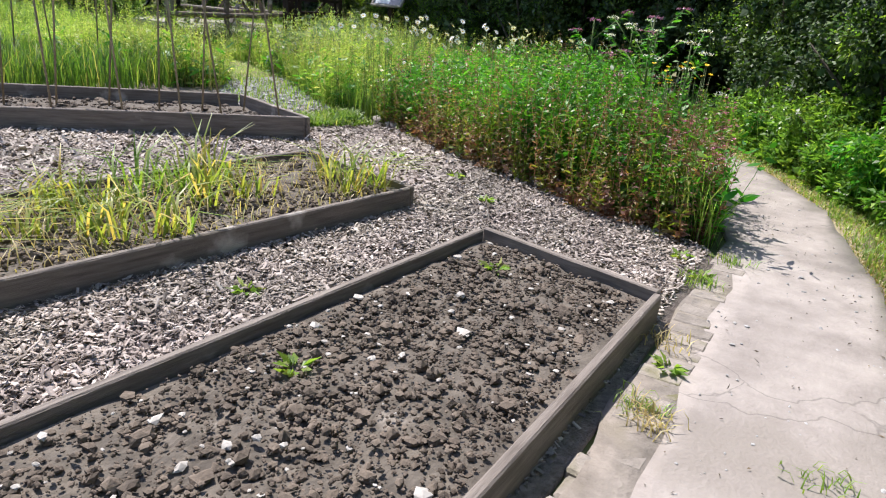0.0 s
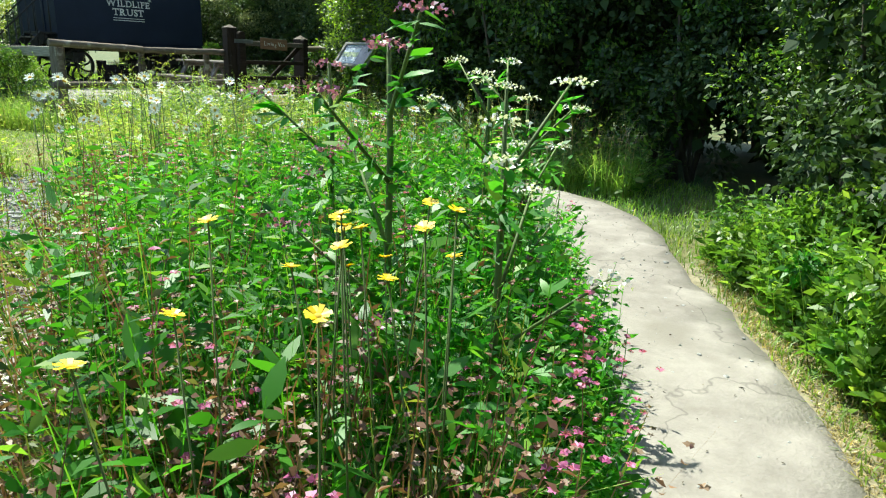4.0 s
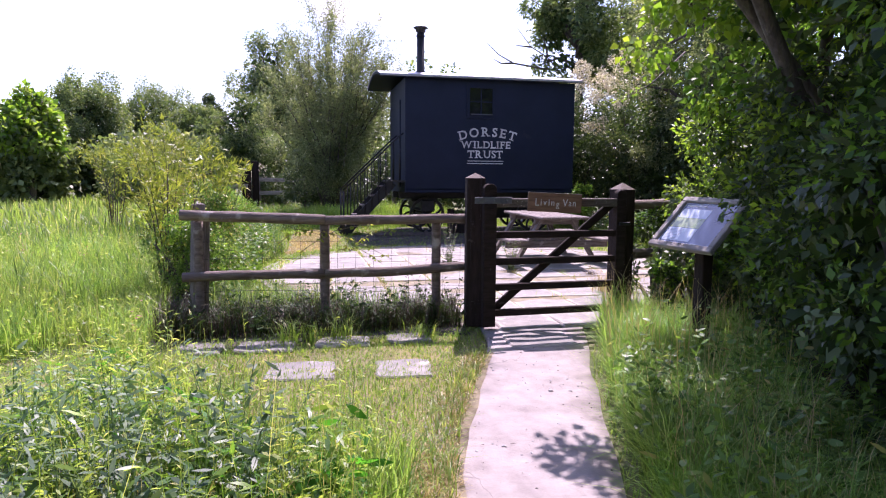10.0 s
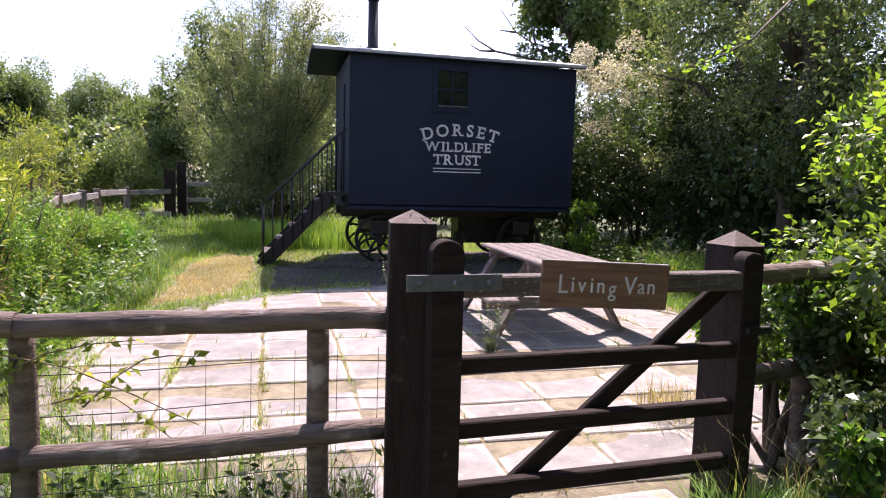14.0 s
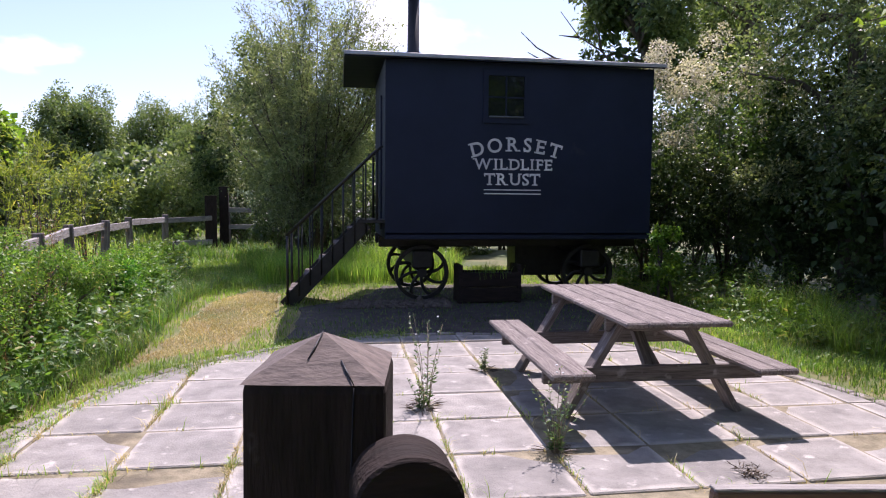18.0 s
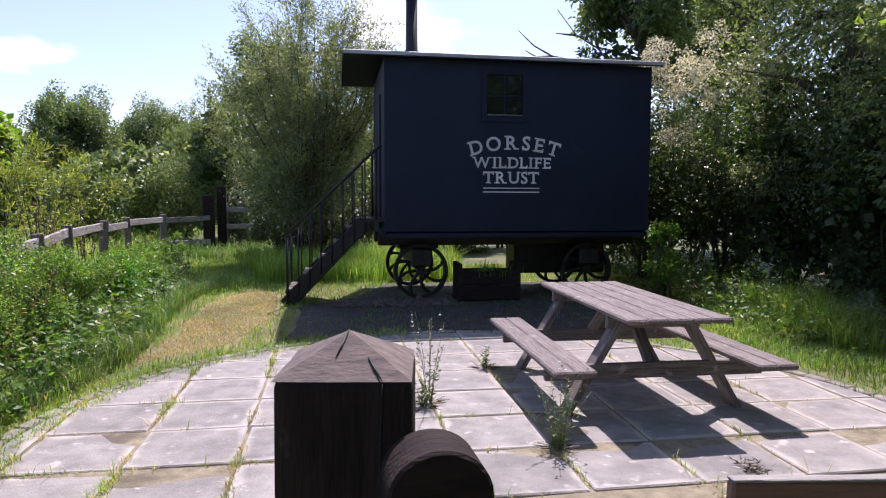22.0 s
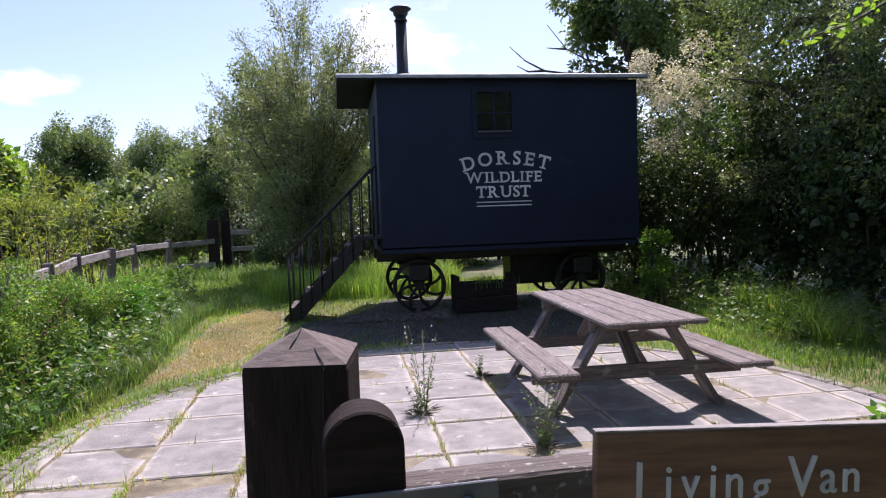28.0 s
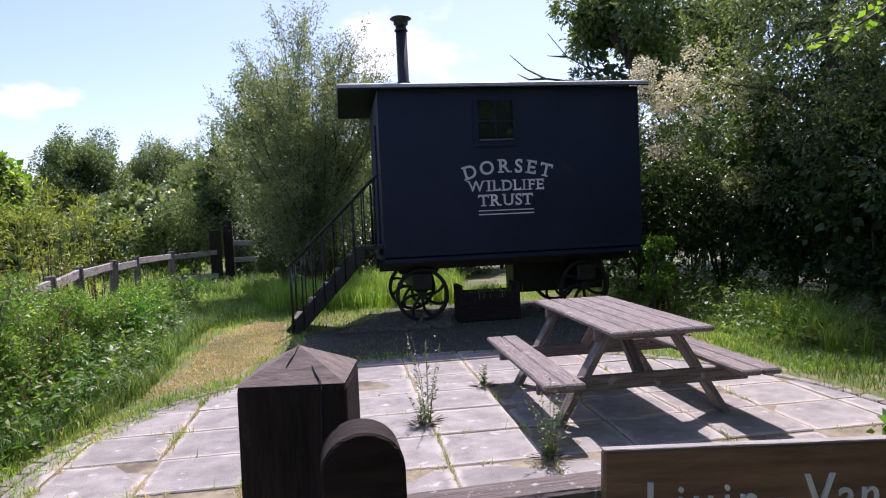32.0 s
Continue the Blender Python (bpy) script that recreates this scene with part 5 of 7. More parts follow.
# ---- trough under the van ----
tr = thing("timber_trough", "dark timber planter box with grass growing from it", "planter", pose(2.17, 8.35, 0.14))
for y in (-0.2, 0.2):
    for z in (0.12, 0.34):
        part("board", worn(block(0.86, 0.035, 0.2, 0.006), 0.003, 4), M_dark, tr, m=pose(0, y, z))
for x in (-0.43, 0.43):
    part("end_board", block(0.06, 0.44, 0.56, 0.006), M_dark, tr, m=pose(x, 0, 0.27))
part("soil", block(0.8, 0.36, 0.34, 0), M_soil, tr, m=pose(0, 0, 0.24))

# ---- grass ----


def grass(name, poly, n, low, high, material, label, avoid=(), width=0.006, lean=0.5, z=-0.02, patch=0.8):
    xy = scatter(poly, n, avoid)
    c = clumps(xy, patch)
    h = (low + (high - low) * rng.beta(2, 2.4, len(xy))) * (0.55 + 0.9 * c)
    v = blade_verts(on_ground(xy, z), h, width * rng.uniform(0.7, 1.4, len(xy)), lean * rng.uniform(0.2, 1.4, len(xy)))
    return tagged(quads(name, v, material, per=6, faces=BLADE), label, "grass", kind="stuff")


L_dry = leafy("dead_grass", (0.04, 0.027, 0.017), (0.11, 0.074, 0.043), (0.22, 0.16, 0.085), 0.03)
VERGE = PATH_R[2:-1] + [(1.35, -0.1), (2.2, -0.2), (2.6, -1.2), (1.6, -3.2), (1.0, -5.0), (0.7, -7.0), (-0.2, -8.9), (-2.0, -9.9), (-4.2, -10.9), (-6.5, -11.6), (-9.0, -11.9)]
NEARSHADE = [(-0.85, -7.4), (-0.72, -5.9), (-0.4, -4.5), (0.02, -3.2), (0.44, -2.0), (0.84, -1.1), (1.3, -0.1), (2.3, -0.2), (2.0, -1.6), (1.1, -3.2), (0.5, -5.0), (-0.2, -7.3)]
OPEN = [GRAVEL, TRODDEN, TRACK, BACK_LAWN]
grass("meadow_grass", MEADOW, 62000, 0.12, 0.6, L_grass, "tall mixed meadow grass", OPEN, lean=0.5, patch=1.3)
grass("lush_meadow_grass", MEADOW, 26000, 0.15, 0.62, L_fine, "green grass growing thickly through the meadow", OPEN, width=0.005, lean=0.65, patch=0.9)
sheet("gravel_track", wavy(TRACK, 0.1, 0.2, 41), 0.0, M_chipbed, "pale gravel track from the beds to the lawn", "gravel", 0.2, 0.012)
sheet("back_lawn", wavy(BACK_LAWN, 0.1, 0.3, 43), -0.006, M_mown, "dry mown grass beside the meadow", "grass")
grass("back_lawn_grass", BACK_LAWN, 9000, 0.015, 0.07, L_grass, "short mown grass beside the meadow", width=0.006, lean=0.8)
xy = scatter(TRACK, 2600)
tagged(lumps("track_gravel", on_ground(xy, 0.004), rng.gamma(2.0, 0.004, len(xy)) + 0.004, M_gravel), "loose grey gravel of the track", "gravel", kind="stuff")
grass("track_weeds", TRACK, 900, 0.03, 0.18, L_lush, "weeds sprouting through the gravel track", width=0.009, lean=0.9, patch=2.0)
grass("track_edge_grass", [(-5.0, -5.5), (-5.75, -5.35), (-6.0, -5.75), (-5.15, -6.2)], 2600, 0.04, 0.16, L_lush, "low green weeds between chips and gravel", width=0.012, lean=1.0, patch=2.5)
grass("verge_grass", VERGE, 26000, 0.02, 0.11, L_lush, "grass verge along the hedge side of the path", width=0.006, lean=1.0, patch=2.0)
xy = scatter(NEARSHADE, 30000)
h = (0.2 + 0.45 * rng.beta(2, 2.4, len(xy))) * (0.5 + 0.9 * clumps(xy, 1.6))
tagged(quads("tall_verge_grass", arch_verts(on_ground(xy, -0.02), h, 0.005 * rng.uniform(0.7, 1.4, len(xy)), rng.uniform(0.3, 1.25, len(xy))), L_fine, per=8, faces=ARCH), "tall arching grass beside the path to the gate", "grass", kind="stuff")
grass("footing_tufts", [(-3.0, -0.8), (-0.2, -0.72), (-0.15, -0.3), (-2.9, -0.34)], 1300, 0.02, 0.13, L_lush, "tufts of grass round the sunken slabs", width=0.006, lean=0.9, patch=3.0)
grass("dry_lawn_grass", LAWN, 10000, 0.015, 0.05, L_straw, "dry yellow patches in the mown grass", width=0.005, lean=0.9, patch=1.2)
grass("lawn_grass", LAWN, 32000, 0.02, 0.075, L_lush, "short mown grass", width=0.005, lean=0.6)
FENCE_FOOT = [(-2.9, -0.24), (-0.15, -0.18), (-0.12, 0.35), (-2.9, 0.45)]
# Grass in the darkest leaf colour, painting the shade at the fence foot.
grass("fence_grass", FENCE_FOOT, 2000, 0.12, 0.5, L_deep, "green grass along the foot of the fence, darkened for shade", width=0.007, lean=0.7, patch=2.5)
grass("fence_back_grass", [(-2.6, 0.3), (-0.1, 0.22), (-0.1, 0.62), (-1.0, 0.7), (-2.0, 1.3), (-2.5, 1.6)], 1500, 0.15, 0.5, L_nettle, "tangled grass behind the fence rails", width=0.006, lean=0.6, patch=2.5)
grass("dry_fence_grass", FENCE_FOOT, 4600, 0.1, 0.5, L_dry, "dead brown grass stems along the fence", width=0.004, lean=0.7, patch=2.0)
# Duller grass colour stands in for the tree shade over this strip.
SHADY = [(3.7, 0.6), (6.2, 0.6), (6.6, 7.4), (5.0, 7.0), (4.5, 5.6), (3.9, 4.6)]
grass("shady_grass", SHADY, 5200, 0.02, 0.12, L_nettle, "thin grass beside the patio, shade put in its dull colour", [PATIO], width=0.006, lean=0.9, patch=2.0)
# Brighter grass colour stands in for the sunlit patch.
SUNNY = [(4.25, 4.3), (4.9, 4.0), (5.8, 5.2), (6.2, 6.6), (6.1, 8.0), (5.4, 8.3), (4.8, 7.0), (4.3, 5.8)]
grass("sunny_grass", SUNNY, 9000, 0.02, 0.1, L_lush, "uncut grass between patio and trees, sunlight put in its brighter colour", [PATIO], width=0.007, lean=0.8, patch=1.4)
grass("tall_edge_grass", [(5.3, 4.6), (5.9, 5.3), (6.3, 6.6), (6.2, 8.1), (5.8, 7.6), (5.7, 6.2), (5.0, 4.9)], 1800, 0.2, 0.55, L_lush, "taller grass clumps along the dark shrubs", width=0.008, lean=0.7, patch=2.2)
STRAW = [(-1.85, 5.3), (-1.1, 6.1), (-0.75, 7.6), (-0.85, 9.4), (-1.35, 9.9), (-1.75, 8.6), (-1.8, 7.0)]
# Dark patch follows the van's cast shadow and paints it onto the ground.
VAN_SHADE = [(-0.55, 6.2), (1.0, 6.35), (3.0, 6.0), (4.3, 6.3), (4.5, 8.2), (4.3, 10.2), (0.8, 10.2), (0.3, 8.7), (-0.5, 8.0)]
sheet("van_soil", wavy(VAN_SHADE, 0.12, 0.3, 51), -0.008, M_van_shade, "soil patch before the van, darkened to paint in its shade", "soil", 0.3, 0.01)
grass("van_shade_grass", VAN_SHADE, 6500, 0.015, 0.08, L_nettle, "thin grass on the shade-dark soil patch before the van", width=0.006, lean=0.9, patch=1.5)
grass("yard_grass", wavy(yard, 0, 1), 44000, 0.02, 0.1, L_lush, "short patchy grass round the van", [PATIO, STRAW, SHADY, VAN_SHADE], width=0.007, patch=0.5)
grass("shade_lawn", [(-3.3, 9.0), (-1.7, 9.4), (-0.9, 11.3), (0.0, 14.0), (-3.9, 15.5)], 9000, 0.04, 0.2, L_lush, "longer grass beyond the worn lawn", width=0.012, lean=0.7, patch=1.4)
grass("far_end_grass", [(-4.3, 15.0), (-0.5, 14.6), (0.5, 20.0), (-4.5, 20.5)], 7000, 0.15, 0.5, L_nettle, "rank grass under the far fence", width=0.014, lean=0.7, patch=1.2)
grass("straw_grass", wavy(STRAW, 0.18, 0.3, 7), 13000, 0.012, 0.04, L_straw, "dried yellow grass worn by feet", width=0.006, lean=0.9)
grass("long_grass", [(-1.2, 10.6), (2.2, 10.5), (2.6, 13.5), (-2.0, 13.5)], 8000, 0.25, 0.6, L_lush, "long bright grass behind the van", width=0.012)
# Here too the dull colour takes the place of tree shade.
grass("long_grass", [(4.6, 0.6), (5.6, 3.8), (6.4, 7.0), (5.0, 8.4), (4.3, 6.5), (4.3, 4.2)], 6500, 0.03, 0.15, L_nettle, "thin grass under the trees, shade put in its dull colour", width=0.008)
grass("far_grass", [(-30, 8), (-5, 4), (-5, 32), (-30, 32)], 18000, 0.25, 0.6, L_grass, "tall grass of the far meadow", width=0.03)
grass("far_grass", [(-14, 1.0), (-5.0, -2.2), (-3.4, 0.5), (-3.8, 8), (-14, 10)], 16000, 0.2, 0.6, L_nettle, "tall grass beyond the beds", width=0.014)
grass("bed_grass", [(-12, -2.5), (-5.0, -3.6), (-4.7, -1.5), (-12, 1.5)], 16000, 0.2, 0.6, L_nettle, "overgrown green grass behind the beds", width=0.01)
HEDGE_EDGE = [(-6.6, -10.36), (-5.15, -10.06), (-4.02, -9.54), (-2.5, -8.62), (-1.5, -8.5), (-1.5, -8.7), (-2.5, -8.9), (-4.0, -9.85), (-5.2, -10.38), (-6.7, -10.7), (-8.6, -10.95), (-8.75, -10.62)]
grass("edge_green", [(x, y - 0.12 if k > 4 else y - 0.02) for k, (x, y) in enumerate(HEDGE_EDGE)], 3800, 0.02, 0.09, L_lush, "fresh green grass between path and hedge", width=0.006, lean=0.9, patch=2.2)
grass("edge_grass", HEDGE_EDGE, 15000, 0.012, 0.05, L_straw, "short dry grass on the path edge", width=0.006, lean=0.9)


MEADOW_EDGE = [(-2.55, -6.95), (-2.1, -5.9), (-1.75, -5.0), (-1.3, -3.4), (-1.0, -2.5), (-0.62, -1.7), (-0.3, -1.0), (-0.14, -1.0), (-0.44, -1.7), (-0.76, -2.5), (-1.0, -3.4), (-1.33, -5.0), (-1.68, -5.9), (-2.15, -6.95)]
sheet("meadow_edge_dirt", wavy([(x + 0.05, y) for x, y in MEADOW_EDGE], 0.06, 0.15, 63), 0.003, M_joint, "sandy trodden edge between path and meadow", "soil", 0.15, 0.008)
grass("meadow_edge_straw", MEADOW_EDGE, 20000, 0.012, 0.09, L_straw, "dry trodden straw along the meadow side of the path", width=0.006, lean=1.0, patch=2.2)
grass("meadow_edge_tufts", MEADOW_EDGE, 3200, 0.03, 0.18, L_grass, "ragged green tufts along the path edge", width=0.007, lean=0.8, patch=2.6)
TALL_MEADOW = [(-3.2, -7.6), (-2.6, -6.9), (-2.15, -5.9), (-1.8, -5.0), (-1.4, -3.6), (-2.4, -2.4), (-3.2, -1.2), (-6.0, -1.0), (-5.0, -4.5), (-4.6, -6.0)]
grass("meadow_seed_stems", TALL_MEADOW, 2600, 0.4, 0.85, L_straw, "thin straw-coloured seeding grass stems", OPEN, width=0.0035, lean=0.35)
grass("shade_seed_stems", NEARSHADE, 900, 0.45, 0.95, L_straw, "pale seeding grass stems in the shade", width=0.0035, lean=0.45)
# litter of dry leaves and grit along the path
LITTER = [(-11, -10.9), (-11, -9.75), (-6.9, -9.7), (-5.3, -9.45), (-4.3, -8.9), (-2.9, -7.9), (-2.4, -6.9), (-1.7, -5.0), (-0.9, -2.4), (0.0, -0.4), (0.7, -1.1), (-0.1, -3.2), (-0.8, -5.6), (-1.1, -7.6), (-2.5, -8.6), (-4.0, -9.55), (-6.6, -10.4)]
xy = scatter(LITTER, 500)
tagged(quads("leaf_litter", leaf_verts(on_ground(xy, 0.006), rng.normal(size=(len(xy), 3)) * (1, 1, 0.12), rng.gamma(2.0, 0.006, len(xy)) + 0.004, 0.006), L_dry), "scraps of dry leaf and twig lying on the path", "leaf litter", kind="stuff")
xy = scatter(LITTER, 1600)
tagged(lumps("path_grit", on_ground(xy, 0.0), rng.gamma(1.4, 0.002, len(xy)) + 0.0015, M_gravel, 0.6), "small stones pressed into the path", "grit", kind="stuff")


def joint_weeds():
    pts = []
    for k in range(-7, 8):
        x = -1.26 + 0.645 * (k + 1)
        wide = k in (-2, -1, 0)
        for _ in range(1700 if wide else 330):
            pts.append((x + rng.normal(0, 0.02 if wide else 0.01), rng.uniform(0.3, 5.9)))
    for r in range(-4, 8):
        for _ in range(260):
            x = rng.uniform(-2.3, 4.1)
            pts.append((x, 2.22 + 0.615 * r - 0.012 * (x - 1.5) + rng.normal(0, 0.01)))
    p = np.array(pts)
    p = p[np.hypot(p[:, 0] - PATIO_C[0], p[:, 1] - PATIO_C[1]) < PATIO_R + 0.05]
    keep = clumps(p, 2.4) > 0.5
    p = p[keep]
    h = rng.gamma(2.0, 0.014, len(p)) + 0.008
    return tagged(quads("joint_grass", blade_verts(on_ground(p, -0.01), h, 0.005, 0.9), L_straw, per=6, faces=BLADE), "dry grass and moss in the slab joints", "grass", kind="stuff"), p[clumps(p, 3.1) > 0.54]


green = joint_weeds()[1]
tagged(quads("joint_tufts", blade_verts(on_ground(green, -0.01), rng.gamma(2.0, 0.02, len(green)) + 0.01, 0.005, 0.8), L_lush, per=6, faces=BLADE), "small green grass tufts in the slab joints", "grass", kind="stuff")

RING = [(PATIO_C[0] + r * math.cos(radians(a)), PATIO_C[1] + r * math.sin(radians(a))) for r, angles in ((3.4, range(95, 236, 10)), (2.98, range(235, 94, -10))) for a in angles]
grass("patio_edge_grass", wavy(RING, 0.06, 0.15, 31), 5200, 0.015, 0.12, L_lush, "ragged grass creeping over the patio edge", width=0.006, lean=1.0, patch=3.0)
grass("patio_edge_straw", wavy(RING, 0.06, 0.15, 33), 2600, 0.01, 0.07, L_straw, "dry grass creeping over the patio edge", width=0.005, lean=1.0, patch=3.0)

# ---- shrubs and trees ----


def leaf_mass(name, centres, radii, n, size, material, parent=None, droop=0.2, squash=1.0, aspect=0.5, shell=0.55):
    c, r = np.array(centres, float), np.array(radii, float)
    pick = rng.choice(len(c), n, p=r ** 2 / (r ** 2).sum())
    d = unit(rng.normal(size=(n, 3)))
    rad = r[pick] * (shell + (1 - shell) * rng.uniform(0, 1, n) ** 0.7) * (0.75 + 0.5 * rng.uniform(0, 1, n) ** 2)
    p = c[pick] + d * rad[:, None] * np.array([1, 1, squash])
    le = size * rng.uniform(0.6, 1.35, n)
    v = leaf_verts(p, d + rng.normal(0, 0.6, (n, 3)) + np.array([0, 0, -droop]), le, le * aspect)
    return quads(name, v, material, parent)


def rnd_blob(cx, cy, cz, rx, ry, rz, k, rnd, low=0.0):
    """Cluster centres inside an uneven ellipsoid, most of them near its skin."""
    out, rad = [], []
    while len(out) < k:
        d = Vector((rnd.gauss(0, 1), rnd.gauss(0, 1), rnd.gauss(0, 1))).normalized()
        f = (0.35 + 0.65 * rnd.random() ** 0.5) * (0.85 + 0.3 * noise.noise(d * 2 + Vector((cx, cy, 0))))
        p = (cx + d.x * rx * f, cy + d.y * ry * f, cz + d.z * rz * f)
        if p[2] < low:
            continue
        out.append(p)
        rad.append(min(rx, rz) * rnd.uniform(0.16, 0.32))
    return out, rad


def tree(name, label, x, y, h, r, n, size, material, trunk=0.14, base=1.0, k=30, seed=1, aspect=0.5, droop=0.2, category="tree", squash=1.0, limbs=12, twigs=0, foot=(0.0, 0.0), lit=None, core=True):
    rnd = random.Random(seed)
    g = float(rise(y))
    t = thing(name, label, category, pose(x, y, g))
    cz, rz = (h + base) / 2, (h - base) / 2
    cs, rs = rnd_blob(0, 0, cz, r, r, rz, k, rnd, max(0.2, base * 0.6))
    pts = [(foot[0], foot[1], -0.1), (foot[0] * 0.85 + rnd.uniform(-0.05, 0.05), foot[1] * 0.85 + rnd.uniform(-0.05, 0.05), h * 0.3), (rnd.uniform(-0.2, 0.2), rnd.uniform(-0.2, 0.2), h * 0.6), (rnd.uniform(-0.3, 0.3), rnd.uniform(-0.3, 0.3), h * 0.88)]
    part("trunk", tube(pts, [trunk, trunk * 0.8, trunk * 0.5, trunk * 0.15], 8), M_bark, t)
    for i in range(min(limbs, len(cs))):
        c = Vector(cs[i])
        q = min(0.85, max(0.2, (c.z / h) * 0.75))
        s = Vector(pts[1]).lerp(Vector(pts[3]), q) if q > 0.3 else Vector((foot[0], foot[1], h * q))
        mid = s.lerp(c, 0.5) + Vector((0, 0, 0.12 * r))
        part("limb", tube([s, mid, c], [trunk * 0.38, trunk * 0.22, trunk * 0.07], 6), M_bark, t)
    for i in range(twigs):
        c = Vector(cs[rnd.randrange(len(cs))])
        c.z = max(c.z, cz)
        e = c + Vector((rnd.uniform(-0.4, 0.4), rnd.uniform(-0.4, 0.4), rnd.uniform(0.4, 0.9)))
        part("twig", tube([c, c.lerp(e, 0.5) + Vector((0.05, 0, 0)), e], [0.012, 0.008, 0.003], 4), M_bark, t)
        cs.append(tuple(e))
        rs.append(0.16)
    leaf_mass("crown", cs, rs, n if lit is None else int(n * 0.65), size, material, t, droop, squash, aspect)
    # Larger near-black leaves inside paint the crown's shade and stop sky showing through.
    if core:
        leaf_mass("shade_foliage", [(p[0] * 0.6, p[1] * 0.6, cz + (p[2] - cz) * 0.7) for p in cs], rs, max(160, n // 10), size * 1.6, L_deep, t, droop, squash, 0.8, 0.1)
    # Lighter leaves on the upper clusters put sunlight into the crown's colour.
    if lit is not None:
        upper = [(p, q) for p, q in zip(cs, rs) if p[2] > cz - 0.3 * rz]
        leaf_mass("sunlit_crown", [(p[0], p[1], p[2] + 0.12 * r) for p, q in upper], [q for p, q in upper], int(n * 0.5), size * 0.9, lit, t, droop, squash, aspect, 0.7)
    return t


def shrub(label, x, y, h, r, n, size, material, seed, category="shrub", aspect=0.55, low=0.05, k=26, lit=None, lit_to=9.0, core=0, lit_from=-1.0):
    rnd = random.Random(seed)
    g = float(rise(y))
    t = thing("shrub", label, category, pose(x, y, g))
    cs, rs = rnd_blob(0, 0, h * 0.48, r, r, h * 0.52, k, rnd, low)
    for i in range(7):
        c = Vector(cs[i])
        part("stem", tube([(rnd.uniform(-0.15, 0.15), rnd.uniform(-0.15, 0.15), -0.05), c.lerp(Vector((0, 0, 0)), 0.45) + Vector((0, 0, 0.1)), c], [0.03, 0.02, 0.008], 5), M_bark, t)
    leaf_mass("foliage", cs, rs, n if lit is None else int(n * 0.6), size, material, t, 0.25, 1.0, aspect, 0.4)
    # Darker core leaves put shade into the shrub's hollows and block the sky.
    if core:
        leaf_mass("shade_foliage", [(p[0] * 0.65, p[1] * 0.65, p[2] * 0.88) for p in cs], rs, core * 2, size * 1.8, L_deep, t, 0.25, 1.0, 0.8, 0.1)
    # Lighter leaf copy between the two heights stands in for sunlit leaves.
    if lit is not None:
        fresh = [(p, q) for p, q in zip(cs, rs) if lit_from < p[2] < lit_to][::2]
        leaf_mass("sunlit_leaves", [p for p, q in fresh], [q * 1.15 for p, q in fresh], int(n * (0.5 if lit_to > 5 else 0.3)), size * 0.8, lit, t, 0.1, 1.0, aspect, 0.6)
    return t


# Dark leaf paints the hedge's shade, lighter lower leaves its sunlit parts.
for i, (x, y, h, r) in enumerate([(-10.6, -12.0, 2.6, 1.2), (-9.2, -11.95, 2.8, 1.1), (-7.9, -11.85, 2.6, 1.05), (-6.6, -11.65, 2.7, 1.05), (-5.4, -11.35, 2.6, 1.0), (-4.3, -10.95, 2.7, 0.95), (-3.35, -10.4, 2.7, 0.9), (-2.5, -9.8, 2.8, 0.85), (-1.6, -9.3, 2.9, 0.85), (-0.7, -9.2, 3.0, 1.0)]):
    shrub("dense hedge shrub beside the path, shade and sun put in its leaf colours", x, y, h, r, 14500, 0.05, L_deep, 20 + i, k=44, lit=L_hedge, lit_to=0.85 if i < 4 else 2.3, core=1100)
skirt = [(-10.6, -11.2), (-8.6, -11.15), (-6.4, -10.9), (-4.9, -10.5), (-3.7, -9.95), (-2.8, -9.3), (-2.1, -8.85)]
k = 0
for (x0, y0), (x1, y1) in zip(skirt, skirt[1:]):
    steps = int(math.hypot(x1 - x0, y1 - y0) / 0.5)
    for q in range(steps):
        x, y = x0 + (x1 - x0) * q / steps, y0 + (y1 - y0) * q / steps
        k += 1
        shrub("low leafy growth at the foot of the hedge", x, y, 0.5 + 0.4 * ((k * 7) % 5) / 4, 0.46, 3000, 0.05, L_herb if k % 3 == 0 else L_hedge, 400 + k, "bramble", 0.45, -0.02, 26)
# Shade of this hedge is coloured in by the dark leaf, sun by the lit one.
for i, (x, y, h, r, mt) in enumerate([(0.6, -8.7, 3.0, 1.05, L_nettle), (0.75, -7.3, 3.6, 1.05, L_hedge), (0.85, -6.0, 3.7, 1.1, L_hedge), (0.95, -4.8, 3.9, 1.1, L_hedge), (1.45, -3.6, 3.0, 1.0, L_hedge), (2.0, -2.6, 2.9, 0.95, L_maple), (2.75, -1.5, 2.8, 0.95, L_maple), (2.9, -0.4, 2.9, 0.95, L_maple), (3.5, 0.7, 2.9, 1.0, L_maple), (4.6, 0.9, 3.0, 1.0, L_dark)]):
    shrub("hedge shrub beside the path to the gate, shade put in its dark leaves", x, y, h, r, 10500, 0.07, L_dark, 40 + i, k=64, lit=mt, core=900 if y < -3 else 350)
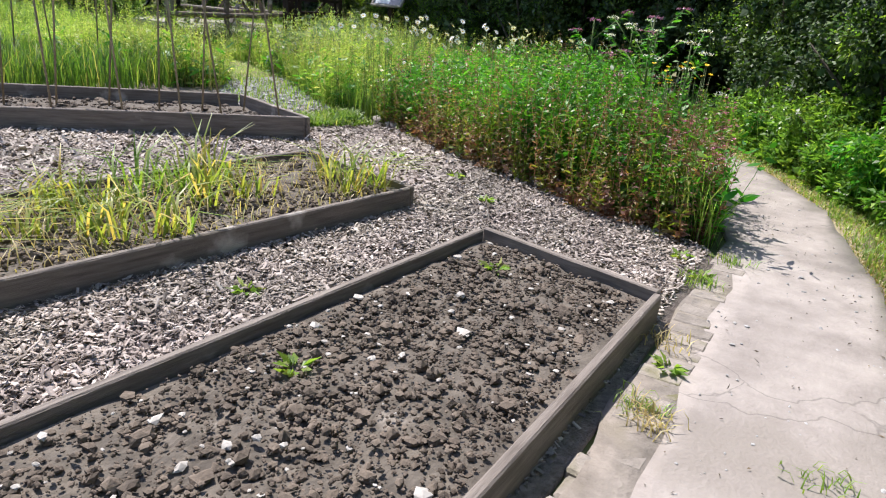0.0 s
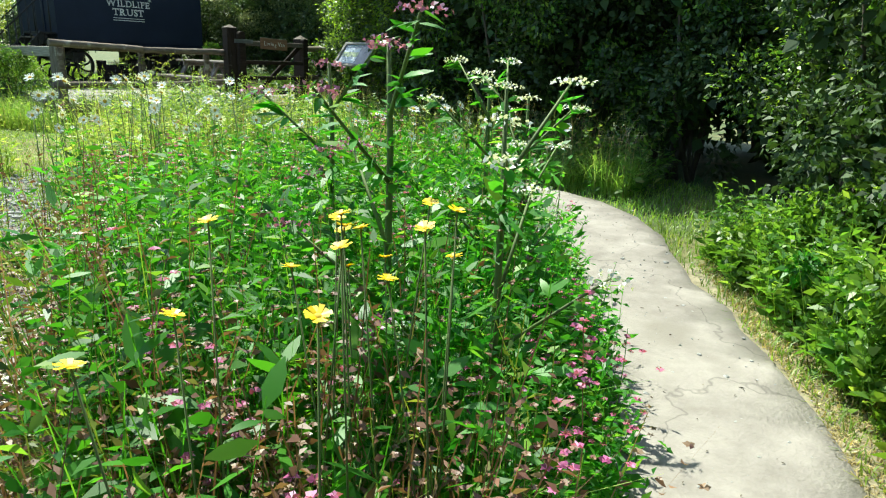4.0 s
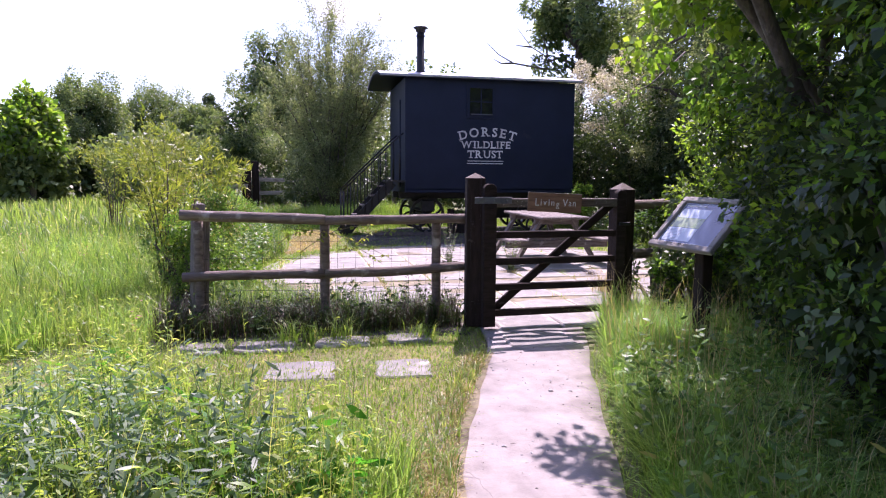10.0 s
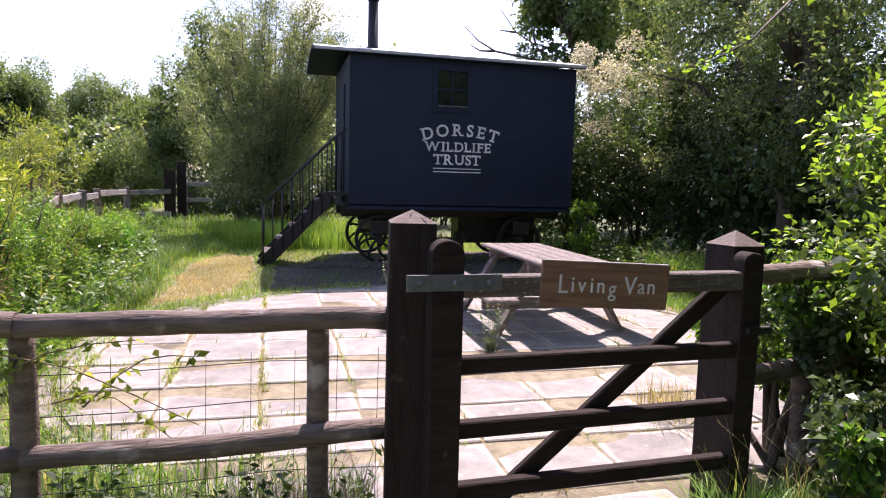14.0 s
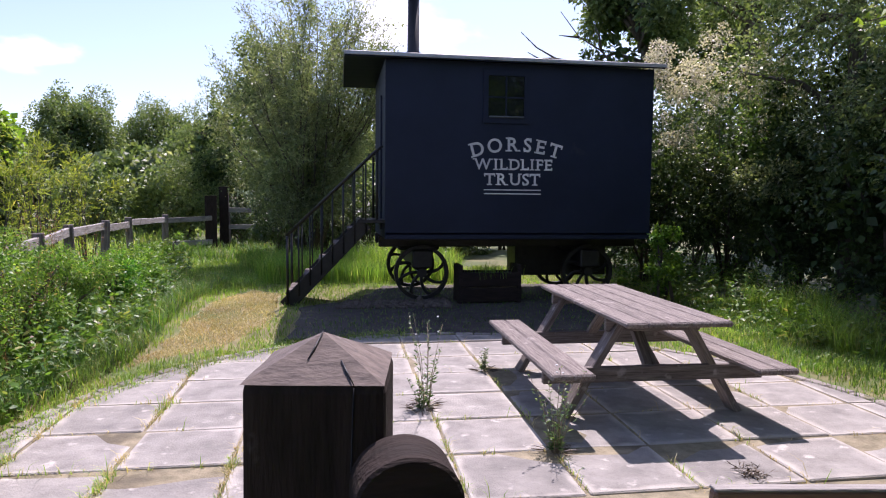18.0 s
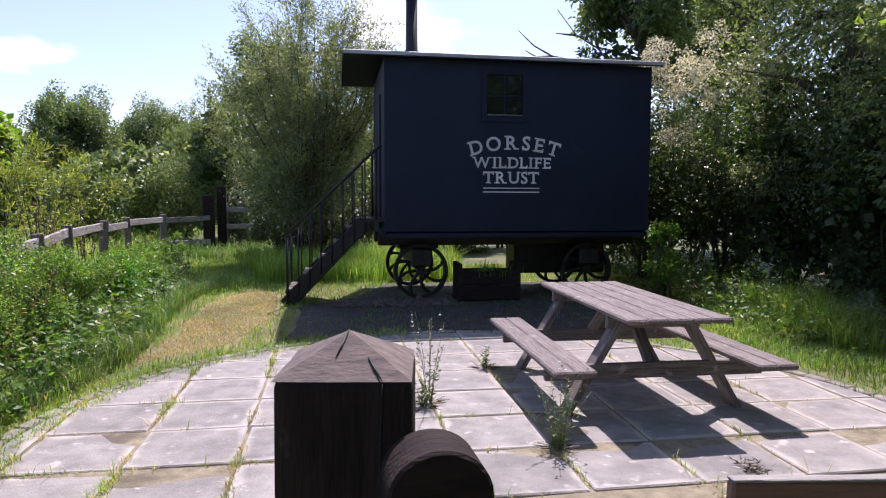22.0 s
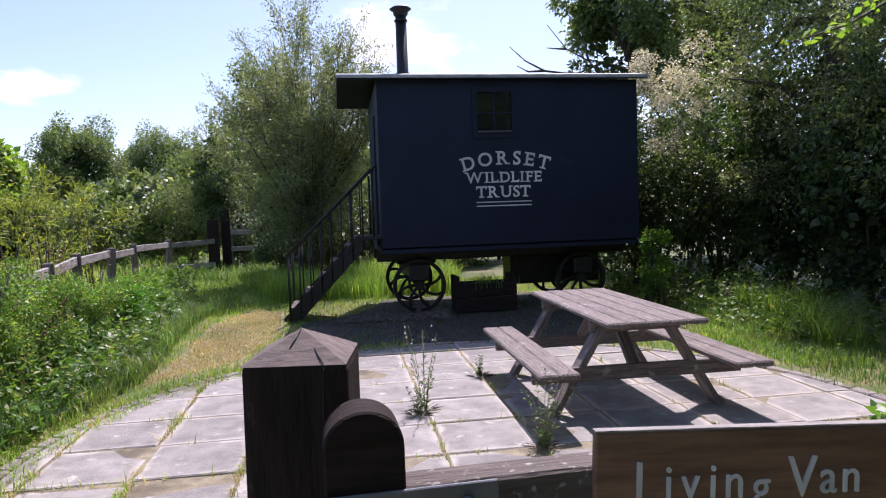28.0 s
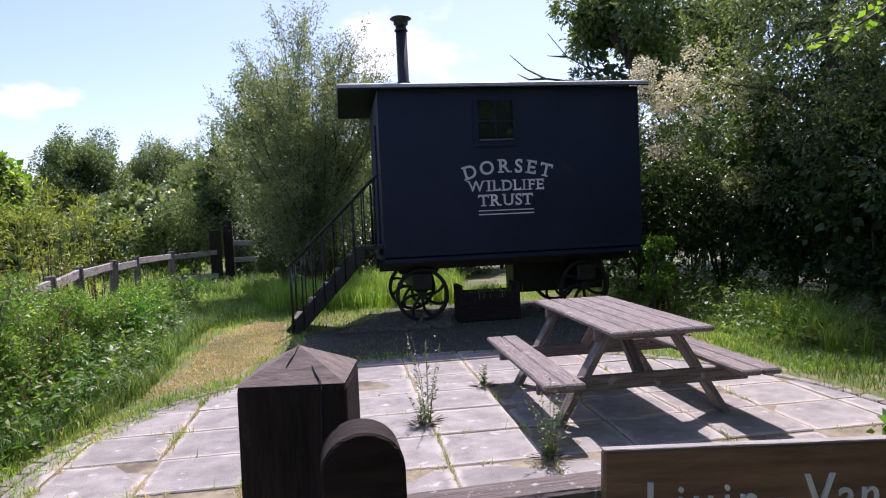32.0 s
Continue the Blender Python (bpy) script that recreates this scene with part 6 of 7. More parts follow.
# Backing added behind the hedge to block sky, its near-black leaf standing for shade.
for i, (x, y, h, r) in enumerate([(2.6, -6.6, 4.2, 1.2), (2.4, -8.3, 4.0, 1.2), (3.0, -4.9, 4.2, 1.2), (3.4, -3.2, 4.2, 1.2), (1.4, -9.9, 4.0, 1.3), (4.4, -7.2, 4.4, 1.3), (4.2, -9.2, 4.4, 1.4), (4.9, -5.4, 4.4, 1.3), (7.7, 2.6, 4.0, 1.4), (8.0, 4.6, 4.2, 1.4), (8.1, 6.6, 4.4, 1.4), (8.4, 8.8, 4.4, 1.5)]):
    shrub("added dark backing thicket that stops sky showing through the hedge", x, y, h, r, 5500, 0.13, L_deep, 460 + i, k=50, core=700)
for i, (x, y, h, r) in enumerate([(2.2, 0.45, 1.25, 0.42), (2.75, 0.75, 1.3, 0.45), (3.3, 1.0, 1.4, 0.5), (2.0, -0.55, 0.95, 0.4), (2.35, -0.95, 1.0, 0.4)]):
    shrub("leafy bramble growing through the fence by the gate", x, y, h, r, 3600, 0.055, L_dark, 440 + i, "bramble", 0.6, 0.0, 24, L_hedge)
# Dark leaf below and lighter leaf above colour in shade and sun on these shrubs.
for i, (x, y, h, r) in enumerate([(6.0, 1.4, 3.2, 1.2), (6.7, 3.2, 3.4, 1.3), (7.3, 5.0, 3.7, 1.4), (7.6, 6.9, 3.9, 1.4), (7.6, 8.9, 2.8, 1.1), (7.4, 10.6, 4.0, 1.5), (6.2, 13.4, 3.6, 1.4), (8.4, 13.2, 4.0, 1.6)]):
    shrub("shrub beside the patio, shade put in its dark leaves", x, y, h, r, 9500, 0.075, L_dark, 60 + i, k=50, lit=L_nettle if y > 10 else L_willow, core=1000, lit_from=-1.0 if y > 10 else 1.7)
# These bushes too carry their shade in the dark leaf colour.
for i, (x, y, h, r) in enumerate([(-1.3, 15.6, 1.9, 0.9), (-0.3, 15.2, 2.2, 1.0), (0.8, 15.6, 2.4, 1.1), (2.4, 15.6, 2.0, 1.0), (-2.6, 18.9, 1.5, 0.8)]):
    shrub("bush behind the van, shade put in its dark leaves", x, y, h, r, 6000, 0.08, L_dark, 340 + i, k=34)
for i, (x, y, h, r) in enumerate([(-7.6, 21.5, 3.0, 1.6), (-5.0, 22.0, 3.2, 1.6), (-2.4, 21.0, 3.0, 1.6), (0.2, 20.8, 3.0, 1.6), (2.6, 20.0, 3.2, 1.6), (5.0, 18.5, 3.4, 1.6), (3.4, 17.0, 2.4, 1.2)]):
    shrub("green hedgerow bush behind the far fence", x, y, h, r, 6000, 0.14, L_far, 320 + i, k=40)
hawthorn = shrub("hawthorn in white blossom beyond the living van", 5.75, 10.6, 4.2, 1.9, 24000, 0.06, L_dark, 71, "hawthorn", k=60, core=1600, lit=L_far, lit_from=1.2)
hrnd = random.Random(8)
cs = [(hrnd.uniform(-0.7, 2.0), hrnd.uniform(-1.6, -0.7), hrnd.gauss(3.6, 0.3)) for _ in range(80)] + [(hrnd.uniform(-0.5, 0.2), -1.4, hrnd.uniform(2.4, 2.8)) for _ in range(10)]
leaf_mass("blossom", cs, [hrnd.uniform(0.08, 0.17) for _ in cs], 8000, 0.036, L_blossom, hawthorn, 0.0, 1.0, 0.8)

# The last five crowns are added above the view to shade verge and path.
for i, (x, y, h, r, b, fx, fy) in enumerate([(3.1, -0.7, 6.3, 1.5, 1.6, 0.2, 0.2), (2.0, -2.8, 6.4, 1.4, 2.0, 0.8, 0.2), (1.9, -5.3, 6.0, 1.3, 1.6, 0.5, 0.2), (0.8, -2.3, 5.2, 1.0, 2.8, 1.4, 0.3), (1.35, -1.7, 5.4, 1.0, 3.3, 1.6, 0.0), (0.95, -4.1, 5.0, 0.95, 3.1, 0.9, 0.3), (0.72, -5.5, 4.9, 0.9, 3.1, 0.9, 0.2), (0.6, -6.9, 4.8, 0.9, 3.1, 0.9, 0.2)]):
    tree("tree", "leafy maple crown over the path, some added unseen to cast shade", x, y, h, r, 13000, 0.1, L_hedge, 0.08, b, 40, 450 + i, 0.6, foot=(fx, fy), lit=L_maple)
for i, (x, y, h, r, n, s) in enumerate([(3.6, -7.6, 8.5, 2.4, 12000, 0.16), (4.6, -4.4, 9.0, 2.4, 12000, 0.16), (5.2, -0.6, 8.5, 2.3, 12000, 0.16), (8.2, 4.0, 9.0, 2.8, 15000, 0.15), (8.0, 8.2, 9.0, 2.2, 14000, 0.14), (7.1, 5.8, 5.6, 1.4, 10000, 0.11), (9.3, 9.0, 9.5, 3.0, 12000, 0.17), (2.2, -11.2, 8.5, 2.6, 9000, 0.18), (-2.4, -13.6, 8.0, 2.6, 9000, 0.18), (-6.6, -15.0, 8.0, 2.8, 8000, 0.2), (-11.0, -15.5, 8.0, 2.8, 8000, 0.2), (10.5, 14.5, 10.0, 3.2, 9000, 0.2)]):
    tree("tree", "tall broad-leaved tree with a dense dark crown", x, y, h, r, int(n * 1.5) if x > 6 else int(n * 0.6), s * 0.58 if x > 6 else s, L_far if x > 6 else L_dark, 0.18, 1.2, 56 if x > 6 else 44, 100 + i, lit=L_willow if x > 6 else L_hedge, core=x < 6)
ash = tree("tree", "tall ash tree standing behind the hawthorn", 8.0, 15.5, 9.5, 2.0, 14000, 0.14, L_far, 0.2, 3.0, 30, 131)
for pts in (((-0.5, -0.4, 4.3), (-1.0, -0.5, 4.8), (-1.42, -0.5, 5.25), (-2.0, -0.5, 5.55), (-2.5, -0.5, 6.15)), ((-1.42, -0.5, 5.25), (-1.5, -0.55, 5.6), (-1.65, -0.55, 5.9)), ((-2.0, -0.5, 5.55), (-2.2, -0.4, 5.58), (-2.5, -0.4, 5.6)), ((-1.0, -0.5, 4.8), (-2.6, -0.5, 5.0), (-3.1, -0.5, 5.25), (-3.5, -0.5, 5.6)), ((-2.6, -0.5, 5.0), (-3.0, -0.4, 5.0), (-3.3, -0.4, 5.15))):
    part("dead_branch", tube(pts, [0.035 - 0.027 * q / (len(pts) - 1) for q in range(len(pts))], 6), M_bark, ash, "bare dead branch")
tree("tree", "tall leafy tree behind the hawthorn", 12.0, 17.0, 9.5, 2.8, 12000, 0.16, L_far, 0.2, 2.0, 30, 132)


def fan_bush(name, label, category, x, y, h, spread, stems, twigs, per, size, aspect, material, seed, thick=0.035, low=0.25, steep=0.45):
    """Many stems that fan up from one stool, each with leafy side twigs."""
    r = np.random.default_rng(seed)
    t = thing(name, label, category, pose(x, y, float(rise(y))))
    tw, lp, ld = [], [], []
    for k in range(stems):
        a, q = r.uniform(0, 2 * math.pi), math.sqrt((k + 0.5) / stems)
        reach = spread * q
        top = h * (1 - steep * q * q) * r.uniform(0.8, 1.06)
        out = np.array([math.cos(a), math.sin(a), 0.0])
        p = [out * 0.12 * q, out * reach * 0.42 + (0, 0, top * 0.5), out * reach * 0.8 + (0, 0, top * 0.8), out * reach + (0, 0, top)]
        p = [np.array(v) + r.normal(0, 0.05 * spread, 3) * (i > 0) * (1, 1, 0.4) for i, v in enumerate(p)]
        part("stem", tube([tuple(v) for v in p], [thick, thick * 0.6, thick * 0.3, thick * 0.1], 5), M_bark, t)
        for _ in range(twigs):
            f = low + (1 - low) * r.uniform() ** 0.8
            i = min(2, int(f * 3))
            b = p[i] + (p[i + 1] - p[i]) * (f * 3 - i)
            d = unit(out * 0.5 + r.normal(0, 0.55, 3) + (0, 0, 0.95))
            le = h * r.uniform(0.07, 0.17)
            side = unit(np.cross(d, r.normal(size=3))) * thick * 0.08
            tw.append([b - side, b + side, b + d * le + side * 0.3, b + d * le - side * 0.3])
            g = r.uniform(0.05, 1.0, per)
            lp.append(b + d * le * g[:, None] + r.normal(0, 0.022 * h ** 0.5, (per, 3)))
            ld.append(d * 1.0 + r.normal(0, 0.6, (per, 3)))
    tagged(quads("side_growth", np.array(tw), M_bark, t), kind="stuff")
    lp, ld = np.concatenate(lp), np.concatenate(ld)
    le = size * r.uniform(0.6, 1.35, len(lp))
    quads("foliage", leaf_verts(lp, ld, le, le * aspect), material, t)
    return t


willow = fan_bush("willow_tree", "silvery willow with many wispy upright stems behind the van", "willow", -0.6, 14.0, 6.0, 1.95, 50, 32, 46, 0.07, 0.36, L_willow, 140, 0.045, 0.12, 0.42)
cs, rs = rnd_blob(0.0, 0, 2.3, 1.6, 1.5, 1.9, 70, random.Random(141), 0.3)
leaf_mass("lower_foliage", cs, rs, 24000, 0.07, L_willow, willow, 0.0, 1.1, 0.36, 0.2)
tree("willow_tree", "smaller dark green willow beside the far fence", -3.4, 20.4, 4.9, 1.6, 20000, 0.09, L_far, 0.1, 0.6, 30, 141, 0.25, 0.1, "willow", 1.1, 14, 6)
for i, (x, y, h, r, mt) in enumerate([(-18.6, 40, 5.4, 2.6, L_far), (-11.2, 44, 8.1, 3.0, L_far), (-8.0, 40, 6.4, 2.0, L_far), (-7.0, 41, 6.6, 1.3, L_dark), (-20.5, 34, 5.0, 2.6, L_far), (-26, 36, 6.0, 3.2, L_far), (-2.0, 36, 6.0, 2.6, L_far), (1.8, 38, 7.0, 3.0, L_far), (-33, 34, 7.0, 3.5, L_far), (6, 34, 8.0, 3.2, L_far), (-13.5, 36, 7.3, 2.6, L_far), (-12.6, 25, 5.0, 1.5, L_maple), (-9.5, 30, 3.6, 2.0, L_far), (-6.8, 27, 3.4, 1.6, L_willow), (-24, 28, 4.5, 2.4, L_far), (-27, 22, 5.0, 2.8, L_far), (-16, 24, 3.3, 1.9, L_far), (-20.5, 26, 4.2, 2.3, L_far), (-28.5, 28, 5.0, 2.8, L_far), (-12.8, 26.5, 3.0, 1.8, L_far), (-24.5, 18, 3.4, 2.0, L_far), (-32, 25, 6.0, 3.2, L_far), (-22, 20, 3.6, 2.0, L_far), (-38, 30, 7.0, 3.6, L_far), (-44, 24, 7.0, 3.6, L_far), (-18, 27, 3.4, 1.8, L_far)]):
    tree("tree", "rounded tree in the hedgerow across the meadow", x, y, h, r, 26000 if -16 < x < -6 and y > 30 else 4600, 0.12 if -16 < x < -6 and y > 30 else 0.28, L_far if mt is not L_dark else L_dark, 0.2, 0.0, 60, 160 + i, 0.75, lit=mt)
tree("tree", "tall airy grey-green tree behind the willow", -2.8, 25.0, 8.2, 1.9, 15000, 0.13, L_willow, 0.12, 1.0, 46, 158, 0.5, lit=L_far)
for i, (x, y, h, r) in enumerate([(-16, -12, 6, 2.6), (-17, -7, 6, 2.6), (-16, -2, 6, 2.4), (-17, 4, 6, 2.6), (-14, 9.5, 4.5, 2.2)]):
    tree("tree", "garden boundary tree with a rounded crown", x, y, h, r, 3200, 0.26, L_far, 0.18, 0.6, 28, 190 + i, 0.55)
for i in range(13):
    tree("tree", "low rounded bush in the far hedgerow", -47.0 + 3.3 * i, 33.0 - 0.35 * i, 3.0 + 0.7 * math.sin(i * 2.1), 2.1, 2600, 0.36, L_far, 0.1, -0.3, 34, 210 + i, 0.7)
hill = sheet("far_hill", [(-400, 300), (-250, 260), (-60, 300), (-20, 420), (-400, 420)], 0.0, surface("far_field", (0.05, 0.09, 0.03), (0.1, 0.15, 0.06), 0.95, 0.02, bump=0), "distant wooded hill on the horizon", "hill", 30, 0, 0)
for v in hill.data.vertices:
    u = max(0.0, min(1.0, (v.co.y - 265) / 120)) * max(0, min(1, (v.co.x + 400) / 120)) * max(0, min(1, (-20 - v.co.x) / 120))
    v.co.z = 24 * u + 2 * noise.noise(v.co * 0.03) - 0.5

# boughs that reach over the path
bough = thing("overhanging_bough", "maple bough with bright leaves reaching over the path", "tree", pose(4.6, -4.4, 0))
cs, rs = [], []
brnd = random.Random(3)
for ex, ey, ez in ((0.35, -1.2, 3.1), (0.9, -1.9, 3.0), (1.4, -1.0, 2.9), (0.6, -2.6, 3.3), (0.3, -3.5, 3.6), (1.9, -0.2, 2.7)):
    e = Vector((ex - 4.6, ey + 4.4, ez))
    s = Vector((0, 0, 3.4))
    mid = s.lerp(e, 0.5) + Vector((0, 0, 0.5))
    part("limb", tube([s, mid, e], [0.06, 0.04, 0.012], 6), M_bark, bough)
    for q in range(5):
        cs.append(tuple(mid.lerp(e, 0.35 + 0.17 * q) + Vector((brnd.uniform(-0.3, 0.3), brnd.uniform(-0.3, 0.3), brnd.uniform(-0.3, 0.2)))))
        rs.append(0.3)
leaf_mass("foliage", cs, rs, 3400, 0.085, L_maple, bough, 0.5, 0.7, 0.8, 0.2)
twig_pts = [Vector((3.2, 1.6, 3.0)), Vector((2.6, 1.35, 2.55)), Vector((2.2, 1.22, 2.36)), Vector((1.92, 1.2, 2.28))]
sprig = thing("maple_sprig", "low sprig of bright maple leaves over the fence", "branch", pose(3.2, 1.6, 0))
part("twig", tube([p - Vector((3.2, 1.6, 0)) for p in twig_pts], [0.012, 0.008, 0.005, 0.002], 5), M_bark, sprig)
lp, ld = [], []
for q in range(46):
    u = brnd.uniform(1.0, 2.99)
    lp.append(twig_pts[int(u)].lerp(twig_pts[int(u) + 1], u % 1) - Vector((3.2, 1.6, 0)) + Vector((brnd.gauss(0, 0.02), brnd.gauss(0, 0.03), brnd.gauss(0, 0.02))))
    ld.append((brnd.gauss(-0.4, 0.8), brnd.gauss(0, 0.8), brnd.gauss(-0.2, 0.4)))
sprig_leaves = leaf_verts(np.array(lp), np.array(ld), rng.uniform(0.03, 0.05, len(lp)), 0.03)
for q in range(len(lp)):
    quads("leaf", sprig_leaves[q:q + 1], L_maple, sprig)
part("bough_trunk", tube([(0, 0, -0.1), (0, 0, 3.5)], [0.16, 0.1], 8), M_bark, bough)

# ---- bushes inside the fence ----
for i, (x, y, h, r, mt) in enumerate([(-2.8, 1.3, 1.1, 0.5, L_nettle), (-2.8, 2.5, 1.25, 0.5, L_nettle), (-2.9, 3.6, 1.4, 0.55, L_nettle), (-3.0, 4.7, 1.4, 0.55, L_nettle), (-3.1, 5.8, 1.35, 0.55, L_nettle), (-3.0, 6.7, 1.05, 0.55, L_nettle), (-2.9, 8.0, 0.8, 0.55, L_herb), (-3.0, 9.0, 0.72, 0.55, L_hedge), (-3.3, 10.5, 0.66, 0.55, L_hedge), (-3.5, 12.2, 0.66, 0.6, L_hedge), (-3.6, 13.8, 0.7, 0.6, L_nettle)]):
    shrub("thick green nettles and brambles along the fence", x, y, h, r, 8500, 0.038, mt, 80 + i, "bramble", 0.42, 0.02, 36, L_hedge)
for i, (x, y, h, r) in enumerate([(-3.05, 1.5, 1.85, 0.7), (-2.8, 2.9, 1.7, 0.65), (-3.5, 4.6, 1.45, 0.5), (-3.9, 6.3, 1.9, 0.6), (-4.2, 8.0, 2.1, 0.7), (-4.4, 9.6, 2.3, 0.7), (-5.4, 8.9, 2.1, 0.8), (-4.9, 11.2, 2.5, 0.8), (-4.9, 13.0, 2.6, 0.8)]):
    fan_bush("willow_bush", "yellow-green young willow bush with upright shoots", "bush", x, y, h * 0.98, r * 0.9, 11, 8, 13, 0.09, 0.2, L_yellow, 95 + i, 0.012, 0.1, 0.18)

shrub("small leafy bush beside the van wheel", 4.75, 8.0, 1.35, 0.38, 2600, 0.06, L_hedge, 77, "bush", 0.55, 0.0, 18)
herbs_edge = [(-2.45, 3.2), (-2.05, 4.6), (-1.9, 5.6), (-2.0, 7.0), (-2.05, 9.0), (-1.8, 11.0), (-2.6, 11.5), (-2.6, 7.0), (-2.7, 4.0)]
grass("yard_edge_grass", herbs_edge, 7000, 0.04, 0.34, L_nettle, "ragged green grass below the nettles", width=0.007, lean=0.9, patch=2.2)
grass("yard_edge_straw", herbs_edge, 2600, 0.03, 0.2, L_dry, "dry stalks along the edge of the nettles", width=0.005, lean=0.9, patch=2.2)

# ---- flower border ----


def herbs(name, label, poly, n, low, high, leaves, leaf_len, material, aspect=0.3, avoid=(), stem=0.002):
    """Upright leafy stems in one mesh."""
    xy = scatter(poly, n, avoid)
    n = len(xy)
    h = rng.uniform(low, high, n) * (0.7 + 0.6 * clumps(xy, 0.7))
    base = on_ground(xy, -0.02)
    lean = rng.normal(0, 0.18, (n, 2)) * h[:, None]
    topp = base + np.column_stack([lean, h])
    a = rng.uniform(0, 2 * np.pi, n)
    r = np.stack([np.cos(a), np.sin(a), 0 * a], 1) * stem
    sway = np.column_stack([rng.normal(0, 0.04, (n, 2)) * h[:, None], np.zeros(n)])
    sv = []
    for s, k in ((0, 1.0), (0.35, 0.9), (0.7, 0.7), (1.0, 0.4)):
        c = base + (topp - base) * s + sway * math.sin(s * 3.14)
        sv += [c - r * k, c + r * k]
    f = rng.uniform(0.08, 1.0, (n, leaves))
    p = base[:, None] + (topp - base)[:, None] * f[..., None] + (sway[:, None] * np.sin(f * 3.14)[..., None])
    ang = rng.uniform(0, 2 * np.pi, (n, leaves))
    d = np.stack([np.cos(ang), np.sin(ang), rng.uniform(-0.3, 1.0, (n, leaves))], -1)
    le = leaf_len * (1.25 - 0.7 * f) * rng.uniform(0.5, 1.3, (n, leaves))
    le = le.reshape(-1)
    if leaf_len < 0.08:
        stems = np.concatenate([np.stack([sv[i], sv[i + 1], sv[i + 3], sv[i + 2]], 1) for i in (0, 2, 4)])
        ob = quads(name, np.concatenate([stems, leaf_verts(p.reshape(-1, 3), d.reshape(-1, 3), le, le * aspect)]), material)
    else:
        lv = lance_verts(p.reshape(-1, 3), d.reshape(-1, 3), le, le * aspect)
        ob = quads(name, np.concatenate([np.stack(sv, 1), lv]), material, per=8, faces=ARCH)
    tagged(ob, label, "plants", kind="stuff")
    return topp


TIP = [(-6.55, -9.6), (-6.3, -9.0), (-5.6, -7.6), (-4.9, -6.1), (-3.5, -6.6), (-3.1, -7.6), (-3.6, -8.5), (-4.4, -9.1), (-5.3, -9.45)]
RED = [(-6.5, -9.5), (-6.28, -9.05), (-5.95, -8.7), (-5.6, -8.9), (-5.7, -9.35)]
FRONT = [(-6.55, -9.6), (-6.3, -9.0), (-5.8, -8.0), (-5.3, -8.0), (-5.2, -9.35), (-5.6, -9.5)]
herbs("verge_nettles", "leafy nettles crowding the path edge under the hedge", [(-5.0, -10.2), (-4.0, -9.68), (-3.15, -9.12), (-2.4, -8.62), (-1.95, -8.5), (-1.95, -9.1), (-3.0, -9.9), (-4.2, -10.5), (-5.1, -10.75)], 900, 0.2, 0.6, 16, 0.075, L_hedge, 0.42)
herbs("fence_nettles", "rank green nettles and docks between patio and fence", [(-2.3, 1.0), (-2.15, 2.6), (-2.25, 4.2), (-2.1, 5.3), (-2.15, 6.6), (-2.35, 9.0), (-2.8, 12.5), (-4.2, 13.0), (-3.9, 8.0), (-3.3, 5.0), (-2.8, 1.0)], 1000, 0.2, 0.75, 14, 0.09, L_nettle, 0.4, [PATIO])
tip_tops = herbs("border_plants", "dense leafy wild flower plants in the border", TIP, 2100, 0.36, 0.84, 24, 0.072, L_herb, 0.32, [TRODDEN, GRAVEL, RED])
russ_tops = herbs("russet_border_stems", "reddish seeding stems scattered through the border", TIP, 260, 0.4, 0.9, 18, 0.034, L_russet, 0.45, [TRODDEN, GRAVEL], 0.0022)
herbs("broad_border_plants", "broad bright leaves filling the border", TIP, 640, 0.3, 0.8, 13, 0.12, L_herb, 0.36, [TRODDEN, GRAVEL], 0.0025)
SPILL = [(-6.5, -9.5), (-5.6, -9.25), (-5.1, -8.88), (-4.5, -8.58), (-3.9, -8.1), (-3.3, -7.75), (-3.0, -7.9), (-3.3, -8.1), (-3.8, -8.5), (-4.45, -8.95), (-5.3, -9.36)]
spill_tops = herbs("spilling_plants", "leafy plants spilling from the border over the path edge", SPILL, 520, 0.15, 0.42, 18, 0.065, L_herb, 0.36)
herbs("broad_front_plants", "lush broad-leaved plants at the front of the border", FRONT, 190, 0.25, 0.66, 14, 0.11, L_herb, 0.34, [TRODDEN], 0.003)
herbs("dock_plants", "broad-leaved docks in the meadow", TALL_MEADOW, 380, 0.25, 0.55, 10, 0.18, L_herb, 0.3, OPEN, 0.003)
DOCKS = [(-3.3, -6.0), (-2.3, -6.3), (-1.95, -5.4), (-1.75, -4.6), (-2.6, -4.3), (-3.6, -4.8)]
herbs("bright_dock_plants", "broad bright yellow-green dock leaves beside the path", DOCKS, 150, 0.3, 0.62, 12, 0.17, L_maple, 0.28, OPEN, 0.003)
BUSHY = [(-3.4, -6.5), (-2.55, -6.5), (-2.05, -5.4), (-1.7, -4.2), (-1.5, -3.6), (-2.2, -3.1), (-3.6, -4.6)]
herbs("bushy_meadow_plants", "bushy bright green plants beside the path", BUSHY, 420, 0.3, 0.68, 20, 0.12, L_hedge, 0.24, OPEN, 0.003)
gravel_tops = herbs("campion_stems", "campion stems rising round the gravel", [(-3.6, -6.6), (-2.75, -6.6), (-2.7, -6.0), (-3.3, -6.1)], 54, 0.3, 0.6, 8, 0.05, L_herb, 0.3)
L_grey = leafy("grey_green_leaf", (0.055, 0.11, 0.05), (0.15, 0.24, 0.11), (0.27, 0.34, 0.18), 0.42)
herbs("reddish_stems", "reddish seeding stems among the willow bushes", [(-2.5, 2.2), (-2.6, 5.0), (-3.1, 8.0), (-3.8, 8.0), (-3.4, 4.6), (-3.0, 2.2)], 150, 0.8, 1.35, 26, 0.045, L_russet, 0.4)
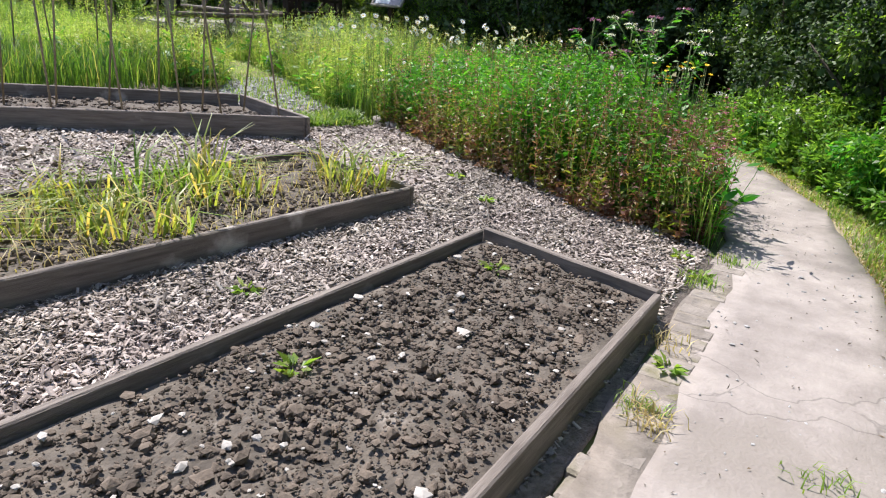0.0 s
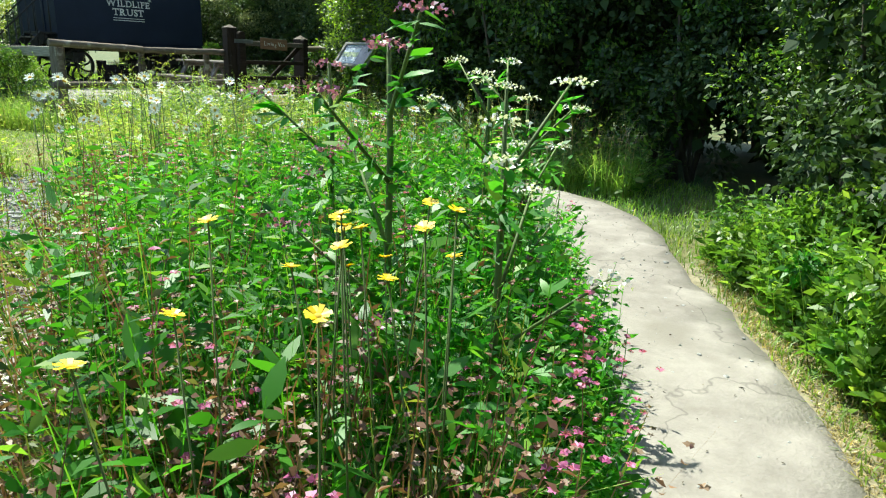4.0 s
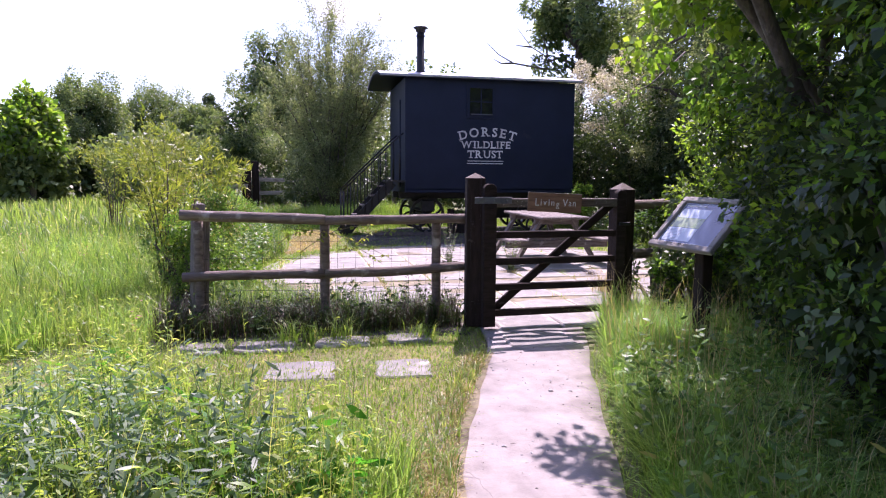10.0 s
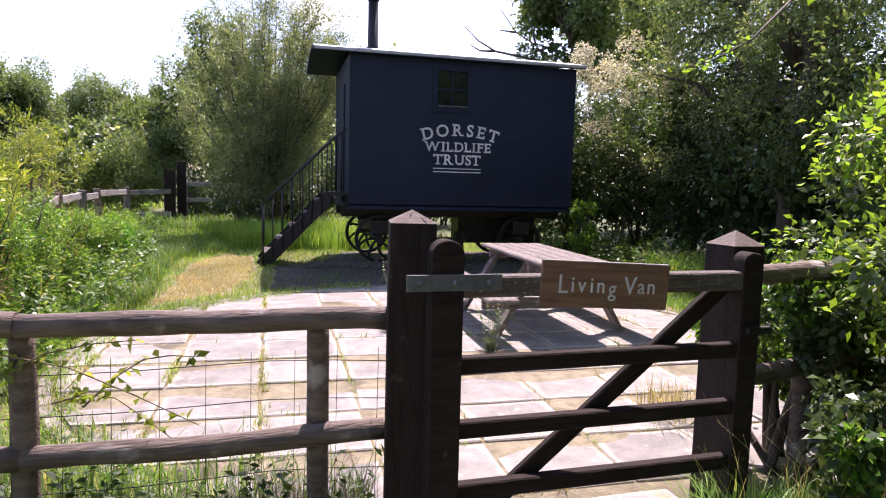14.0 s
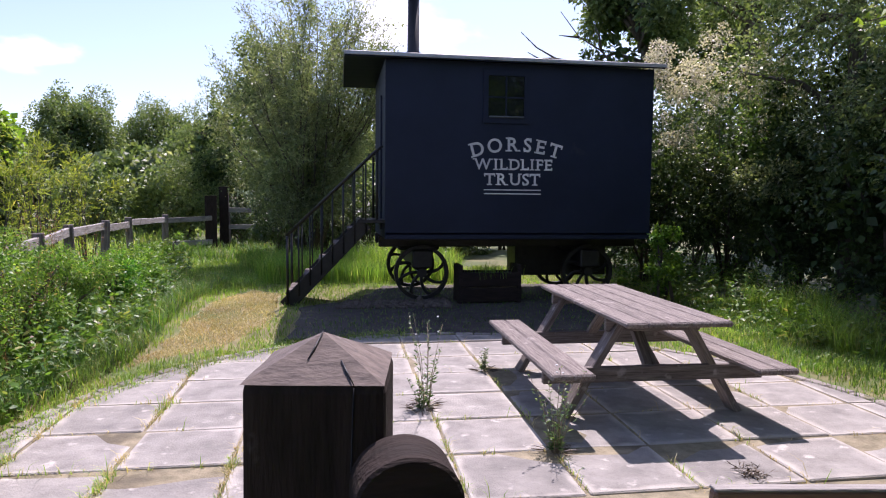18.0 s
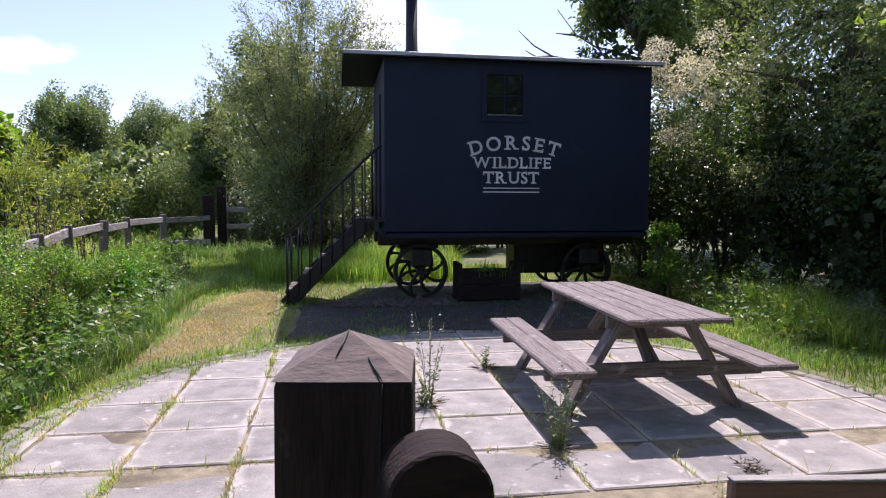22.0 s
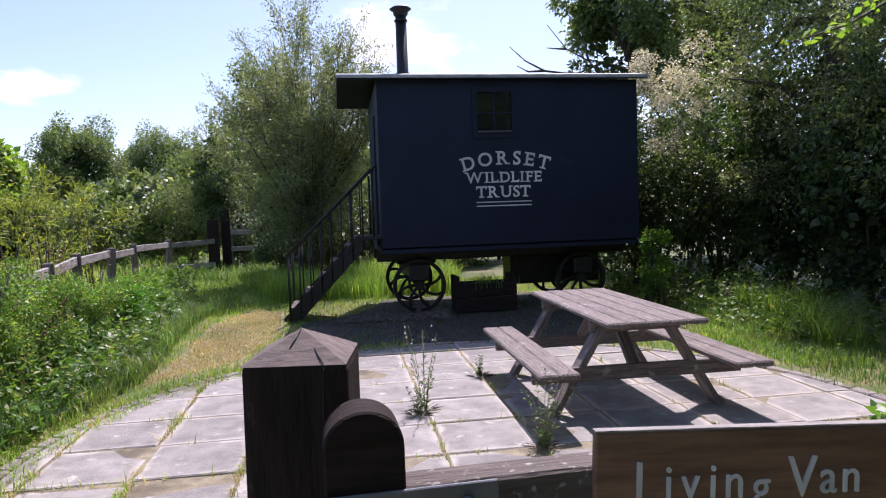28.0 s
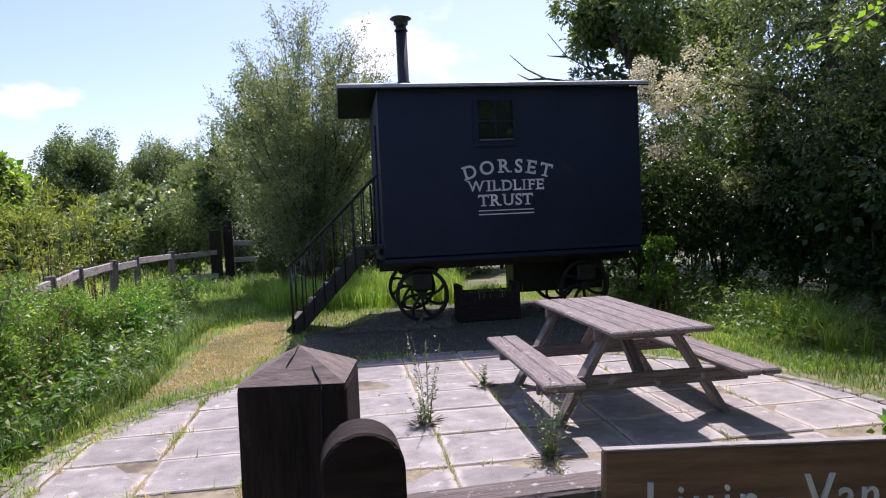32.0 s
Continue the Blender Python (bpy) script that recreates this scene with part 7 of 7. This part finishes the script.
herbs("willowherb", "tall grey-green willowherb stand beside the path", [(-3.7, -4.4), (-2.2, -4.4), (-1.95, -4.1), (-1.75, -3.5), (-2.4, -2.9), (-3.6, -3.0)], 440, 0.45, 0.85, 26, 0.1, L_grey, 0.24, OPEN, 0.003)
herbs("green_meadow_plants", "leafy green plants through the meadow", TALL_MEADOW, 800, 0.25, 0.65, 15, 0.079, L_mead, 0.26, OPEN)
herbs("slender_meadow_stems", "slender leafy stems standing above the meadow", TALL_MEADOW, 2000, 0.4, 0.95, 22, 0.05, L_mead, 0.26, OPEN, 0.0016)
herbs("shade_growth", "nettles and ivy under the trees by the patio", [(4.7, 6.6), (5.4, 3.4), (4.9, 1.2), (6.2, 1.2), (7.4, 6.0), (8.2, 13.0), (5.2, 13.5), (5.0, 10.6)], 900, 0.15, 0.6, 12, 0.08, L_nettle, 0.45)
# Weeds share that dark leaf, so their shade is in the colour.
herbs("fence_weeds", "leafy weeds along the foot of the fence, darkened for shade", FENCE_FOOT, 170, 0.15, 0.5, 14, 0.075, L_deep, 0.4)
herbs("shade_nettles", "nettles and cow parsley under the trees", NEARSHADE[:5] + [(1.5, -2.2), (1.6, -3.4), (0.9, -5.2), (0.4, -7.4)], 900, 0.2, 0.7, 14, 0.08, L_nettle, 0.45)
herbs("low_border_plants", "low leafy undergrowth of the border", TIP, 1000, 0.15, 0.45, 14, 0.07, L_herb, 0.38, [TRODDEN, GRAVEL])
RIM = [(-5.0, -6.1), (-5.65, -7.2), (-6.05, -8.05), (-6.45, -8.8), (-6.66, -9.35), (-6.5, -9.5), (-5.9, -9.42), (-5.3, -9.25), (-5.35, -9.0), (-5.85, -8.75), (-5.55, -7.85), (-5.1, -7.0), (-4.6, -6.2)]
seed_tops = herbs("seeded_stems", "russet seeding stems along the edge of the border", RIM, 380, 0.3, 0.85, 18, 0.036, L_russet, 0.45, (), 0.0022)
rim_tops = herbs("bronzed_stems", "bronzed and yellowing stems along the edge of the border", RIM, 330, 0.25, 0.72, 18, 0.055, L_bronze, 0.32, (), 0.0022)
front_tops = herbs("red_front_stems", "dark reddish campion stems gone to seed at the tip of the border", RED, 200, 0.3, 0.75, 20, 0.045, L_russet, 0.4, [TRODDEN], 0.0025)
herbs("withered_leaves", "withered brown leaves under the border plants", RIM, 300, 0.08, 0.3, 14, 0.06, L_russet, 0.45)
mead_tops = herbs("meadow_plants", "leafy wild flowers among the meadow grass", MEADOW, 2200, 0.15, 0.6, 14, 0.065, L_mead, 0.27, [TIP] + OPEN)


def florets(name, label, tops, per, size, material, spread=0.03):
    n = len(tops) * per
    p = np.repeat(tops, per, 0) + rng.normal(0, 1, (n, 3)) * np.array([spread, spread, spread * 2.2]) - np.array([0, 0, spread * 2])
    petals = 5
    ang = (np.arange(petals) * 2 * np.pi / petals)[None] + rng.uniform(0, 6, (n, 1))
    d = np.stack([np.cos(ang), np.sin(ang), np.full_like(ang, 0.25)], -1)
    lv = leaf_verts(np.repeat(p, petals, 0), d.reshape(-1, 3), size, size * 0.8)
    return tagged(quads(name, lv, material), label, "flowers", kind="stuff")


florets("pink_campion", "pink campion flowers over the border", tip_tops[::75], 14, 0.0125, L_pink, 0.025)
florets("seed_capsules", "dry brown seed capsules on the campion stems", np.concatenate([seed_tops[::2], front_tops[::2], russ_tops[::3], rim_tops[::6]]), 6, 0.009, L_capsule, 0.04)
florets("pink_campion", "pink campion flowers in the meadow", mead_tops[::45], 9, 0.0115, L_pink, 0.03)
florets("faded_flowers", "faded pinkish flowers on seeding stems", np.concatenate([seed_tops[::30], front_tops[::16]]), 14, 0.0125, L_pink, 0.028)

florets("pink_campion", "bright pink campion flowers round the gravel", gravel_tops[::2], 9, 0.0125, L_pink, 0.03)
florets("pink_campion", "pink campion flowers beside the path", spill_tops[::13], 9, 0.012, L_pink, 0.03)


def flower_head(petals, length, width, petal_mat, eye_r, eye_mat, up=0.15):
    """Meshes of a ring of petals and of its eye."""
    ang = np.arange(petals) * 2 * np.pi / petals
    d = np.stack([np.cos(ang), np.sin(ang), np.full(petals, up)], 1)
    d = unit(d)
    r = np.stack([-np.sin(ang), np.cos(ang), 0 * ang], 1)
    s = d * eye_r * 0.7
    length = length * (0.8 + 0.35 * rng.random((petals, 1)))
    d = unit(d + np.array([0, 0, 1.0]) * rng.normal(0, 0.18, (petals, 1)))
    v = np.stack([s - r * width * 0.3, s + r * width * 0.3, s + d * length + r * width * 0.45, s + d * length - r * width * 0.45], 1)
    return v


def flower(name, label, category, height, petals, length, width, petal_mat, eye_r, eye_mat, group, tilt=12, roll=8):
    t = thing(name, label, category, group=group)
    part("stem", tube([(0, 0, 0), (0.01, 0.005, height * 0.5), (0.0, 0.02, height)], [0.0022, 0.002, 0.0015], 5), M_stem, t)
    head = quads("petals", flower_head(petals, length, width, petal_mat, eye_r, eye_mat), petal_mat, t)
    head.matrix_local = pose(0, 0.02, height, tilt, roll, 0)
    b = bmesh.new()
    bmesh.ops.create_uvsphere(b, u_segments=10, v_segments=6, radius=eye_r)
    bmesh.ops.scale(b, vec=(1, 1, 0.5), verts=b.verts)
    part("eye", b, eye_mat, t, "domed yellow eye", pose(0, 0.02, height, tilt, roll, 0))
    return t


M_stem = surface("green_stem", (0.08, 0.13, 0.03), (0.15, 0.2, 0.06), 0.7, 20, bump=0)
M_eye = surface("yellow_eye", (0.6, 0.38, 0.03), (0.75, 0.5, 0.05), 0.8, 60, bump=0.3)
frnd = random.Random(12)
daisies = [flower("oxeye_daisy", "white ox-eye daisy with a yellow eye on a thin stem", "daisy", hh, 15, 0.019, 0.0072, L_petal, 0.009, M_eye, "ox-eye daisies of the meadow", ti, tj) for hh, ti, tj in ((0.62, 35, 10), (0.55, 55, -20), (0.68, 20, 30), (0.5, -25, 15), (0.6, 60, 25), (0.9, 40, 20), (0.82, 65, -10))]
spots_d = []
for cx, cy, k, sp in ((-2.95, -7.3, 16, 0.3), (-3.1, -6.9, 10, 0.35), (-2.6, -6.75, 8, 0.2), (-3.5, -6.2, 14, 0.5), (-3.8, -5.4, 16, 0.6), (-4.7, -6.6, 12, 0.6), (-4.4, -7.5, 12, 0.5), (-4.35, -8.4, 14, 0.3), (-3.1, -4.6, 10, 0.7), (-2.2, -5.2, 8, 0.4), (-1.9, -4.4, 6, 0.4), (-4.2, -4.2, 14, 0.9)):
    for _ in range(k):
        spots_d.append((cx + frnd.gauss(0, sp), cy + frnd.gauss(0, sp)))
for (x0, y0), (x1, y1) in (((-4.7, -5.8), (-3.3, -7.2)), ((-3.6, -7.1), (-4.1, -7.9)), ((-4.2, -7.8), (-4.9, -8.4))):
    for _ in range(16):
        u = frnd.random()
        spots_d.append((x0 + (x1 - x0) * u + frnd.gauss(0, 0.15), y0 + (y1 - y0) * u + frnd.gauss(0, 0.15)))
for _ in range(64):
    spots_d.append((frnd.uniform(-5.0, -3.1), frnd.uniform(-7.2, -5.6)))
spots_d = [p for p in spots_d if inside(MEADOW, np.array([p[0]]), np.array([p[1]]))[0]]
for i, (x, y) in enumerate(spots_d):
    s, tall = frnd.uniform(0.68, 0.92), inside(TIP, np.array([x]), np.array([y]))[0]
    if inside(TRODDEN, np.array([x]), np.array([y]))[0]:
        x -= 0.35
    m = pose(x, y, float(rise(y)) - 0.01, frnd.uniform(-10, 10), frnd.uniform(-10, 10), frnd.gauss(0, 70)) @ Matrix.Scale(s, 4)
    if i < len(daisies):
        daisies[i].matrix_world = m
    else:
        copy_thing(daisies[5 + i % 2] if tall else daisies[i % 5], m)
for i in range(90):
    u, far = frnd.random(), i % 3 == 0
    x, y = (-5.15 + 1.0 * u, -5.85 - 1.2 * u) if not far else (-4.15 + 0.6 * u, -7.0 - 1.15 * u)
    s = frnd.uniform(1.12, 1.36)
    copy_thing(daisies[5 + i % 2], pose(x + frnd.gauss(0, 0.13), y + frnd.gauss(0, 0.13), float(rise(y)) - 0.02, frnd.uniform(-7, 7), frnd.uniform(-7, 7), frnd.gauss(0, 70)) @ Matrix.Scale(s, 4))
for i, (x, y, z) in enumerate(((-3.75, -7.39, 0.72), (-3.65, -7.2, 0.66), (-3.47, -6.64, 0.55), (-3.55, -6.72, 0.55), (-2.65, -6.82, 0.6), (-2.84, -7.27, 0.6), (-2.5, -6.94, 0.5), (-2.92, -7.49, 0.6), (-3.03, -6.16, 0.5), (-2.88, -6.14, 0.5), (-3.23, -6.49, 0.45), (-3.74, -6.36, 0.5), (-3.15, -4.11, 0.62), (-3.25, -4.44, 0.6), (-2.54, -5.1, 0.55), (-2.32, -5.07, 0.5), (-2.49, -5.45, 0.5), (-2.33, -5.71, 0.5), (-2.22, -6.04, 0.42), (-1.68, -4.31, 0.4), (-2.04, -5.43, 0.4))):
    s = (z + 0.1 - float(rise(y))) / 0.62
    copy_thing(daisies[i % 3 % 2], pose(x, y, float(rise(y)), frnd.uniform(-4, 4), frnd.uniform(-4, 4), frnd.gauss(0, 60)) @ Matrix.Scale(s, 4))
spent = thing("spent_daisy", "spent daisy with a dry brown head on a wiry stem", "daisy", pose(-2.45, -7.15, -0.16), group="spent daisies by the path")
part("stem", tube([(0, 0, 0), (0.03, 0.01, 0.25), (0.0, 0.03, 0.48), (0.03, 0.05, 0.66)], [0.0022, 0.002, 0.0018, 0.0015], 5), M_stem, spent)
b = bmesh.new()
bmesh.ops.create_uvsphere(b, u_segments=10, v_segments=6, radius=0.009)
bmesh.ops.scale(b, vec=(1, 1, 0.6), verts=b.verts)
part("seed_head", b, M_twig, spent, "dry brown seed head", pose(0.03, 0.05, 0.665, 20, 10, 0))
part("side_shoot", tube([(0.01, 0.02, 0.36), (-0.04, 0.06, 0.5), (-0.05, 0.07, 0.6)], [0.0016, 0.0014, 0.0012], 5), M_stem, spent)
for i in range(17):
    copy_thing(spent, pose(-2.5 + frnd.gauss(0, 0.16), -7.1 + frnd.gauss(0, 0.22), -0.16, frnd.uniform(-9, 9), frnd.uniform(-9, 9), frnd.uniform(0, 360)))
gold = flower("yellow_daisy", "golden yellow daisy flower above the border", "daisy", 0.88, 12, 0.0125, 0.0075, L_gold, 0.0045, M_eye, "yellow daisies of the border")
for i in range(18):
    x, y = -5.88 + frnd.uniform(-0.28, 0.26), -9.09 + frnd.uniform(-0.14, 0.14)
    m = pose(x, y, -0.15 + frnd.uniform(-0.12, 0.05), frnd.uniform(-6, 6), frnd.uniform(-6, 6), frnd.uniform(0, 360))
    if i == 0:
        gold.matrix_world = m
    else:
        copy_thing(gold, m)


def tall_weed(label, x, y, h, seed, top="umbel"):
    rnd = random.Random(seed)
    t = thing("tall_weed", label, "wild plant", pose(x, y, float(rise(y)) - 0.02))
    part("stem", tube([(0, 0, 0), (0.02, 0.01, h * 0.4), (0.05, 0.03, h * 0.8), (0.04, 0.03, h)], [0.013, 0.011, 0.008, 0.005], 7), M_stem, t)
    lp, ld, ends = [], [], []
    for i in range(5):
        z = h * (0.35 + 0.13 * i)
        a = rnd.uniform(0, 6.28)
        e = Vector((0.05 * z / h + 0.24 * math.cos(a), 0.24 * math.sin(a), z + 0.22))
        part("branch", tube([(0.04 * z / h, 0.02 * z / h, z), e], [0.006, 0.003], 5), M_stem, t)
        ends.append(e)
        for q in range(22):
            lp.append(Vector((0.04, 0.02, z)).lerp(e, rnd.uniform(0.1, 1.0)))
            ld.append((math.cos(a + rnd.uniform(-1.2, 1.2)), math.sin(a + rnd.uniform(-1.2, 1.2)), rnd.uniform(-0.3, 0.5)))
    for q in range(40):
        z = h * rnd.uniform(0.05, 0.9)
        a = rnd.uniform(0, 6.28)
        lp.append(Vector((0.04 * z / h, 0.02 * z / h, z)))
        ld.append((math.cos(a), math.sin(a), rnd.uniform(0.0, 0.7)))
    tagged(quads("leaf_growth", lance_verts(np.array(lp), np.array(ld), rng.uniform(0.04, 0.085, len(lp)), rng.uniform(0.014, 0.028, len(lp))), L_herb, t, 8, ARCH), kind="stuff")
    ends.append(Vector((0.04, 0.03, h)))
    mt = L_petal if top == "umbel" else L_purple
    for e in ends:
        fp = []
        for q in range(40):
            a, r = rnd.uniform(0, 6.28), 0.055 * math.sqrt(rnd.random())
            fp.append(e + Vector((r * math.cos(a), r * math.sin(a), rnd.uniform(0, 0.012) - r * 0.25)))
        quads("flower_head", leaf_verts(np.array(fp), rng.normal(size=(len(fp), 3)), 0.012, 0.01), mt, t)
    return t


for i, (x, y, h, top) in enumerate([(-5.4, -8.74, 1.2, "thistle"), (-5.3, -9.0, 1.05, "umbel"), (-4.7, -8.6, 1.1, "umbel"), (-4.4, -8.5, 1.05, "umbel"), (-5.1, -8.2, 1.15, "thistle"), (-4.37, -8.3, 1.1, "umbel")]):
    tall_weed("tall branching weed with " + ("white umbels" if top == "umbel" else "purplish heads"), x, y, h, 300 + i, top)

# ---- vegetables, canes and small weeds ----


def tuft(name, label, category, x, y, z, h, n, material, width=0.012, spread=0.03, lean=0.5):
    t = thing(name, label, category, pose(x, y, z))
    p = np.column_stack([rng.normal(0, spread, (n, 2)), np.zeros(n)])
    quads("foliage", blade_verts(p, h * rng.uniform(0.6, 1.1, n), width, lean * rng.uniform(0.3, 1.4, n)), material, t, 6, BLADE)
    return t


L_garlic = leafy("garlic_leaf", (0.15, 0.26, 0.04), (0.42, 0.42, 0.10), (0.66, 0.48, 0.18), 0.45)
for ix in range(18):
    for iy in range(3):
        x, y = -7.2 - 0.22 * ix + frnd.uniform(-0.05, 0.05), -7.65 + 0.3 * iy + 0.03 * ix + frnd.uniform(-0.05, 0.05)
        if inside(shrink(BED_2, 0.03), np.array([x]), np.array([y]))[0]:
            if frnd.random() < 0.62:
                tuft("garlic_plant", "yellowing garlic plant in the raised bed", "garlic", x, y, -0.09, frnd.uniform(0.2, 0.46), 26, L_lush if frnd.random() < 0.22 else L_garlic, 0.014, 0.05, 1.1)
xy = scatter(shrink(BED_2, 0.05), 1900)
tagged(quads("bed_straw", blade_verts(np.column_stack([xy, np.full(len(xy), -0.085)]), rng.uniform(0.02, 0.14, len(xy)), 0.006, 0.9), L_straw, per=6, faces=BLADE), "dry straw and weeds under the garlic", "straw", kind="stuff")


def cane(x, y, lean_x, lean_y, h):
    t = thing("bean_cane", "thin weathered bean cane standing in the bed", "cane", pose(x, y, -0.08), group="bean canes in the beds")
    part("cane", tube([(0, 0, -0.05), (lean_x * 0.5, lean_y * 0.5, h * 0.5), (lean_x, lean_y, h)], [0.009, 0.008, 0.006], 6), M_cane, t)


for i in range(11):
    for s in (0, 1):
        u = i / 10
        x = -6.25 - 2.9 * u + s * 0.28 + frnd.uniform(-0.08, 0.08)
        y = -5.9 + 2.75 * u + s * 0.6 + frnd.uniform(-0.06, 0.06)
        cane(x, y, frnd.uniform(-0.12, 0.12), (0.3 if s == 0 else -0.3), frnd.uniform(1.9, 2.3))
for i in range(8):
    cane(-5.7 - 0.3 * i, -2.6 + 0.3 * i, frnd.uniform(-0.2, 0.2), frnd.uniform(-0.2, 0.2), frnd.uniform(1.7, 2.2))
for x, y, z in ((-7.85, -8.85, -0.08), (-9.0, -8.75, -0.08), (-6.3, -7.75, -0.15), (-6.1, -7.1, -0.15), (-6.7, -8.2, -0.15), (-8.6, -8.1, -0.15), (-7.1, -9.6, -0.15), (-6.85, -9.45, -0.15), (-8.1, -9.68, -0.15)):
    t = thing("weed", "small green weed sprouting from the ground", "weed", pose(x, y, z))
    a = rng.uniform(0, 6.28, 22)
    d = np.stack([np.cos(a), np.sin(a), rng.uniform(0.1, 0.6, 22)], 1)
    quads("leaves", leaf_verts(d * 0.02, d, rng.uniform(0.03, 0.07, 22), 0.022), L_lush, t)


def patio_weed(x, y, h, k, label):
    t = thing("patio_weed", label, "weed", pose(x, y, float(rise(y))))
    for i in range(k):
        a, q = frnd.uniform(0, 6.28), frnd.uniform(0.1, 0.36) * h
        hh = h * frnd.uniform(0.45, 1)
        e = (q * math.cos(a), q * math.sin(a), hh)
        part("stem", tube([(0.02 * math.cos(a), 0.02 * math.sin(a), 0), (e[0] * 0.4, e[1] * 0.4, hh * 0.5), e], [0.003, 0.0025, 0.0012], 4), M_twig, t)
        n = 22
        f = rng.uniform(0.05, 1, n) ** 1.3
        p = np.array(e)[None] * f[:, None]
        an = rng.uniform(0, 6.28, n)
        spray_leaves = quads("leaf_spray", leaf_verts(p, np.stack([np.cos(an), np.sin(an), rng.uniform(0.1, 0.9, n)], 1), 0.055 * (1.1 - 0.7 * f), 0.012), L_grey, t)
        tagged(spray_leaves, kind="stuff")
    a = rng.uniform(0, 6.28, 60)
    quads("dry_base", leaf_verts(np.stack([0.05 * np.cos(a), 0.05 * np.sin(a), np.full(60, 0.012)], 1), np.stack([np.cos(a), np.sin(a), rng.uniform(0.0, 0.3, 60)], 1), rng.uniform(0.04, 0.13, 60), 0.008), L_dry, t, smooth=False)
    for i in range(3):
        a = frnd.uniform(0, 6.28)
        part("bloom", block(0.014, 0.014, 0.008, 0.003), M_white, t, "tiny white flower", pose(0.12 * h * math.cos(a), 0.12 * h * math.sin(a), h * frnd.uniform(0.7, 0.95)))
    return t


for x, y, h, n, mt in ((-8.47, -10.2, 0.05, 40, L_lush), (-8.46, -9.72, 0.06, 70, L_straw), (-8.42, -9.66, 0.05, 50, L_lush), (-7.17, -9.6, 0.07, 60, L_lush), (-6.76, -9.68, 0.06, 60, L_lush), (-7.9, -9.62, 0.06, 40, L_straw), (-9.3, -9.64, 0.06, 50, L_straw)):
    tuft("grass_tuft", "small grass tuft rooted between bricks and path", "grass tuft", x, y, -0.152, h, n, mt, 0.005, 0.045, 1.0)
patio_weed(0.66, 3.8, 0.72, 9, "tall straggly flowering weed in a slab joint")
patio_weed(1.32, 2.8, 0.6, 12, "bushy weed with dry base in a slab joint")
patio_weed(0.6, 3.7, 0.3, 5, "short weed in a slab joint")
patio_weed(1.3, 4.7, 0.22, 5, "short weed in a slab joint")
nest = thing("dry_grass_clump", "small clump of dead brown grass lying on the patio", "grass clump", pose(2.33, 2.34, 0.05))
p = np.column_stack([rng.normal(0, 0.038, (240, 2)), rng.uniform(0, 0.04, 240)])
quads("tangle", leaf_verts(p, rng.normal(size=(240, 3)) * (1, 1, 0.35), 0.055, 0.006), L_dry, nest)
for x, y, h in ((-1.75, -0.4, 0.3), (-1.3, -0.38, 0.28), (-1.55, -0.36, 0.22), (-0.6, -0.4, 0.2)):
    tuft("grass_tuft", "tuft of green grass at the foot of the fence", "grass tuft", x, y, float(rise(y)) - 0.01, h, 60, L_lush, 0.007, 0.06, 0.9)
tuft("grass_tuft", "tuft of dry grass by the latch post", "grass tuft", 2.05, 1.2, 0.02, 0.28, 160, L_straw, 0.006, 0.1, 0.8)
tuft("grass_tuft", "tuft of green grass in the old trough", "grass tuft", 2.2, 8.35, 0.5, 0.25, 160, L_lush, 0.007, 0.16, 0.5)
